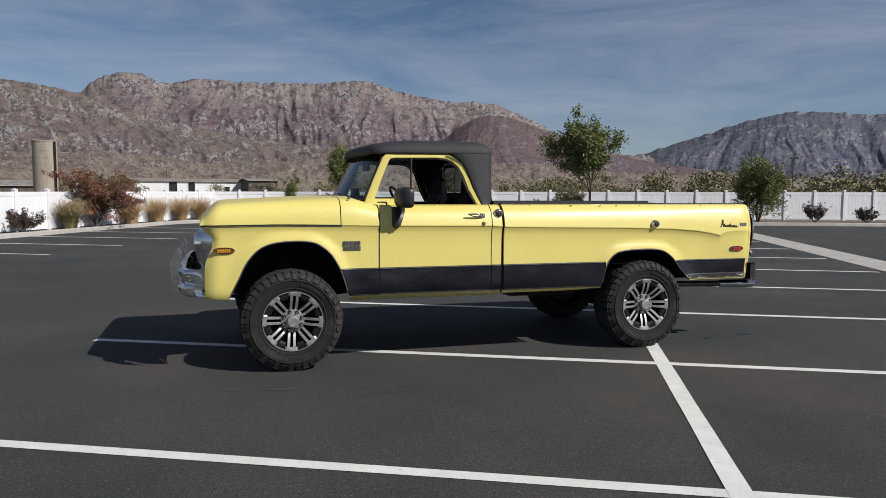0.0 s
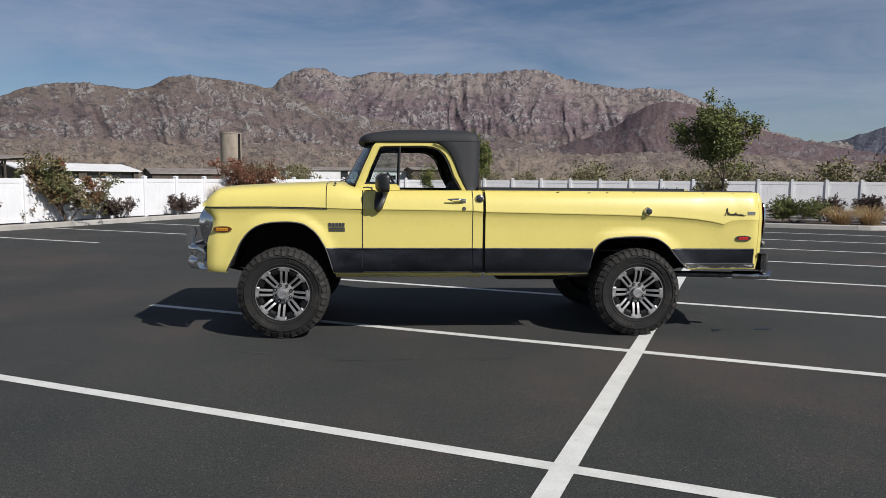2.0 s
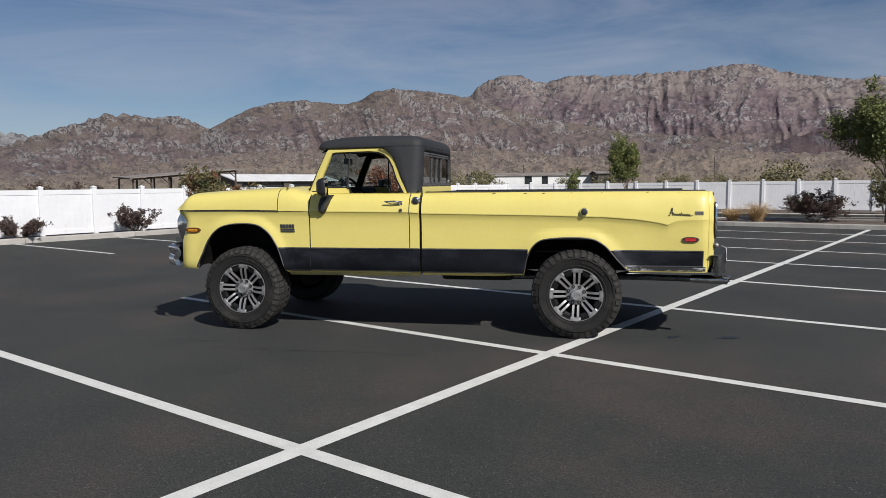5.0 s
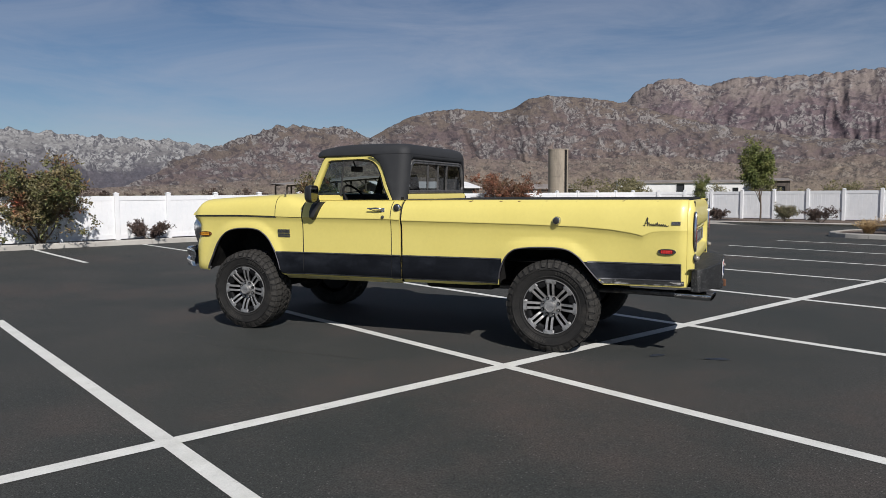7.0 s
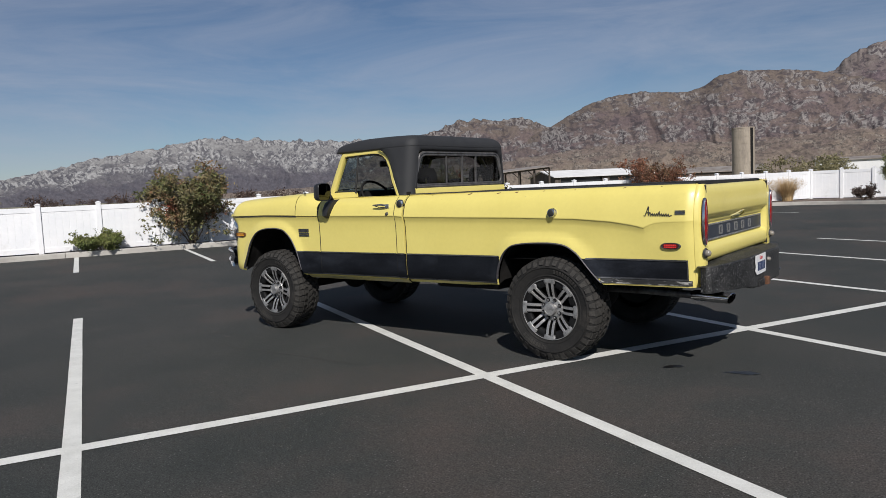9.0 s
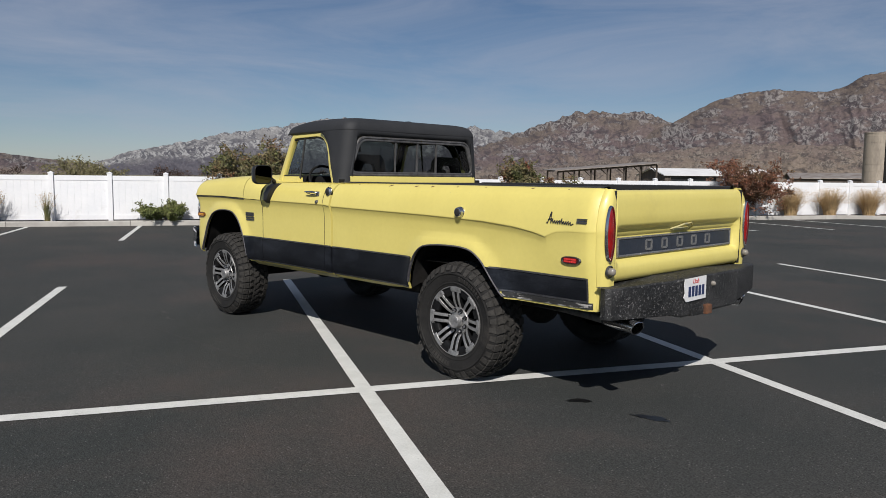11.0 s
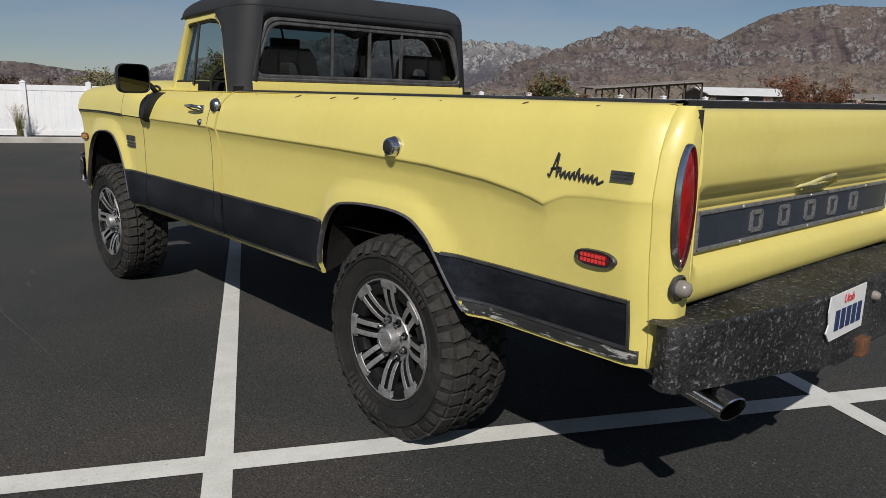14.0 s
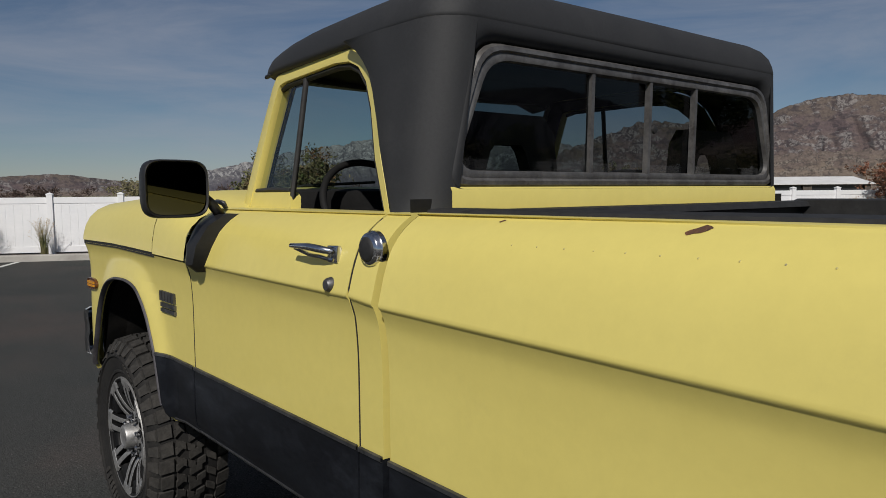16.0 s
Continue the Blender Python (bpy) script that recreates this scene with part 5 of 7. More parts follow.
bm = bmesh.new()
sheet(bm, [[(-1.425, y, z) for y in (0.085, 2 * YC - 0.085)] for z in (0.60, 1.34)])
part("bed_front", bm, PAINT, truck)

# rear corners, lamps, tailgate
for far in (False, True):
    bm = bmesh.new()
    rows = []
    for z in (0.632, 0.65, 0.70, 0.78, 0.86, 0.95, 1.04, 1.08, 1.095, 1.11, 1.15, 1.22, 1.28, 1.315, 1.338, 1.347):
        t = smooth((z - 1.27) / 0.08)
        lowr = smooth((0.74 - z) / 0.11)
        o0 = -out(1.168, z)
        xr = 1.225 - 0.018 * t - 0.05 * lowr
        rows.append([mir(p, far) for p in ((1.160, o0 + 0.02, z), (1.166, o0, z), (1.172, o0 - 0.003, z), (1.190 - 0.02 * lowr, o0 + 0.004, z), (1.208 - 0.035 * lowr, o0 + 0.018, z), (xr, o0 + 0.04, z), (xr + 0.001, max(0.07, o0 + 0.048), z), (xr, 0.106, z), (xr - 0.05, 0.109, z))])
    top = [(x, y, 1.351) for x, y, z in rows[-1]]
    sheet(bm, rows)
    rc = part("rear_corner", bm, PAINT, truck, smooth=True, angle=45)
    cy = 2 * YC - 0.045 if far else 0.045
    bm = bmesh.new()
    for dx, s in ((0.0, 1.0),):
        rows = []
        for r, h in ((1.0, 0.0), (1.0, 0.008), (0.93, 0.015), (0.86, 0.016), (0.84, 0.006)):
            rows.append([(1.224 + h, cy + 0.044 * r * math.cos(2 * math.pi * k / 40), 1.09 + 0.165 * (1 - (1 - r) * 0.35) * math.sin(2 * math.pi * k / 40)) for k in range(40)])
        sheet(bm, rows, closed=True)
    part("lamp_bezel", bm, M["chrome"], rc, "chrome rimmed lamp bezel", smooth=True, angle=40)
    bm = bmesh.new()
    rows = []
    for k in range(7):
        a = math.pi / 2 * k / 6
        r = math.cos(a)
        rows.append([(1.226 + 0.018 * math.sin(a), cy + 0.039 * r * math.cos(2 * math.pi * j / 36), 1.09 + 0.156 * r * math.sin(2 * math.pi * j / 36)) for j in range(36)])
    sheet(bm, rows, closed=True)
    part("tail_light", clean(bm), M["red_lens"], rc, "tall oval red tail light", smooth=True, angle=60)
    bm = bmesh.new()
    lathe(bm, [(0.036, 1.222), (0.037, 1.232), (0.031, 1.236)], 20, "x", (0, cy + (-0.008 if far else 0.008), 0.872))
    part("lamp_base", bm, M["steel"], rc, "worn round lamp base", smooth=True, angle=40)
    bm = bmesh.new()
    lathe(bm, [(0.024, 1.232), (0.024, 1.246), (0.019, 1.259), (0.009, 1.265), (0.0, 1.266)], 20, "x", (0, cy + (-0.008 if far else 0.008), 0.872))
    part("reverse_light", clean(bm), M["clear_lens"], rc, "small frosted round reversing lamp", smooth=True, angle=60)

bm = bmesh.new()
prof = [(0.798, 1.165), (0.802, 1.195), (0.815, 1.212), (0.84, 1.219), (0.88, 1.219), (0.905, 1.210), (0.925, 1.185), (0.933, 1.176), (1.066, 1.176), (1.075, 1.184), (1.088, 1.19), (1.105, 1.193), (1.118, 1.205), (1.130, 1.222),
        (1.145, 1.228), (1.20, 1.227), (1.27, 1.223), (1.31, 1.216), (1.328, 1.206), (1.338, 1.19), (1.340, 1.14)]
ys = [0.112, 0.120, 0.135, 0.150, 0.163, 0.175] + [0.175 + (2 * YC - 0.35) * k / 16 for k in range(1, 16)] + [2 * YC - y for y in (0.175, 0.163, 0.150, 0.135, 0.120, 0.112)]
rows = []
for z, x in prof:
    row = []
    for y in ys:
        e = min(y, 2 * YC - y)
        k = smooth((e - 0.125) / 0.045)
        flush = min(1.222, 1.165 + (z - 0.798) * 2 if z < 0.82 else 1.222) if z < 1.30 else x
        xx = flush + (x - flush) * k if 0.90 < z < 1.13 else x
        if e < 0.118:
            xx -= 0.012
        row.append((xx, y, z))
    rows.append(row)
sheet(bm, rows)
gate = part("tailgate", bm, PAINT, truck, "yellow stamped tailgate with a recessed band", smooth=True, angle=38)
for y in (0.109, 2 * YC - 0.109):
    bm = bmesh.new()
    box(bm, 1.10, 1.2215, y - 0.0042, y + 0.0042, 0.80, 1.338)
    part("gate_seam", bm, M["rubber"], gate, "dark seam beside the tailgate")
gx = 1.178
bm = bmesh.new()
box(bm, gx, gx + 0.006, 0.205, 2 * YC - 0.205, 0.952, 1.047)
panel = part("name_panel", bm, M["logo_blue"], gate, "dark blue trim panel")
bm = bmesh.new()
for z in (0.941, 1.047):
    box(bm, gx, gx + 0.011, 0.195, 2 * YC - 0.195, z, z + 0.012, 0.003)
for y in (0.193, 2 * YC - 0.205):
    box(bm, gx, gx + 0.011, y, y + 0.012, 0.941, 1.059, 0.003)
part("panel_frame", bm, M["alloy"], panel, "brushed metal border")
for k in range(5):
    y = 0.508 + k * 0.196
    bm = bmesh.new()
    w = 0.078 if k in (0, 2) else 0.072
    for g0, g1, h0, h1 in ((0.008, w - 0.008, 0.966, 0.979), (0.008, w - 0.008, 1.022, 1.035), (0, 0.014, 0.972, 1.029), (w - 0.014, w, 0.972, 1.029)):
        box(bm, gx + 0.006, gx + 0.012, y + g0, y + g1, h0, h1)
    part("badge_block", bm, M["alloy"], panel, "plain raised silver block")
bm = bmesh.new()
for y in (0.45, 0.93, 1.43):
    for z in (0.947, 1.053):
        lathe(bm, [(0.0, gx + 0.016), (0.004, gx + 0.015), (0.006, gx + 0.010)], 8, "x", (0, y, z))
part("screw", bm, M["alloy"], panel, "small screw heads", kind="stuff")
bm = bmesh.new()
tube(bm, [(1.186, 0.80, 1.088), (1.215, 0.83, 1.10), (1.232, 0.90, 1.118), (1.232, 1.0, 1.124), (1.224, 1.03, 1.10), (1.195, 1.035, 1.082)], [0.005, 0.006, 0.006, 0.006, 0.006, 0.005], 8)
box(bm, 1.186, 1.20, 0.82, 1.02, 1.078, 1.096, 0.003)
part("gate_handle", bm, M["yellow_edge"], gate, "worn yellow painted latch handle", smooth=True, angle=45)

# rear bumper with plate, hitch
bm = bmesh.new()
plan = [(1.180, -0.005, 0.605, 0.782), (1.222, -0.022, 0.602, 0.782), (1.250, 0.0, 0.60, 0.783), (1.372, 0.50, 0.585, 0.80), (1.385, 0.57, 0.565, 0.806), (1.385, 1.31, 0.565, 0.806), (1.372, 1.38, 0.585, 0.80), (1.250, 1.90, 0.60, 0.783), (1.222, 1.922, 0.602, 0.782), (1.180, 1.905, 0.605, 0.782)]
rows = []
for t, dx in ((0.0, -0.05), (0.0, -0.006), (0.05, 0.0), (0.95, 0.0), (1.0, -0.008), (1.0, -9.0)):
    rows.append([(max(1.155, x + dx) if dx < -1 else x + dx * (1 if 0.02 < y < 1.86 else 0.3), y, z0 + (z1 - z0) * t) for x, y, z0, z1 in plan])
sheet(bm, rows)
bumper = part("rear_bumper", bm, M["bumper"], truck, "heavy black steel bumper with flaking paint", smooth=True, angle=25)
bm = bmesh.new()
box(bm, 1.06, 1.19, 0.12, 2 * YC - 0.12, 0.62, 0.76)
part("bumper_mount", bm, M["under"], bumper)
bm = bmesh.new()
tube(bm, [(1.10, YC - 0.06, 0.60), (1.37, YC - 0.06, 0.60)], 0.034, 4)
box(bm, 1.36, 1.415, YC - 0.10, YC - 0.03, 0.558, 0.618, 0.006)
part("tow_hitch", bm, M["rust"], bumper, "rusty square tow hitch")
bm = bmesh.new()
box(bm, 1.372, 1.395, YC - 0.26, YC - 0.105, 0.560, 0.612, 0.006)
part("hitch_plate", bm, M["bumper"], bumper, "flaking black hitch plate")
bm = bmesh.new()
lathe(bm, [(0.0, 1.408), (0.010, 1.406), (0.016, 1.396), (0.017, 1.384)], 14, "x", (0, YC + 0.02, 0.742))
part("plate_lamp", clean(bm), M["clear_lens"], bumper, "small round white lamp", smooth=True)
bm = bmesh.new()
py0, py1, pz0, pz1, px = 0.565, 0.850, 0.660, 0.806, 1.392
o = [(py0, pz0 + 0.03), (py0 + 0.03, pz0), (py1, pz0 + 0.002), (py1, pz1), (py0 + 0.01, pz1 - 0.004), (py0 + 0.004, pz1 - 0.05), (py0 + 0.015, pz1 - 0.09)]
prism(bm, o, lambda u, v, e: (px + 0.004 * e, u, v))
plate = part("licence_plate", bm, M["white_plate"], bumper, "bent white licence plate")
for k in range(5):
    bm = bmesh.new()
    y = py0 + 0.055 + k * 0.043
    box(bm, px + 0.004, px + 0.0065, y, y + 0.030, pz0 + 0.028, pz0 + 0.092)
    part("plate_bar", bm, M["plate_ink"], plate, "dark blue bar")
fc = bpy.data.curves.new("state_name", "FONT")
fc.body, fc.size, fc.align_x, fc.extrude, fc.shear = "Utah", 0.040, "CENTER", 0.0006, 0.25
fo = bpy.data.objects.new("state_name_curve", fc)
scene.collection.objects.link(fo)
bpy.context.view_layer.update()
fm = bpy.data.meshes.new_from_object(fo.evaluated_get(bpy.context.evaluated_depsgraph_get()))
bpy.data.objects.remove(fo)
bpy.data.curves.remove(fc)
fm.transform(Matrix(((0, 0, 1, px + 0.006), (1, 0, 0, py0 + 0.145), (0, 1, 0, pz1 - 0.038), (0, 0, 0, 1))))
fm.materials.append(M["plate_red"])
part("state_name", fm, None, plate, "red state name lettering")

# side badges, script, markers, caps ---------------------------------------------------
for far in (False, True):
    bm = bmesh.new()
    x0, x1, z0, z1 = -2.862, -2.712, 0.975, 1.055
    for k in range(5):
        a = x0 + 0.004 + k * 0.030
        y = -out(a, 1.03)
        prism(bm, [(a, 1.018), (a + 0.022, 1.018), (a + 0.022, 1.053), (a, 1.053)], lambda u, v, e: mir((u, y - 0.010 * e, v), far))
    for a, b in ((0.978, 0.990), (0.996, 1.010)):
        prism(bm, [(x0 + 0.006, a), (x1, a), (x1, b), (x0 + 0.006, b)], lambda u, v, e: mir((u, -out(u, v) - 0.008 * e, v), far))
    part("fender_badge", bm, M["steel"], truck, "plain grey block badge")
    bm = bmesh.new()
    stroke = [(-0.004, 0.006), (0.004, 0.0), (0.016, 0.036), (0.026, 0.070), (0.029, 0.066), (0.027, 0.030), (0.030, 0.002)]
    for k in range(9):
        h = (0.030, 0.022, 0.022, 0.024, 0.036, 0.022, 0.022, 0.024, 0.020)[k]
        stroke += [(0.036 + k * 0.0165, h * 0.7), (0.041 + k * 0.0165, h), (0.043 + k * 0.0165, h * 0.4), (0.047 + k * 0.0165, 0.002)]
    stroke.append((0.196, 0.012))
    tube(bm, [mir((0.800 + u, -out(0.80 + u, 1.14 + v) - 0.004, 1.137 + v - 0.04 * u), far) for u, v in stroke], 0.0034, 5)
    tube(bm, [mir((0.800 + u, -out(0.80 + u, 1.14 + v) - 0.004, 1.137 + v), far) for u, v in ((0.006, 0.022), (0.02, 0.024), (0.036, 0.028))], 0.003, 5)
    part("script_badge", bm, M["rubber"], truck, "slanted black script shape")
    bm = bmesh.new()
    for z in (1.146, 1.156, 1.166):
        prism(bm, [(1.020, z), (1.094, z), (1.094, z + 0.0075), (1.020, z + 0.0075)], lambda u, v, e: mir((u, -out(u, v) + 0.002 - 0.009 * e, v), far))
    part("bar_badge", bm, M["steel"], truck, "small barred metal badge")
    for nm, cx, cz, hw, lens, lab in (("front_marker", -3.795, 0.992, 0.082, "amber", "amber side marker lamp"), ("rear_marker", 0.985, 0.926, 0.073, "red", "red side marker lamp")):
        bm = bmesh.new()
        yy = -out(cx, cz)
        slope = (-out(cx + 0.05, cz) + out(cx - 0.05, cz)) / 0.1
        rows = []
        for r, d in ((1.0, 0.002), (1.0, -0.008), (0.95, -0.012), (0.86, -0.012), (0.84, -0.009)):
            rows.append([mir((cx + hw * r * math.copysign(abs(math.cos(t)) ** 0.7, math.cos(t)), yy + d + slope * hw * r * math.cos(t), cz + hw * 0.32 * r * math.sin(t)), far) for t in (2 * math.pi * k / 32 for k in range(32))])
        vs = sheet(bm, rows, closed=True)
        bm.faces.new(vs[-1])
        mk = part(nm, bm, M["steel" if lens == "red" else "amber_body"], truck, lab, smooth=True, angle=40)
        if lens == "red":
            bm = bmesh.new()
            vs = [bm.verts.new(mir((cx + hw * 0.74 * math.copysign(abs(math.cos(t)) ** 0.6, math.cos(t)), yy - 0.0115 + slope * hw * 0.74 * math.cos(t), cz + hw * 0.235 * math.copysign(abs(math.sin(t)) ** 0.7, math.sin(t))), far)) for t in (2 * math.pi * k / 32 for k in range(32))]
            top = bmesh.ops.extrude_face_region(bm, geom=[bm.faces.new(vs)])
            bmesh.ops.translate(bm, vec=(0, 0.002 if far else -0.002, 0), verts=[g for g in top["geom"] if isinstance(g, bmesh.types.BMVert)])
            bmesh.ops.recalc_face_normals(bm, faces=bm.faces)
            part("lens_plate", bm, M["red_body"], mk, "dark red lens")
        for i in range(7):
            for j in range(2):
                bm = bmesh.new()
                u = cx - hw * 0.62 + i * hw * 1.24 / 7
                q = mir((u, yy - 0.0115 + slope * (u - cx), cz - 0.0125 + j * 0.014), far)
                box(bm, u, u + hw * 0.13, q[1] - 0.0045, q[1] + 0.004, q[2], q[2] + 0.0105)
                part("lens", bm, M[lens + "_cell"], mk)
    if far:
        continue
    for nm, cx, cz, r in (("cab_filler_cap", -1.495, 1.275, 0.038), ("bed_filler_cap", 0.065, 1.172, 0.036)):
        bm = bmesh.new()
        yy = -out(cx, cz)
        dp = 0.022 if cx < 0 else 0.034
        lathe(bm, [(r * 0.55, yy + 0.01), (r * 1.05, yy + 0.004), (r * 1.06, yy - 0.008), (r * 0.98, yy - 0.012), (r * 0.95, yy - dp * 0.8), (r * 0.84, yy - dp), (r * 0.6, yy - dp - 0.002), (r * 0.56, yy - dp + 0.001), (0.0, yy - dp + 0.001)], 32, "y", (cx, 0, cz))
        cap = part(nm, clean(bm), M["chrome"], truck, "round metal fuel filler cap", smooth=True, angle=35)
        bm = bmesh.new()
        lathe(bm, [(0.0, yy - dp - 0.007), (r * 0.5, yy - dp - 0.006), (r * 0.70, yy - dp - 0.003), (r * 0.74, yy - dp + 0.002)], 24, "y", (cx, 0, cz))
        part("cap_lock", clean(bm), M["rubber"], cap, "dark centre lock", smooth=True)

# door mirrors -------------------------------------------------------------------
for far in (False, True):
    bm = bmesh.new()
    y0 = -out(-2.42, 1.20)
    rows = []
    for z, x0, x1, d in ((1.155, -2.432, -2.395, 0.025), (1.18, -2.452, -2.375, 0.045), (1.24, -2.452, -2.352, 0.06), (1.30, -2.446, -2.330, 0.06), (1.335, -2.442, -2.318, 0.045)):
        y0 = -out(-2.42, z)
        rows.append([mir(q, far) for q in ((x0, y0 + 0.008, z), (x0 + 0.01, y0 - d * 0.8, z), ((x0 + x1) / 2, y0 - d, z), (x1 - 0.012, y0 - d * 0.8, z), (x1, y0 + 0.008, z))])
    vs = sheet(bm, rows)
    bm.faces.new(vs[0])
    bm.faces.new(vs[-1])
    mb = part("mirror_bracket", bm, M["dark_trim"], truck, "black plastic mirror bracket", smooth=True, angle=35)
    bm = bmesh.new()
    tube(bm, [mir(q, far) for q in ((-2.385, y0 - 0.03, 1.325), (-2.38, y0 - 0.06, 1.365), (-2.38, y0 - 0.10, 1.40), (-2.38, y0 - 0.13, 1.41))], 0.016, 8)
    part("mirror_arm", bm, M["dark_trim"], mb, smooth=True)
    cy, cz = -0.118, 1.412
    bm = bmesh.new()
    rows = []
    for dx, s in ((-0.070, 0.25), (-0.066, 0.62), (-0.045, 0.90), (-0.01, 1.0), (0.022, 0.99), (0.028, 0.95), (0.024, 0.90)):
        ring = []
        for k in range(32):
            t = 2 * math.pi * k / 32
            c, sn = math.copysign(abs(math.cos(t)) ** 0.45, math.cos(t)), math.copysign(abs(math.sin(t)) ** 0.45, math.sin(t))
            ring.append(mir((-2.36 + dx - 0.022 * c * s, cy + 0.104 * c * s, cz + 0.086 * sn * s), far))
        rows.append(ring)
    vs = sheet(bm, rows, closed=True)
    bm.faces.new(vs[0])
    part("mirror_housing", bm, M["dark_trim"], mb, "black rounded mirror housing", smooth=True, angle=40)
    bm = bmesh.new()
    ring = []
    for k in range(32):
        t = 2 * math.pi * k / 32
        c, sn = math.copysign(abs(math.cos(t)) ** 0.45, math.cos(t)), math.copysign(abs(math.sin(t)) ** 0.45, math.sin(t))
        ring.append(bm.verts.new(mir((-2.36 + 0.024 - 0.022 * c * 0.88 + 0.006 * sn, cy + 0.104 * c * 0.88, cz + 0.086 * sn * 0.88), far)))
    bm.faces.new(ring)
    part("mirror_glass", bm, M["mirror"], mb, "mirror glass")

# chassis ---------------------------------------------------------------------------
bm = bmesh.new()
for y in (YC - 0.43, YC + 0.36):
    box(bm, -3.85, 1.10, y, y + 0.07, 0.58, 0.72, 0.01)
for x in (-3.6, -2.4, -1.4, -0.5, 0.5, 1.0):
    box(bm, x, x + 0.08, YC - 0.42, YC + 0.42, 0.60, 0.70)
part("chassis_frame", bm, M["under"], truck, "dark ladder chassis frame")
for x, dy in ((0.0, 0.0), (-3.27, 0.22)):
    bm = bmesh.new()
    tube(bm, [(x, 0.28, 0.41), (x, 2 * YC - 0.28, 0.41)], 0.045, 12)
    rows = []
    for k in range(9):
        t = math.pi * k / 8
        rows.append([(x + 0.15 * math.sin(t) * math.cos(2 * math.pi * j / 16), YC + dy + 0.14 * math.cos(t), 0.42 + 0.15 * math.sin(t) * math.sin(2 * math.pi * j / 16)) for j in range(16)])
    sheet(bm, rows, closed=True)
    part("axle", clean(bm), M["under"], truck, "black axle with round differential", smooth=True, angle=50)
    for y in (YC - 0.40, YC + 0.40):
        bm = bmesh.new()
        for i in range(4):
            L = 0.70 - i * 0.13
            sheet(bm, [[(x - L + 2 * L * k / 10, y + dy2, 0.515 - i * 0.014 + 0.09 * ((k - 5) / 5) ** 2 * (L / 0.7) + dz) for k in range(11)] for dy2, dz in ((-0.03, 0), (0.03, 0), (0.03, 0.012), (-0.03, 0.012), (-0.03, 0))])
        part("leaf_spring", bm, M["under"], truck, "dark leaf spring pack")
        bm = bmesh.new()
        tube(bm, [(x - 0.18, y + 0.08, 0.42), (x - 0.28, y + 0.05, 0.86)], 0.030, 10)
        part("shock_absorber", bm, M["under"], truck, smooth=True, angle=50)
bm = bmesh.new()
tube(bm, [(-0.15, YC, 0.44), (-1.75, YC + 0.02, 0.58)], 0.04, 10)
tube(bm, [(-3.1, YC + 0.2, 0.44), (-1.95, YC + 0.15, 0.56)], 0.03, 10)
part("drive_shaft", bm, M["under"], truck, smooth=True)
bm = bmesh.new()
box(bm, -2.25, -1.65, YC - 0.2, YC + 0.25, 0.46, 0.75, 0.05)
box(bm, -3.4, -2.4, YC - 0.28, YC + 0.28, 0.55, 0.95, 0.05)
part("gearbox", bm, M["under"], truck, smooth=True, angle=40)
bm = bmesh.new()
box(bm, -1.30, -0.60, 0.22, 0.46, 0.50, 0.66, 0.04)
part("side_tank", bm, M["under"], truck, "black tank under the bed", smooth=True, angle=40)
bm = bmesh.new()
sheet(bm, [[(x, y, z) for y in (0.06, 2 * YC - 0.06)] for x, z in ((-1.42, 0.80), (1.14, 0.80))])
part("bed_underside", bm, M["under"], truck)
for y0, y1, x1, z1 in ((0.52, 0.135, 1.372, 0.553), (2 * YC - 0.52, 1.535, 1.36, 0.562)):
    bm = bmesh.new()
    a, b = Vector((-1.2, y0, 0.50)), Vector((0.35, y0, 0.52))
    c, d = Vector((0.62, y0 * 0.8 + y1 * 0.2, 0.53)), Vector((x1, y1, z1))
    tube(bm, [a, b, c, d - (d - c) * 0.35], 0.030, 12)
    ex = part("exhaust_pipe", bm, M["steel"], truck, "long dull exhaust pipe", smooth=True, angle=60)
    bm = bmesh.new()
    u = (d - c).normalized()
    s = u.cross(Vector((0, 0, 1))).normalized()
    w = s.cross(u)
    rows = []
    for t, r in ((-0.36, 0.034), (-0.33, 0.039), (0.0, 0.041), (0.002, 0.037), (-0.12, 0.035)):
        rows.append([d + u * (t + (0.02 * math.cos(2 * math.pi * k / 24) if abs(t) < 0.05 else 0)) + r * (s * math.sin(2 * math.pi * k / 24) + w * math.cos(2 * math.pi * k / 24)) for k in range(24)])
    sheet(bm, rows, closed=True)
    part("exhaust_tip", bm, M["chrome"], ex, "polished chrome exhaust tip", smooth=True, angle=40)

# wheels -------------------------------------------------------------------------------
TR = 0.413


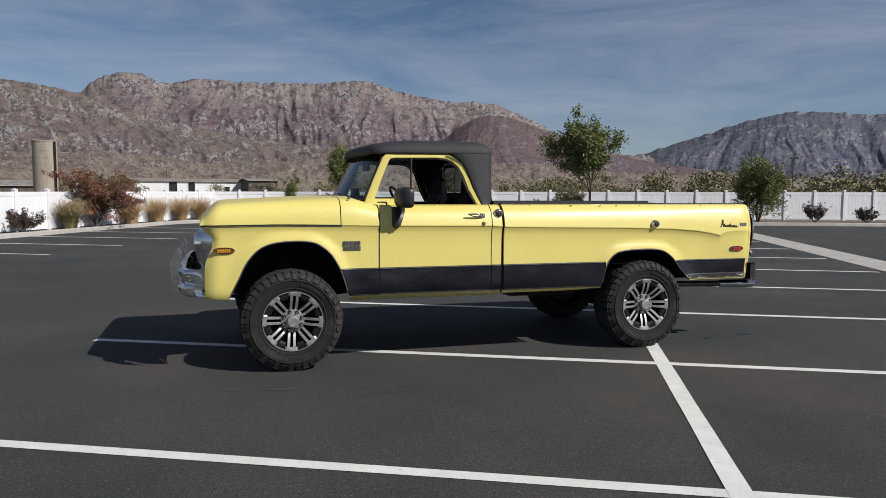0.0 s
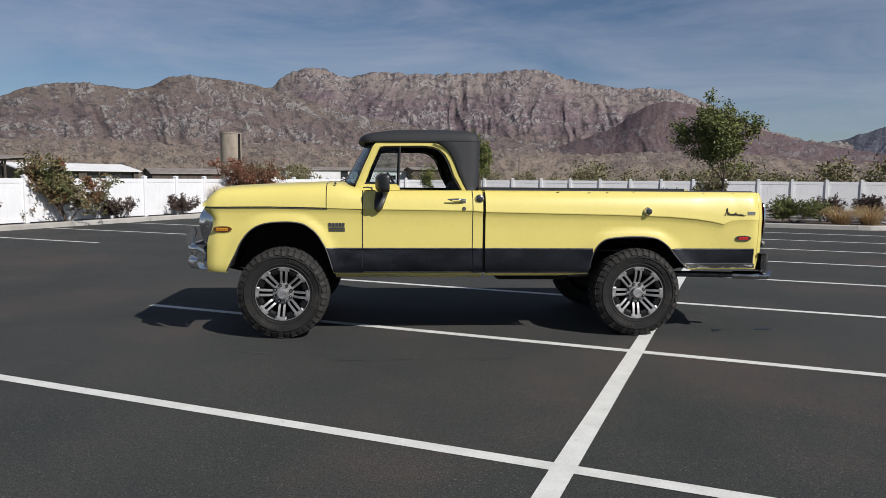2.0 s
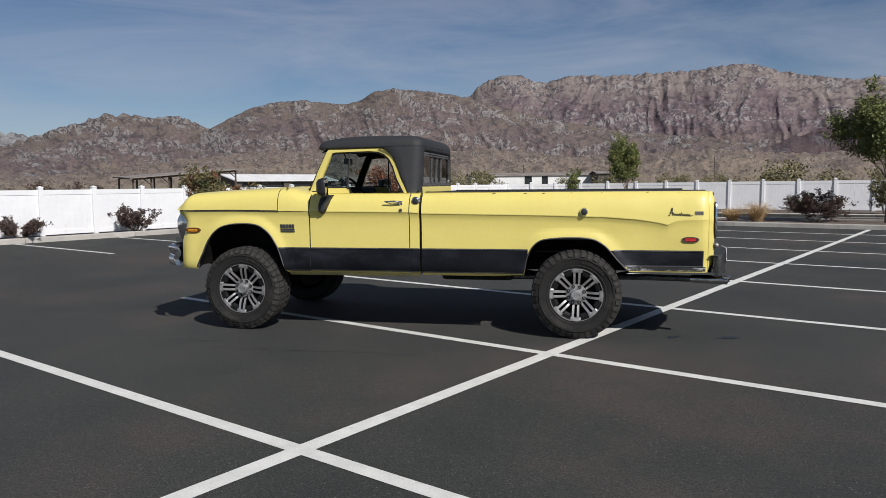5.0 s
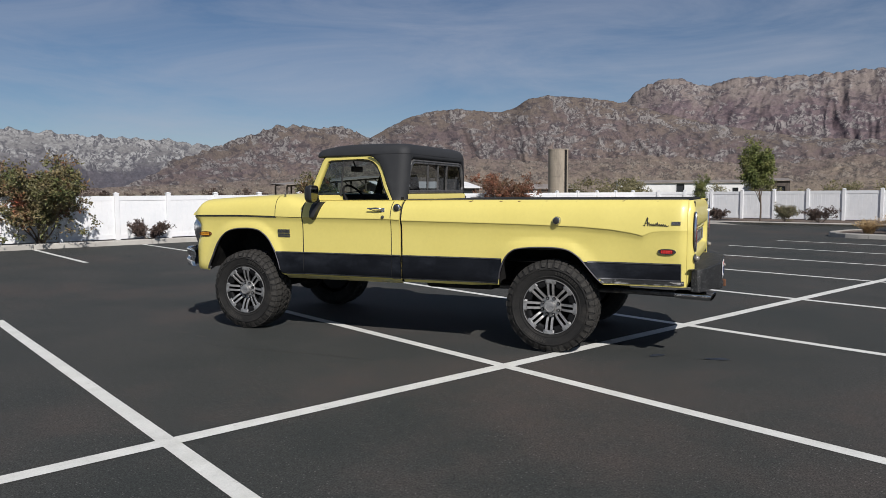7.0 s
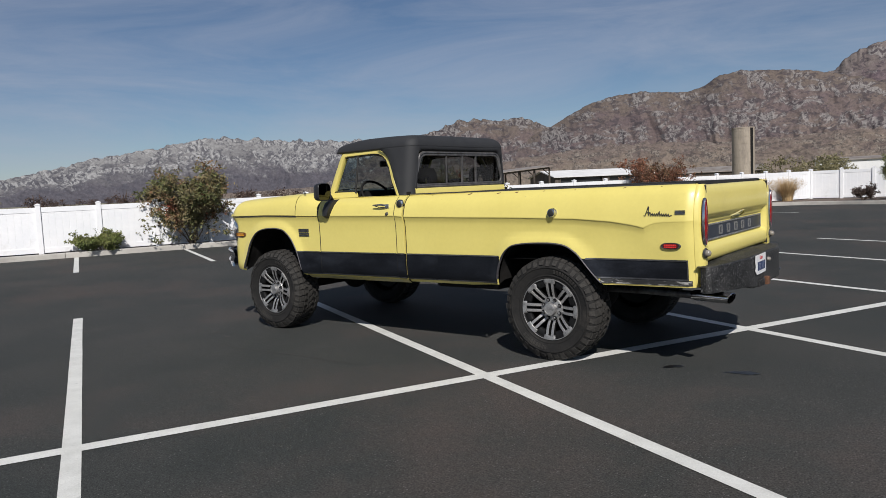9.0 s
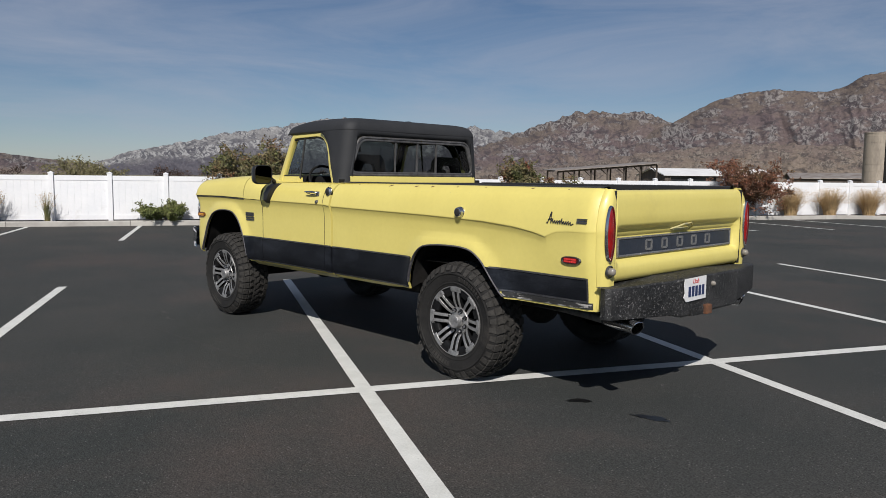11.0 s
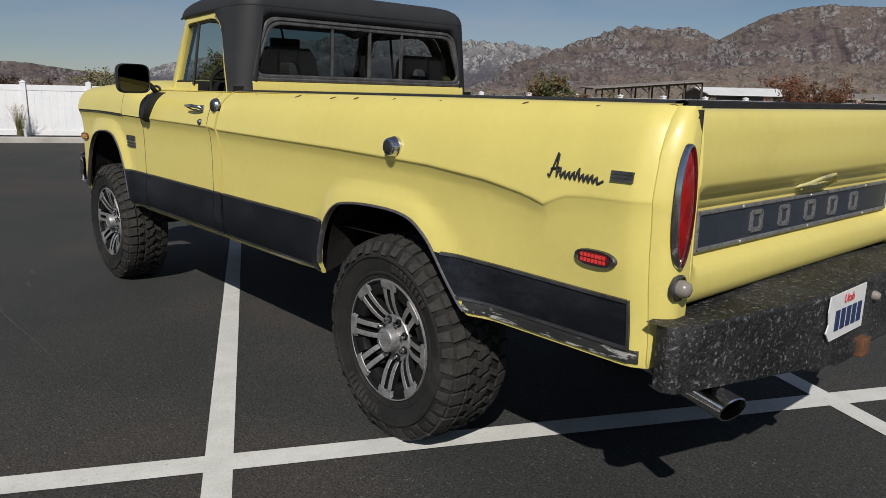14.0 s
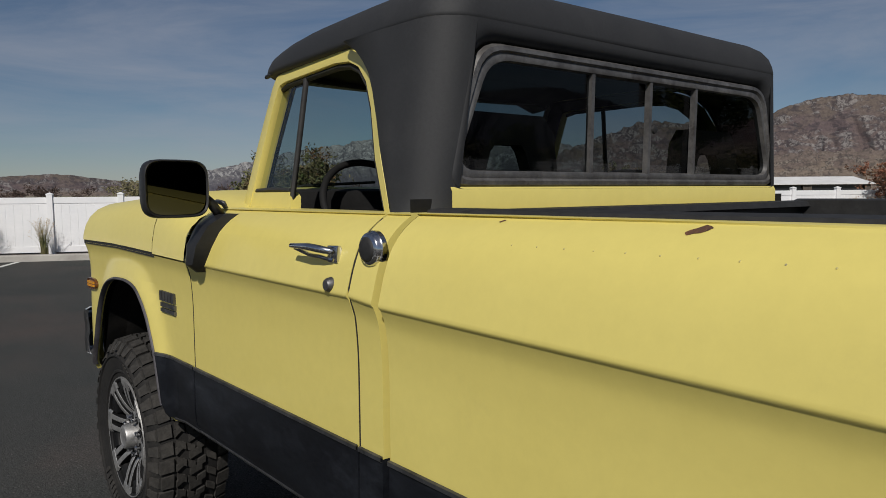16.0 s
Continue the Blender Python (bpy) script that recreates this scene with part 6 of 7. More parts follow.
def tyre_mesh():
    bm = bmesh.new()
    prof = [(0.226, 0.020), (0.234, 0.004), (0.247, -0.003), (0.262, -0.007), (0.265, -0.012), (0.272, -0.013), (0.276, -0.011), (0.300, -0.019), (0.328, -0.024), (0.332, -0.030), (0.339, -0.030), (0.343, -0.022), (0.362, -0.018), (0.384, -0.006), (0.396, 0.012), (0.400, 0.040), (0.402, 0.13), (0.400, 0.22), (0.396, 0.248), (0.384, 0.264), (0.35, 0.28), (0.30, 0.275), (0.25, 0.24)]
    lathe(bm, prof, 72)
    carcass = bm
    bm = bmesh.new()
    n = 40
    def block(t0, t1, y0, y1, r0, r1, skew=0.0, bend=0.0):
        vs = []
        for r in (r0, r1):
            for t, y in ((t0, y0), (t1, y0), (t1 + skew, y1), (t0 + skew, y1)):
                rr = r - (bend if y < 0.012 or y > 0.248 else 0)
                vs.append(bm.verts.new((rr * math.cos(t), y, rr * math.sin(t))))
        a, b = vs[:4], vs[4:]
        bm.faces.new(b)
        for i in range(4):
            bm.faces.new([a[i], a[(i + 1) % 4], b[(i + 1) % 4], b[i]])
    st = 2 * math.pi / n
    for k in range(n):
        t = k * st
        lng = 0.006 if k % 2 else 0.0
        block(t, t + st * 0.76, 0.004 - lng, 0.046, 0.392, TR - 0.002, st * 0.12, 0.009)
        block(t + st * 0.5, t + st * 1.26, 0.214, 0.256 + lng, 0.392, TR - 0.002, st * 0.12, 0.009)
        block(t + st * 0.06, t + st * 0.42, 0.055, 0.085, 0.396, TR, st * 0.35)
        block(t + st * 0.52, t + st * 0.92, 0.060, 0.092, 0.396, TR, -st * 0.25)
        block(t + st * 0.2, t + st * 0.62, 0.100, 0.126, 0.396, TR, -st * 0.2)
        block(t + st * 0.66, t + st * 1.08, 0.106, 0.150, 0.396, TR, st * 0.25)
        block(t + st * 0.1, t + st * 0.5, 0.135, 0.164, 0.396, TR, st * 0.2)
        block(t + st * 0.55, t + st * 0.95, 0.172, 0.205, 0.396, TR, -st * 0.3)
        # shoulder lugs on the sidewall
        w0, w1 = (0.347, 0.389) if k % 2 else (0.358, 0.391)
        vs = []
        for d in (0.0, -0.010):
            for r, e in ((w0, 0.10), (w1, 0.04), (w1, 0.72), (w0, 0.66)):
                y = lerp(r, [(0.325, -0.024), (0.362, -0.020), (0.384, -0.006), (0.396, 0.012)])
                vs.append(bm.verts.new((r * math.cos(t + st * e), y + 0.001 + d, r * math.sin(t + st * e))))
        bm.faces.new(vs[4:])
        for i in range(4):
            bm.faces.new([vs[i], vs[(i + 1) % 4], vs[4 + (i + 1) % 4], vs[4 + i]])
    # raised sidewall bars in two arcs
    for c0, cnt, s in ((0.9, 9, 1), (4.1, 9, 1)):
        for k in range(cnt):
            t = c0 + k * 0.085
            vs = []
            for d in (0.0, -0.006):
                for r, e in ((0.292, 0.0), (0.322, 0.0), (0.322, 0.055), (0.292, 0.055)):
                    y = lerp(r, [(0.285, -0.014), (0.325, -0.024), (0.362, -0.020)])
                    vs.append(bm.verts.new((r * math.cos(t + e), y + d, r * math.sin(t + e))))
            bm.faces.new(vs[4:])
            for i in range(4):
                bm.faces.new([vs[i], vs[(i + 1) % 4], vs[4 + (i + 1) % 4], vs[4 + i]])
    return carcass, bm


def rim_meshes():
    out_ = {}
    bm = bmesh.new()
    lathe(bm, [(0.254, 0.004), (0.256, -0.006), (0.250, -0.010), (0.243, -0.006), (0.238, 0.010), (0.228, 0.03), (0.222, 0.20), (0.0, 0.205)], 64)
    lathe(bm, [(0.16, 0.13), (0.16, 0.115), (0.0, 0.115)], 32)
    lathe(bm, [(0.100, 0.075), (0.098, 0.044), (0.094, 0.039), (0.050, 0.036), (0.0, 0.036)], 48)
    for k in range(8):
        c = 2 * math.pi * k / 8 + 0.2 + math.pi / 8
        rows = []
        for j in range(5):
            t = c - 0.145 + 0.29 * j / 4
            rows.append([(r * math.cos(t), y, r * math.sin(t)) for r, y in ((0.188, 0.035), (0.190, 0.010), (0.196, 0.004), (0.240, -0.001), (0.252, 0.004))])
        vs = sheet(bm, rows)
        bm.faces.new(vs[0])
        bm.faces.new(vs[-1])
    out_["wheel"] = (clean(bm), "black_gloss")
    bm = bmesh.new()
    for c in (0.0,):
        d = Vector((math.cos(c), 0, math.sin(c)))
        q = Vector((-math.sin(c), 0, math.cos(c)))
        for s in (-1, 1):
            rows = []
            for r, off, y, w in ((0.092, 0.0215, 0.040, 0.0105), (0.105, 0.0225, 0.030, 0.0108), (0.125, 0.0230, 0.019, 0.0112), (0.15, 0.0235, 0.009, 0.0115), (0.18, 0.0240, 0.001, 0.0118), (0.205, 0.0245, -0.004, 0.0120), (0.225, 0.0248, -0.007, 0.0122)):
                m_ = d * r + q * off * s
                rows.append([m_ + q * w + Vector((0, y + 0.030, 0)), m_ + q * w + Vector((0, y + 0.0012, 0)), m_ + q * (w - 0.0012) + Vector((0, y, 0)), m_ - q * (w - 0.0012) + Vector((0, y, 0)), m_ - q * w + Vector((0, y + 0.0012, 0)), m_ - q * w + Vector((0, y + 0.030, 0))])
            sheet(bm, rows)
        # machined block that joins the pair to the rim
        rows = []
        for j in range(9):
            t = c - 0.225 + 0.45 * j / 8
            e = 0.006 if j in (0, 8) else 0.0
            rows.append([(r * math.cos(t), y + e, r * math.sin(t)) for r, y in ((0.220, 0.030), (0.220, -0.006), (0.222, -0.008), (0.238, -0.011), (0.252, -0.012), (0.257, -0.004))])
        vs = sheet(bm, rows)
        bm.faces.new(vs[0])
        bm.faces.new(vs[-1])
    out_["spoke"] = (bm, "alloy")
    bm = bmesh.new()
    lathe(bm, [(0.101, 0.046), (0.100, 0.034), (0.096, 0.030), (0.060, 0.027), (0.040, 0.027)], 48)
    lathe(bm, [(0.250, -0.007), (0.253, -0.010), (0.257, -0.010), (0.259, -0.003)], 64)
    out_["rim_edge"] = (bm, "alloy")
    bm = bmesh.new()
    lathe(bm, [(0.052, 0.05), (0.052, -0.012), (0.048, -0.018), (0.036, -0.020), (0.034, -0.018), (0.0, -0.018)], 32)
    out_["hub_cap"] = (clean(bm), "alloy")
    bm = bmesh.new()
    lathe(bm, [(0.0, 0.004), (0.008, 0.004), (0.0095, 0.008), (0.0105, 0.032)], 8)
    for b, _ in out_.values():
        bmesh.ops.scale(b, vec=(0.945, 1, 0.945), verts=b.verts)
    out_["lug_nut"] = (clean(bm), "chrome")
    bm = bmesh.new()
    lathe(bm, [(0.0165, 0.034), (0.0165, 0.022), (0.0, 0.022)], 12)
    out_["lug_recess"] = (clean(bm), "black_gloss")
    return out_


def to_mesh(name, bm, mat, angle=40, flank=None):
    me = bpy.data.meshes.new(name)
    bmesh.ops.recalc_face_normals(bm, faces=bm.faces)
    if flank:
        for f in bm.faces:
            f.material_index = 1 if abs(f.normal.y) < 0.5 else 0
    bm.to_mesh(me)
    bm.free()
    me.materials.append(mat)
    if flank:
        me.materials.append(flank)
    me.shade_smooth()
    me.set_sharp_from_angle(angle=radians(angle))
    return me


tyre_me, tread_me = (to_mesh(nm, b, M[nm], 28) for nm, b in zip(("tyre", "tread"), tyre_mesh()))
rim_me = {k: to_mesh(k, b, M[m_], 24 if k == "spoke" else 40, M["black_gloss"] if k == "spoke" else None) for k, (b, m_) in rim_meshes().items()}
for x, y, far, spin, z in ((0.0, -0.003, False, 0.23, 0.411), (-3.272, -0.028, False, 0.27, 0.411), (0.0, 2 * YC + 0.025, True, 0.8, 0.411), (-3.272, 2 * YC + 0.07, True, 1.3, 0.411)):
    base = Matrix.Translation((x, y, z)) @ Matrix.Rotation(math.pi if far else 0.0, 4, "Z") @ Matrix.Rotation(spin, 4, "Y")
    wheel = part("wheel", rim_me["wheel"], None, truck, "black and machined alloy wheel with a knobbly tyre")
    wheel.matrix_basis = base
    kids = [("tyre", tyre_me, Matrix(), "dusty black all terrain tyre"), ("tread", tread_me, Matrix(), "knobbly tread blocks"), ("rim_edge", rim_me["rim_edge"], Matrix(), "bright machined rim edge"), ("hub_cap", rim_me["hub_cap"], Matrix(), "round alloy hub cap")]
    for k in range(8):
        kids.append(("spoke", rim_me["spoke"], Matrix.Rotation(-(2 * math.pi * k / 8 + 0.2), 4, "Y"), "twin bar machined alloy spoke"))
        t = 2 * math.pi * k / 8 + 0.2 + math.pi / 8
        kids.append(("lug_nut", rim_me["lug_nut"], Matrix.Translation((0.076 * math.cos(t), 0, 0.076 * math.sin(t))), ""))
        kids.append(("lug_recess", rim_me["lug_recess"], Matrix.Translation((0.076 * math.cos(t), 0.0028, 0.076 * math.sin(t))), ""))
    for nm, me, m_, lab in kids:
        ob = part(nm, me, None, None, lab, kind="stuff" if nm == "tread" else "")
        ob.parent = wheel
        ob.matrix_basis = m_

# the cab is a little wider than the bed's tail, and the tail's corners are drawn in
for ob in truck.children_recursive:
    if ob.name.startswith("wheel") and not ob.name.startswith("wheel_housing") or ob.parent.name.startswith("wheel") and not ob.parent.name.startswith("wheel_housing"):
        continue
    bumper_part = ob is bumper or ob.parent is bumper or ob.parent.parent is bumper
    for v in ob.data.vertices:
        v.co.y += 0.05 * max(0.0, min(1.0, (1.2 - v.co.x) / 2.64)) * max(0.0, min(1.1, v.co.y / 1.88))
        if not bumper_part:
            v.co.x -= 0.03 * max(0.0, min(1.0, (v.co.x - 1.08) / 0.08))

# plants ------------------------------------------------------------------------------
def leaf(bm, p, size, rnd, droop=0.0, slim=0.5):
    d = Vector((rnd.gauss(0, 1), rnd.gauss(0, 1), rnd.gauss(0, 0.8) - droop)).normalized()
    s = d.orthogonal().normalized()
    s.rotate(Matrix.Rotation(rnd.uniform(0, 6.28), 3, d))
    L, W = size * rnd.uniform(0.7, 1.3), size * slim * rnd.uniform(0.7, 1.2)
    n = d.cross(s) * W * 0.25
    a, b, c, e = p, p + d * L * 0.5 + s * W * 0.5 + n, p + d * L, p + d * L * 0.5 - s * W * 0.5 + n
    bm.faces.new([bm.verts.new(q) for q in (a, b, c, e)])


def branches(rnd, base, height, spread, stems, crown_from, levels=2, lean=0.25, trunk=0.05, upright=0.8):
    """Limbs as lists of points with radii, and the twig ends where leaves go."""
    limbs, twigs = [], []

    def grow(p, d, L, r, lev):
        pts, rs = [p.copy()], [r]
        n = 5
        for k in range(n):
            d = (d + Vector((rnd.gauss(0, 0.16), rnd.gauss(0, 0.16), 0.05 * upright))).normalized()
            p = p + d * L / n
            pts.append(p.copy())
            rs.append(r * (1 - 0.8 * (k + 1) / n))
            if lev > 0 and k >= 1:
                for _ in range(2 if k < n - 1 else 3):
                    side = Vector((rnd.gauss(0, 1), rnd.gauss(0, 1), rnd.gauss(0.25, 0.5))).normalized()
                    grow(p, (d * 0.55 + side * 0.75 * spread).normalized(), L * rnd.uniform(0.38, 0.62), rs[-1] * 0.6, lev - 1)
            if lev == 0:
                twigs.append(p.copy())
        limbs.append((pts, rs))

    for s in range(stems):
        a = rnd.uniform(0, 6.28)
        d = Vector((math.cos(a) * lean, math.sin(a) * lean, 1)).normalized()
        grow(Vector(base) + Vector((math.cos(a), math.sin(a), 0)) * 0.05 * (stems > 1), d, height * rnd.uniform(0.62, 0.78), trunk, levels)
    return limbs, twigs


def plant(name, at, height, width, mat, label, category, seed, stems=5, leaves=2600, size=0.055, trunk=0.022, lean=0.5, clear=0.0, group="", levels=2, spread=1.0, slim=0.5, skirt=0):
    rnd = random.Random(seed)
    root = thing(name, at, label, category, group)
    base = Vector(at)
    limbs, twigs = [], []
    if clear:
        limbs.append(([base, base + Vector((0.01, 0.0, clear * 0.5)), base + Vector((0.0, 0.015, clear))], [trunk * 1.15, trunk, trunk * 0.9]))
    l2, twigs = branches(rnd, base + Vector((0, 0, clear)), height - clear, spread, stems, 0.2, levels, lean, trunk * (0.55 if clear else 1.0))
    # keep the crown within the plant's own width and height
    hx = max(1e-3, max(((p.x - base.x) ** 2 + (p.y - base.y) ** 2) ** 0.5 for p in twigs))
    hz = max(p.z for p in twigs) - base.z
    sx, sz = width / 2 / hx * 1.08, (height - clear) / max(0.01, hz - clear)
    fit_ = lambda p: Vector((base.x + (p.x - base.x) * sx, base.y + (p.y - base.y) * sx, base.z + clear + (p.z - base.z - clear) * sz if p.z - base.z > clear else p.z))
    limbs += [([fit_(p) for p in pts], rs) for pts, rs in l2]
    twigs = [fit_(p) for p in twigs]
    bm = bmesh.new()
    for pts, rs in limbs:
        tube(bm, pts, [max(r, 0.0025) for r in rs], 5 if rs[0] < 0.02 else 8, False)
    part("trunk", bm, M["bark"], root, "brown branching stems", smooth=True)
    bm = bmesh.new()
    tufts = rnd.sample(twigs, max(12, int(len(twigs) * 0.42)))
    for _ in range(skirt):
        a, r = rnd.uniform(0, 6.283), width * 0.46 * rnd.random() ** 0.5
        h = rnd.uniform(0.08, 0.62) * height
        k = 1.0 - 0.45 * h / height
        tufts.append(base + Vector((math.cos(a) * r * k, math.sin(a) * r * k, h)))
    for _ in range(leaves):
        p = rnd.choice(tufts) + Vector((rnd.gauss(0, 0.042), rnd.gauss(0, 0.042), rnd.gauss(0, 0.036))) * (height / 2.2)
        if p.z > base.z + 0.05:
            leaf(bm, p, size, rnd, 0.2, slim)
    part("crown", bm, mat, root, kind="stuff")
    return root


def tuft(name, at, height, width, mat, label, seed, blades=420, plume=True, stiff=0.5, category="grass", broad=0.006):
    rnd = random.Random(seed)
    root = thing(name, at, label, category, "planting")
    bm = bmesh.new()
    bp = bmesh.new()
    for _ in range(blades):
        a = rnd.uniform(0, 6.283)
        r = rnd.random() ** 0.7 * width * 0.16
        p = Vector(at) + Vector((math.cos(a) * r, math.sin(a) * r, 0))
        b = a + rnd.gauss(0, 0.5)
        reach = width * 0.5 * rnd.uniform(0.15, 1.0)
        h = height * rnd.uniform(0.55, 1.0)
        w = broad * rnd.uniform(0.7, 1.4)
        s = Vector((-math.sin(b), math.cos(b), 0)) * w
        o = Vector((math.cos(b), math.sin(b), 0))
        pts = []
        for k in range(5):
            t = k / 4
            pts.append(p + o * reach * t ** (1 + stiff * 2) + Vector((0, 0, h * (t - (1 - stiff) * 0.35 * t * t * (reach / width * 2)))))
        for k in range(4):
            w0, w1 = 1 - k / 4.4, 1 - (k + 1) / 4.4
            bm.faces.new([bm.verts.new(q) for q in (pts[k] - s * w0, pts[k] + s * w0, pts[k + 1] + s * w1, pts[k + 1] - s * w1)])
        if plume and rnd.random() < 0.45:
            e, d = pts[-1], (pts[-1] - pts[-2]).normalized()
            for j in range(7):
                leaf(bp, e - d * 0.16 * height * j / 6 * rnd.uniform(0.5, 1), 0.035, rnd, -0.4, 0.28)
    part("foliage", bm, mat, root, kind="stuff")
    if plume:
        part("plume", bp, M["straw"], root, "feathery straw seed heads", kind="stuff")
    else:
        bp.free()
    return root


G = 0.10
PB = 17.33
plant("ornamental_tree", lot(0.25, PB, G), 2.45, 3.5, M["leaf_mix"], "leafy green shrub tree with a few brown leaves", "tree", 77, stems=9, leaves=14500, size=0.100, lean=0.6, skirt=190)
plant("ornamental_tree", lot(9.25, PB, G), 2.0, 2.8, M["leaf_mix"], "green shrub tree with reddish upper leaves", "tree", 12, stems=6, leaves=11500, size=0.092, lean=0.5, skirt=110)
plant("ornamental_tree", lot(17.5, PB, G), 2.2, 3.6, M["leaf_red"], "shrub tree in red and brown autumn leaf", "tree", 13, stems=7, leaves=11400, size=0.094, lean=0.6, skirt=130)
for a, h, w, sd in ((3.06, 0.62, 1.35, 21), (6.25, 0.82, 1.5, 22), (11.15, 0.72, 1.45, 23), (13.95, 0.78, 1.55, 24)):
    plant("barberry_bush", lot(a, PB - 0.05, G), h, w, M["leaf_dark"], "spiky dark purple shrub against the white fence", "shrub", sd, stems=16, leaves=3000, size=0.075, lean=1.0, trunk=0.010, levels=1, spread=0.6, slim=0.4)
plant("low_juniper", lot(-2.1, PB - 0.1, G), 0.62, 1.65, M["leaf_green"], "low spreading green shrub behind the kerb", "shrub", 25, stems=9, leaves=6840, size=0.069, lean=1.5, trunk=0.014, spread=1.1)
for a, h, w, sd in ((-5.1, 0.85, 0.5, 31), (-6.45, 0.95, 0.7, 32), (-6.95, 1.15, 0.9, 33), (-7.7, 1.1, 0.9, 34), (-9.2, 0.9, 0.7, 35)):
    tuft("feather_grass", lot(a, PB, G), h, w, M["grass_green"], "wispy pale grass clump by the fence", sd, 120 if w < 0.6 else 420, True, 0.8)
for a, sd in ((19.75, 36), (21.6, 37), (23.55, 38), (25.3, 39), (16.1, 40)):
    tuft("feather_grass", lot(a, PB, G), 1.15, 1.3, M["grass_green"] if a < 17 else M["straw"], "tall golden ornamental grass clump", sd, 1300, True, 0.4)
# back planting
plant("dwarf_pine", lot(BACK(13.0) + 1.0, 13.0, G), 2.05, 1.15, M["leaf_green"], "small dark green dwarf pine", "tree", 41, stems=1, leaves=3420, size=0.088, clear=0.12, trunk=0.03, lean=0.05, slim=0.25)
for b, h, w, sd, mt in ((14.1, 0.75, 1.3, 42, "leaf_dark"), (12.4, 0.7, 1.2, 43, "leaf_dark"), (9.5, 0.85, 1.4, 44, "leaf_olive"), (8.2, 0.75, 1.5, 45, "leaf_dark"), (3.6, 0.7, 1.3, 46, "leaf_olive")):
    plant("planting_shrub", lot(BACK(b) + 0.9, b, G), h, w, M[mt], "low twiggy brown green shrub by the back kerb", "shrub", sd, stems=8, leaves=2850, size=0.062, lean=1.0, trunk=0.012, group="back shrubs")
plant("young_tree", lot(BACK(10.6) + 1.1, 10.6, G), 3.55, 1.95, M["leaf_green"], "young round headed green tree with a thin trunk", "tree", 47, stems=7, leaves=14000, size=0.106, clear=0.8, trunk=0.035, lean=0.45)
plant("planting_shrub", lot(BACK(0.6) + 1.2, 0.6, G), 1.75, 1.9, M["leaf_olive"], "olive green rounded shrub before the back fence", "shrub", 48, stems=7, leaves=5700, size=0.088, lean=0.6, group="back shrubs")
plant("large_bush", lot(BACK(-8.1) + 1.2, -8.1, G), 3.15, 2.9, M["leaf_green"], "large dense dark green bush", "bush", 49, stems=14, leaves=24000, size=0.100, lean=0.3, skirt=260)
for b, h, w, sd in ((-10.6, 0.95, 1.2, 51), (-12.9, 0.7, 1.1, 52), (-14.3, 0.8, 1.2, 53), (-5.6, 0.8, 1.2, 54)):
    plant("barberry_bush", lot(BACK(b) + 1.0, b, G), h, w, M["leaf_dark"], "spiky dark shrub by the back fence", "shrub", sd, stems=14, leaves=2200, size=0.085, lean=1.0, trunk=0.010, levels=1, spread=0.6, slim=0.4)
# island planting
plant("honey_locust", lot(20.7, -0.2, G), 4.4, 3.5, M["leaf_green"], "young green tree with an open feathery crown", "tree", 61, stems=6, leaves=15000, size=0.115, clear=1.35, trunk=0.05, lean=0.4)
plant("island_shrub", lot(20.3, -2.45, G), 0.95, 2.4, M["leaf_green"], "low dense green shrub on the island", "shrub", 62, stems=10, leaves=8550, size=0.069, lean=1.2, trunk=0.012)
plant("island_shrub", lot(20.3, 1.75, G), 1.1, 2.4, M["leaf_dark"], "dark spreading shrub on the island", "shrub", 63, stems=9, leaves=6840, size=0.069, lean=1.1, trunk=0.012)
for b, h, w, sd, a in ((3.35, 0.75, 1.1, 64, 19.9), (4.15, 0.5, 0.8, 65, 19.9), (-3.75, 0.66, 1.5, 66, 19.8), (-4.6, 0.74, 1.5, 67, 20.0)):
    tuft("feather_grass", lot(a, b, G), h, w, M["straw"], "short golden grass clump on the island", sd, 620, True, 0.15)
for b, sd in ((-3.5, 68), (-4.9, 69)):
    plant("barberry_bush", lot(21.2, b, G), 0.95, 1.2, M["leaf_dark"], "spiky dark shrub on the island", "shrub", sd, stems=14, leaves=2200, size=0.08, lean=1.0, trunk=0.010, levels=1, spread=0.6, slim=0.4)


# beyond the fence ---------------------------------------------------------------------
def polar(az, r, z=0.0):
    return Vector((r * math.sin(radians(az)), r * math.cos(radians(az)), z))


silo = thing("grain_silo", polar(-14.05, 103), "tall weathered concrete silo behind the fence", "silo")
c = polar(-14.05, 103)
bm = bmesh.new()
lathe(bm, [(1.46, 0.0), (1.46, 7.45), (1.50, 7.46), (1.50, 7.62), (1.42, 7.63), (1.40, 7.3), (0.0, 7.3)], 40, "z", c)
part("drum", clean(bm), M["silo"], silo, smooth=True, angle=40)
bm = bmesh.new()
d = polar(-14.05 + 133, 1.0)
s = polar(-14.05 + 43, 1.0)
for t in (0.98,):
    q = c + d * 1.50
    vs = []
    for e, h in ((-0.22, 0), (0.22, 0), (0.22, 7.5), (-0.22, 7.5)):
        vs.append(q + s * e + Vector((0, 0, h)))
    f = [bm.verts.new(v) for v in vs] + [bm.verts.new(v - d * 0.25) for v in vs]
    for idx in ((0, 1, 2, 3), (4, 5, 6, 7), (0, 1, 5, 4), (2, 3, 7, 6), (1, 2, 6, 5), (3, 0, 4, 7)):
        bm.faces.new([f[i] for i in idx])
# coloured black to give a slot's shade on this sunlit side
part("chute", bm, M["under"], silo, "dark vertical unloading chute")
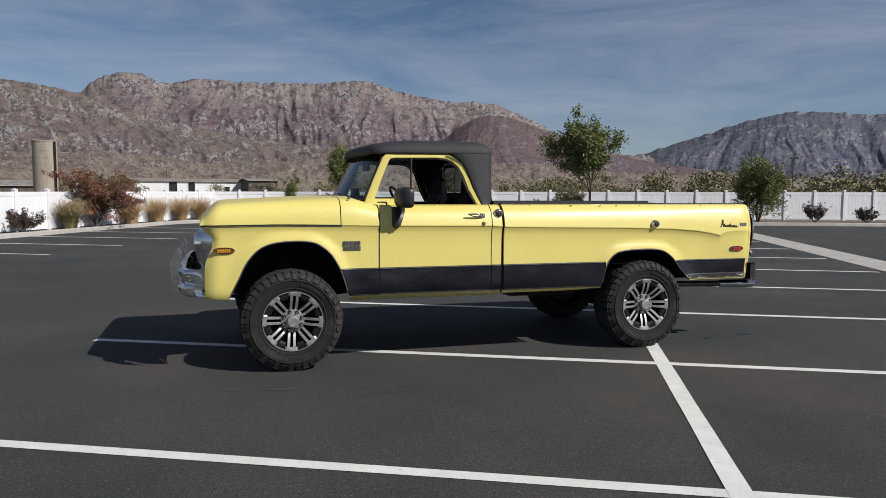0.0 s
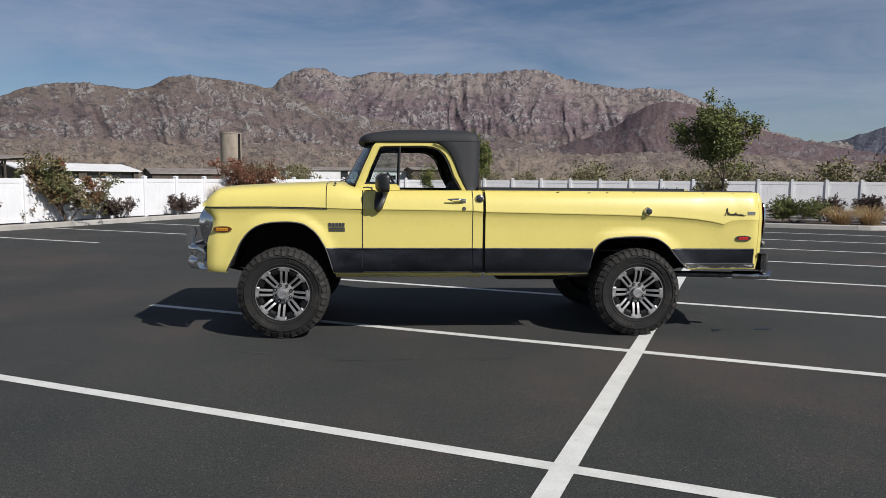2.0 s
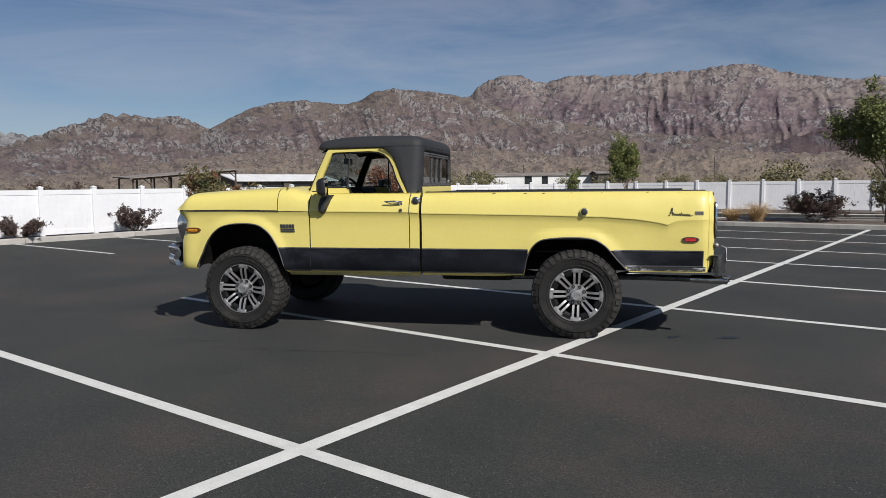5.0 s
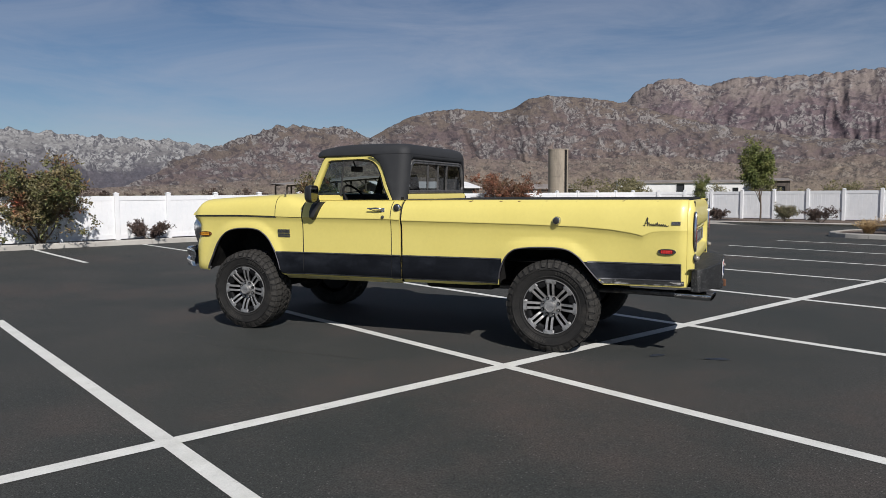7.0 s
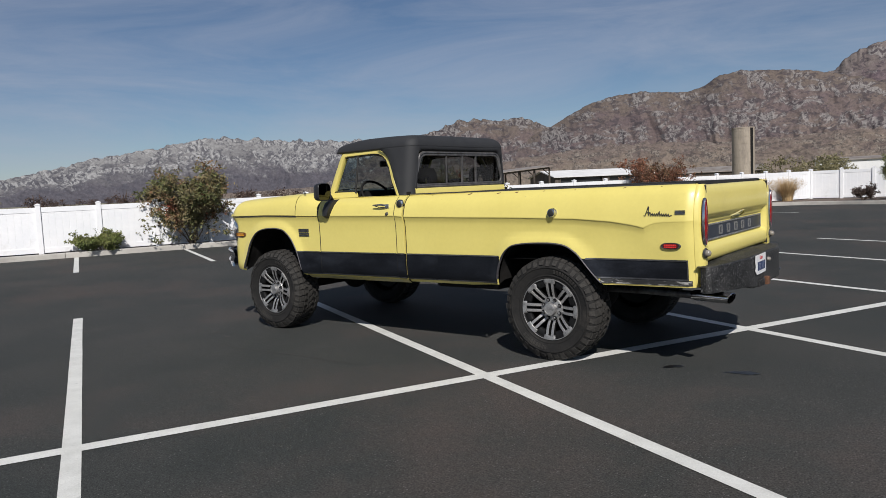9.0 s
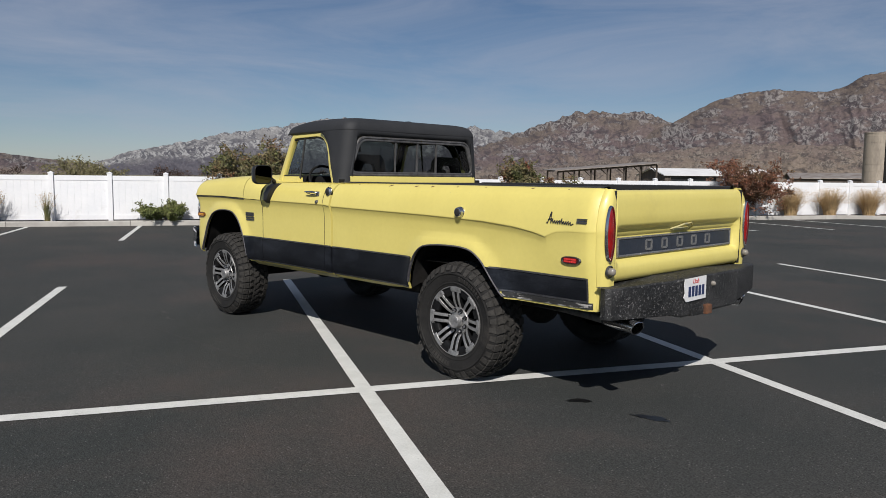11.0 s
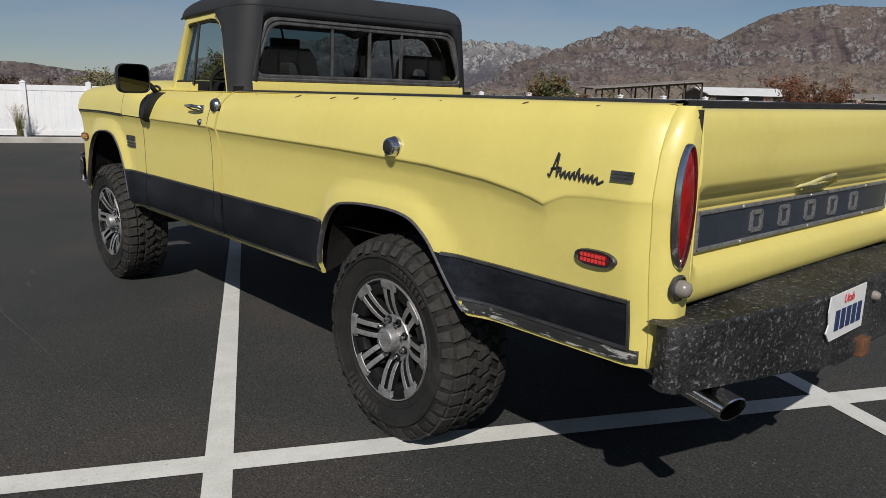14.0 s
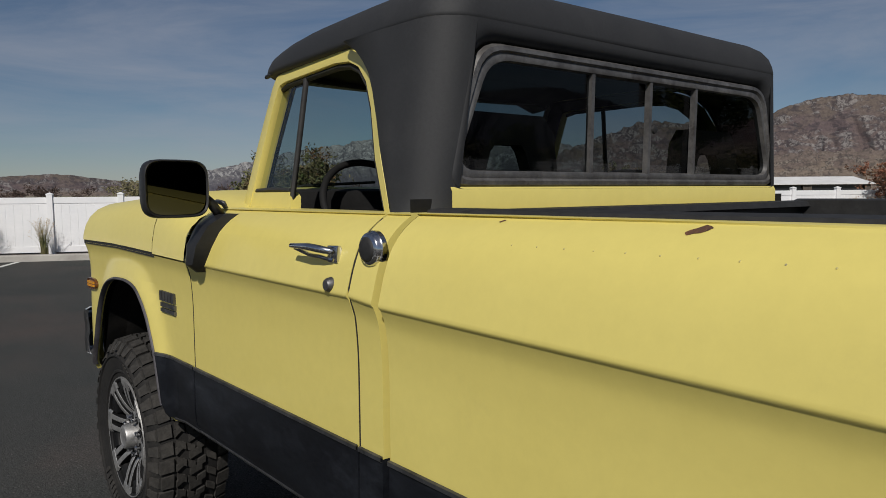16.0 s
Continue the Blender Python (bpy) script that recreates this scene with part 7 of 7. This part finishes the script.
for z in (0.9, 1.8, 2.7, 3.6, 4.5, 5.4, 6.3, 7.1):
    bm = bmesh.new()
    lathe(bm, [(1.46, z), (1.475, z + 0.01), (1.475, z + 0.05), (1.46, z + 0.06)], 40, "z", c)
    part("hoop", bm, M["silo"], silo)


def building(name, az0, az1, r0, r1, z1, mat, roof_mat, label, openings=(), depth=9.0, over=0.4, pitch=0.9):
    p, q = polar(az0, r0), polar(az1, r1)
    d = (q - p).normalized()
    n = Vector((-d.y, d.x, 0))
    if n.dot(p) < 0:
        n = -n
    L = (q - p).length
    root = thing(name, p, label, "building")
    f = lambda u, w, z: p + d * u + n * w + Vector((0, 0, z))
    bm = bmesh.new()
    cuts = sorted({0.0, L} | {a * L for a, b, c, e in openings} | {b * L for a, b, c, e in openings})
    for a, b in zip(cuts, cuts[1:]):
        m = (a + b) / 2 / L
        hole = [o for o in openings if o[0] < m < o[1]]
        spans = [(0, z1)] if not hole else [(0, hole[0][2]), (hole[0][3], z1)]
        for z0, zz in spans:
            if zz - z0 > 0.01:
                bm.faces.new([bm.verts.new(f(*k)) for k in ((a, 0, z0), (b, 0, z0), (b, 0, zz), (a, 0, zz))])
    for u in (0, L):
        bm.faces.new([bm.verts.new(f(*k)) for k in ((u, 0, 0), (u, depth, 0), (u, depth, z1), (u, depth / 2, z1 + pitch), (u, 0, z1))])
    bm.faces.new([bm.verts.new(f(*k)) for k in ((0, depth, 0), (L, depth, 0), (L, depth, z1), (0, depth, z1))])
    part("wall", bm, mat, root)
    bm = bmesh.new()
    for w0, w1 in ((-over, depth / 2), (depth + over, depth / 2)):
        lowz = z1 - over * pitch / (depth / 2)
        sheet(bm, [[f(-over, w0, lowz), f(L + over, w0, lowz)], [f(-over, w1, z1 + pitch), f(L + over, w1, z1 + pitch)], [f(-over, w1, z1 + pitch + 0.12), f(L + over, w1, z1 + pitch + 0.12)], [f(-over, w0, lowz + 0.12), f(L + over, w0, lowz + 0.12)], [f(-over, w0, lowz), f(L + over, w0, lowz)]])
    part("roof", bm, roof_mat, root)
    # dark sheets fill window openings, and the barn's open front in place of shade
    for a, b, z0, zz in openings:
        bm = bmesh.new()
        bm.faces.new([bm.verts.new(f(*k)) for k in ((a * L, 0.25, z0), (b * L, 0.25, z0), (b * L, 0.25, zz), (a * L, 0.25, zz))])
        part("window", bm, M["dark_glass"], root, "dark recessed window")
        bm = bmesh.new()
        for k0, k1, h0, h1 in ((a * L - 0.12, b * L + 0.12, zz, zz + 0.12), (a * L - 0.12, a * L, z0, zz), (b * L, b * L + 0.12, z0, zz)):
            vs = [f(k0, 0.0, h0), f(k1, 0.0, h0), f(k1, 0.0, h1), f(k0, 0.0, h1)]
            f2 = [bm.verts.new(v) for v in vs] + [bm.verts.new(v - n * 0.06) for v in vs]
            for idx in ((4, 5, 6, 7), (0, 1, 5, 4), (2, 3, 7, 6), (1, 2, 6, 5), (3, 0, 4, 7)):
                bm.faces.new([f2[i] for i in idx])
        part("window_trim", bm, mat, root)
    return root


building("long_white_building", -9.3, 1.4, 150, 155, 3.05, M["white_wall"], M["tin"], "long low white building with dark windows", ((0.40, 0.455, 0.6, 2.9), (0.53, 0.575, 0.6, 2.9), (0.12, 0.15, 0.6, 2.0), (0.78, 0.82, 0.6, 2.0)), pitch=0.5)
building("dark_shed", 0.9, 3.1, 146, 147, 3.25, M["barn_wood"], M["tin"], "small dark shed beside the white building", ((0.2, 0.5, 0.4, 2.2), (0.6, 0.85, 0.4, 2.2)), pitch=0.4)
building("white_barn", -28.4, -20.5, 112, 122, 2.15, M["barn_wood"], M["white_wall"], "low barn with a pale roof and open dark front", ((0.05, 0.45, 0.0, 1.9), (0.52, 0.95, 0.0, 1.9)), pitch=1.0)
building("low_barn", -19.5, -12.5, 125, 128, 1.9, M["barn_wood"], M["tin"], "long low brown farm shed", pitch=0.8)

shelter = thing("pole_barn", polar(-32, 86), "open timber pole barn with a sloping tin roof", "barn")
p, q = polar(-36.6, 84), polar(-28.85, 88)
d = (q - p).normalized()
n = Vector((-d.y, d.x, 0))
n = n if n.dot(p) > 0 else -n
L = (q - p).length
za, zb = 2.35, 3.35
for w in (0.0, 5.0):
    for k in range(7):
        u = L * k / 6
        zt = za + (zb - za) * k / 6 - 0.15 + w * 0.03
        bm = bmesh.new()
        tube(bm, [p + d * u + n * w, p + d * u + n * w + Vector((0, 0, zt))], 0.11, 4)
        part("post", bm, M["barn_wood"], shelter)
        if k and w == 0:
            bm = bmesh.new()
            tube(bm, [p + d * (u - 0.9) + Vector((0, 0, zt - 0.05)), p + d * u + Vector((0, 0, zt - 0.8))], 0.06, 4)
            part("brace", bm, M["barn_wood"], shelter)
    bm = bmesh.new()
    tube(bm, [p + n * w + Vector((0, 0, za - 0.1 + w * 0.03)), q + n * w + Vector((0, 0, zb - 0.1 + w * 0.03))], 0.12, 4)
    part("beam", bm, M["barn_wood"], shelter)
bm = bmesh.new()
rows = []
for k in range(33):
    u = -0.5 + (L + 1.0) * k / 32
    zz = za + (zb - za) * u / L + (0.03 if k % 2 else 0.0)
    rows.append([p + d * u + n * w + Vector((0, 0, zz + dz + w * 0.03)) for w, dz in ((-0.7, 0.0), (5.7, 0.0), (5.7, 0.10), (-0.7, 0.10), (-0.7, 0.0))])
sheet(bm, rows)
part("roof", bm, M["tin"], shelter, "grey tin roof sheets")


def thicket(name, az0, az1, r0, r1, h, mat, label, seed, count=60, leaves=70, size=0.35):
    """A far row of scrub and trees, each a loose clump of small leaves."""
    rnd = random.Random(seed)
    bm = bmesh.new()
    for _ in range(count):
        az, r = rnd.uniform(az0, az1), rnd.uniform(r0, r1)
        hh = h * rnd.uniform(0.55, 1.15)
        w = hh * rnd.uniform(0.6, 1.1)
        b = polar(az, r)
        tube(bm, [b, b + Vector((0, 0, hh * 0.5))], [0.08, 0.03], 4, False)
        lumps = [Vector((rnd.gauss(0, 0.28) * w, rnd.gauss(0, 0.28) * w, hh * rnd.uniform(0.25, 0.9))) for _ in range(7)]
        for _ in range(leaves):
            c = rnd.choice(lumps)
            leaf(bm, b + c + Vector((rnd.gauss(0, 0.15), rnd.gauss(0, 0.15), rnd.gauss(0, 0.12))) * w, size * hh / 3, rnd, 0.1, 0.6)
    return tagged(part(name, bm, mat), label, "trees", kind="stuff")


thicket("far_scrub", 11, 34, 60, 90, 2.9, M["leaf_olive"], "olive and tan scrub trees beyond the fence", 71, 46, 260, 0.34)
thicket("far_scrub", 36, 66, 50, 70, 2.9, M["leaf_olive"], "row of olive scrub trees beyond the fence", 72, 60, 260, 0.34)
thicket("far_scrub", -3, 12, 95, 130, 2.6, M["leaf_olive"], "scattered scrub before the white building", 73, 14, 240, 0.34)
thicket("far_trees", -14, -7.5, 118, 140, 3.6, M["leaf_olive"], "low trees beside the silo", 74, 14, 300, 0.34)
thicket("far_trees", -75, -70.5, 120, 150, 3.7, M["leaf_olive"], "clump of olive green trees across the fields", 75, 14, 300, 0.34)
thicket("far_trees", -68, -50, 150, 230, 2.9, M["leaf_dark"], "dark distant hedge line across the fields", 76, 46, 160, 0.4)
thicket("far_trees", -95, -76, 170, 260, 3.4, M["leaf_dark"], "dark distant tree line across the fields", 77, 50, 160, 0.4)
thicket("far_trees", -50, -37, 150, 230, 2.4, M["leaf_dark"], "low dark distant hedge", 78, 30, 160, 0.4)
for az, r, h in ((43.3, 120, 6.9), (50.0, 150, 6.0), (-5.0, 160, 5.6), (9.6, 170, 7.0), (-61.5, 190, 4.5)):
    pole = thing("utility_pole", polar(az, r), "thin distant utility pole", "pole", "poles")
    bm = bmesh.new()
    b = polar(az, r)
    tube(bm, [b, b + Vector((0, 0, h))], [0.11, 0.07], 6)
    part("mast", bm, M["barn_wood"], pole)
    if az > 43 and az < 44:
        bm = bmesh.new()
        t = polar(az + 90, 1.0)
        for s in (-0.5, 0.35):
            tube(bm, [b + t * s + Vector((0, 0, h - 0.1)), b + t * (s + 0.4) + Vector((0, 0, h - 0.1))], 0.16, 6)
        part("lamp_head", bm, M["steel"], pole)
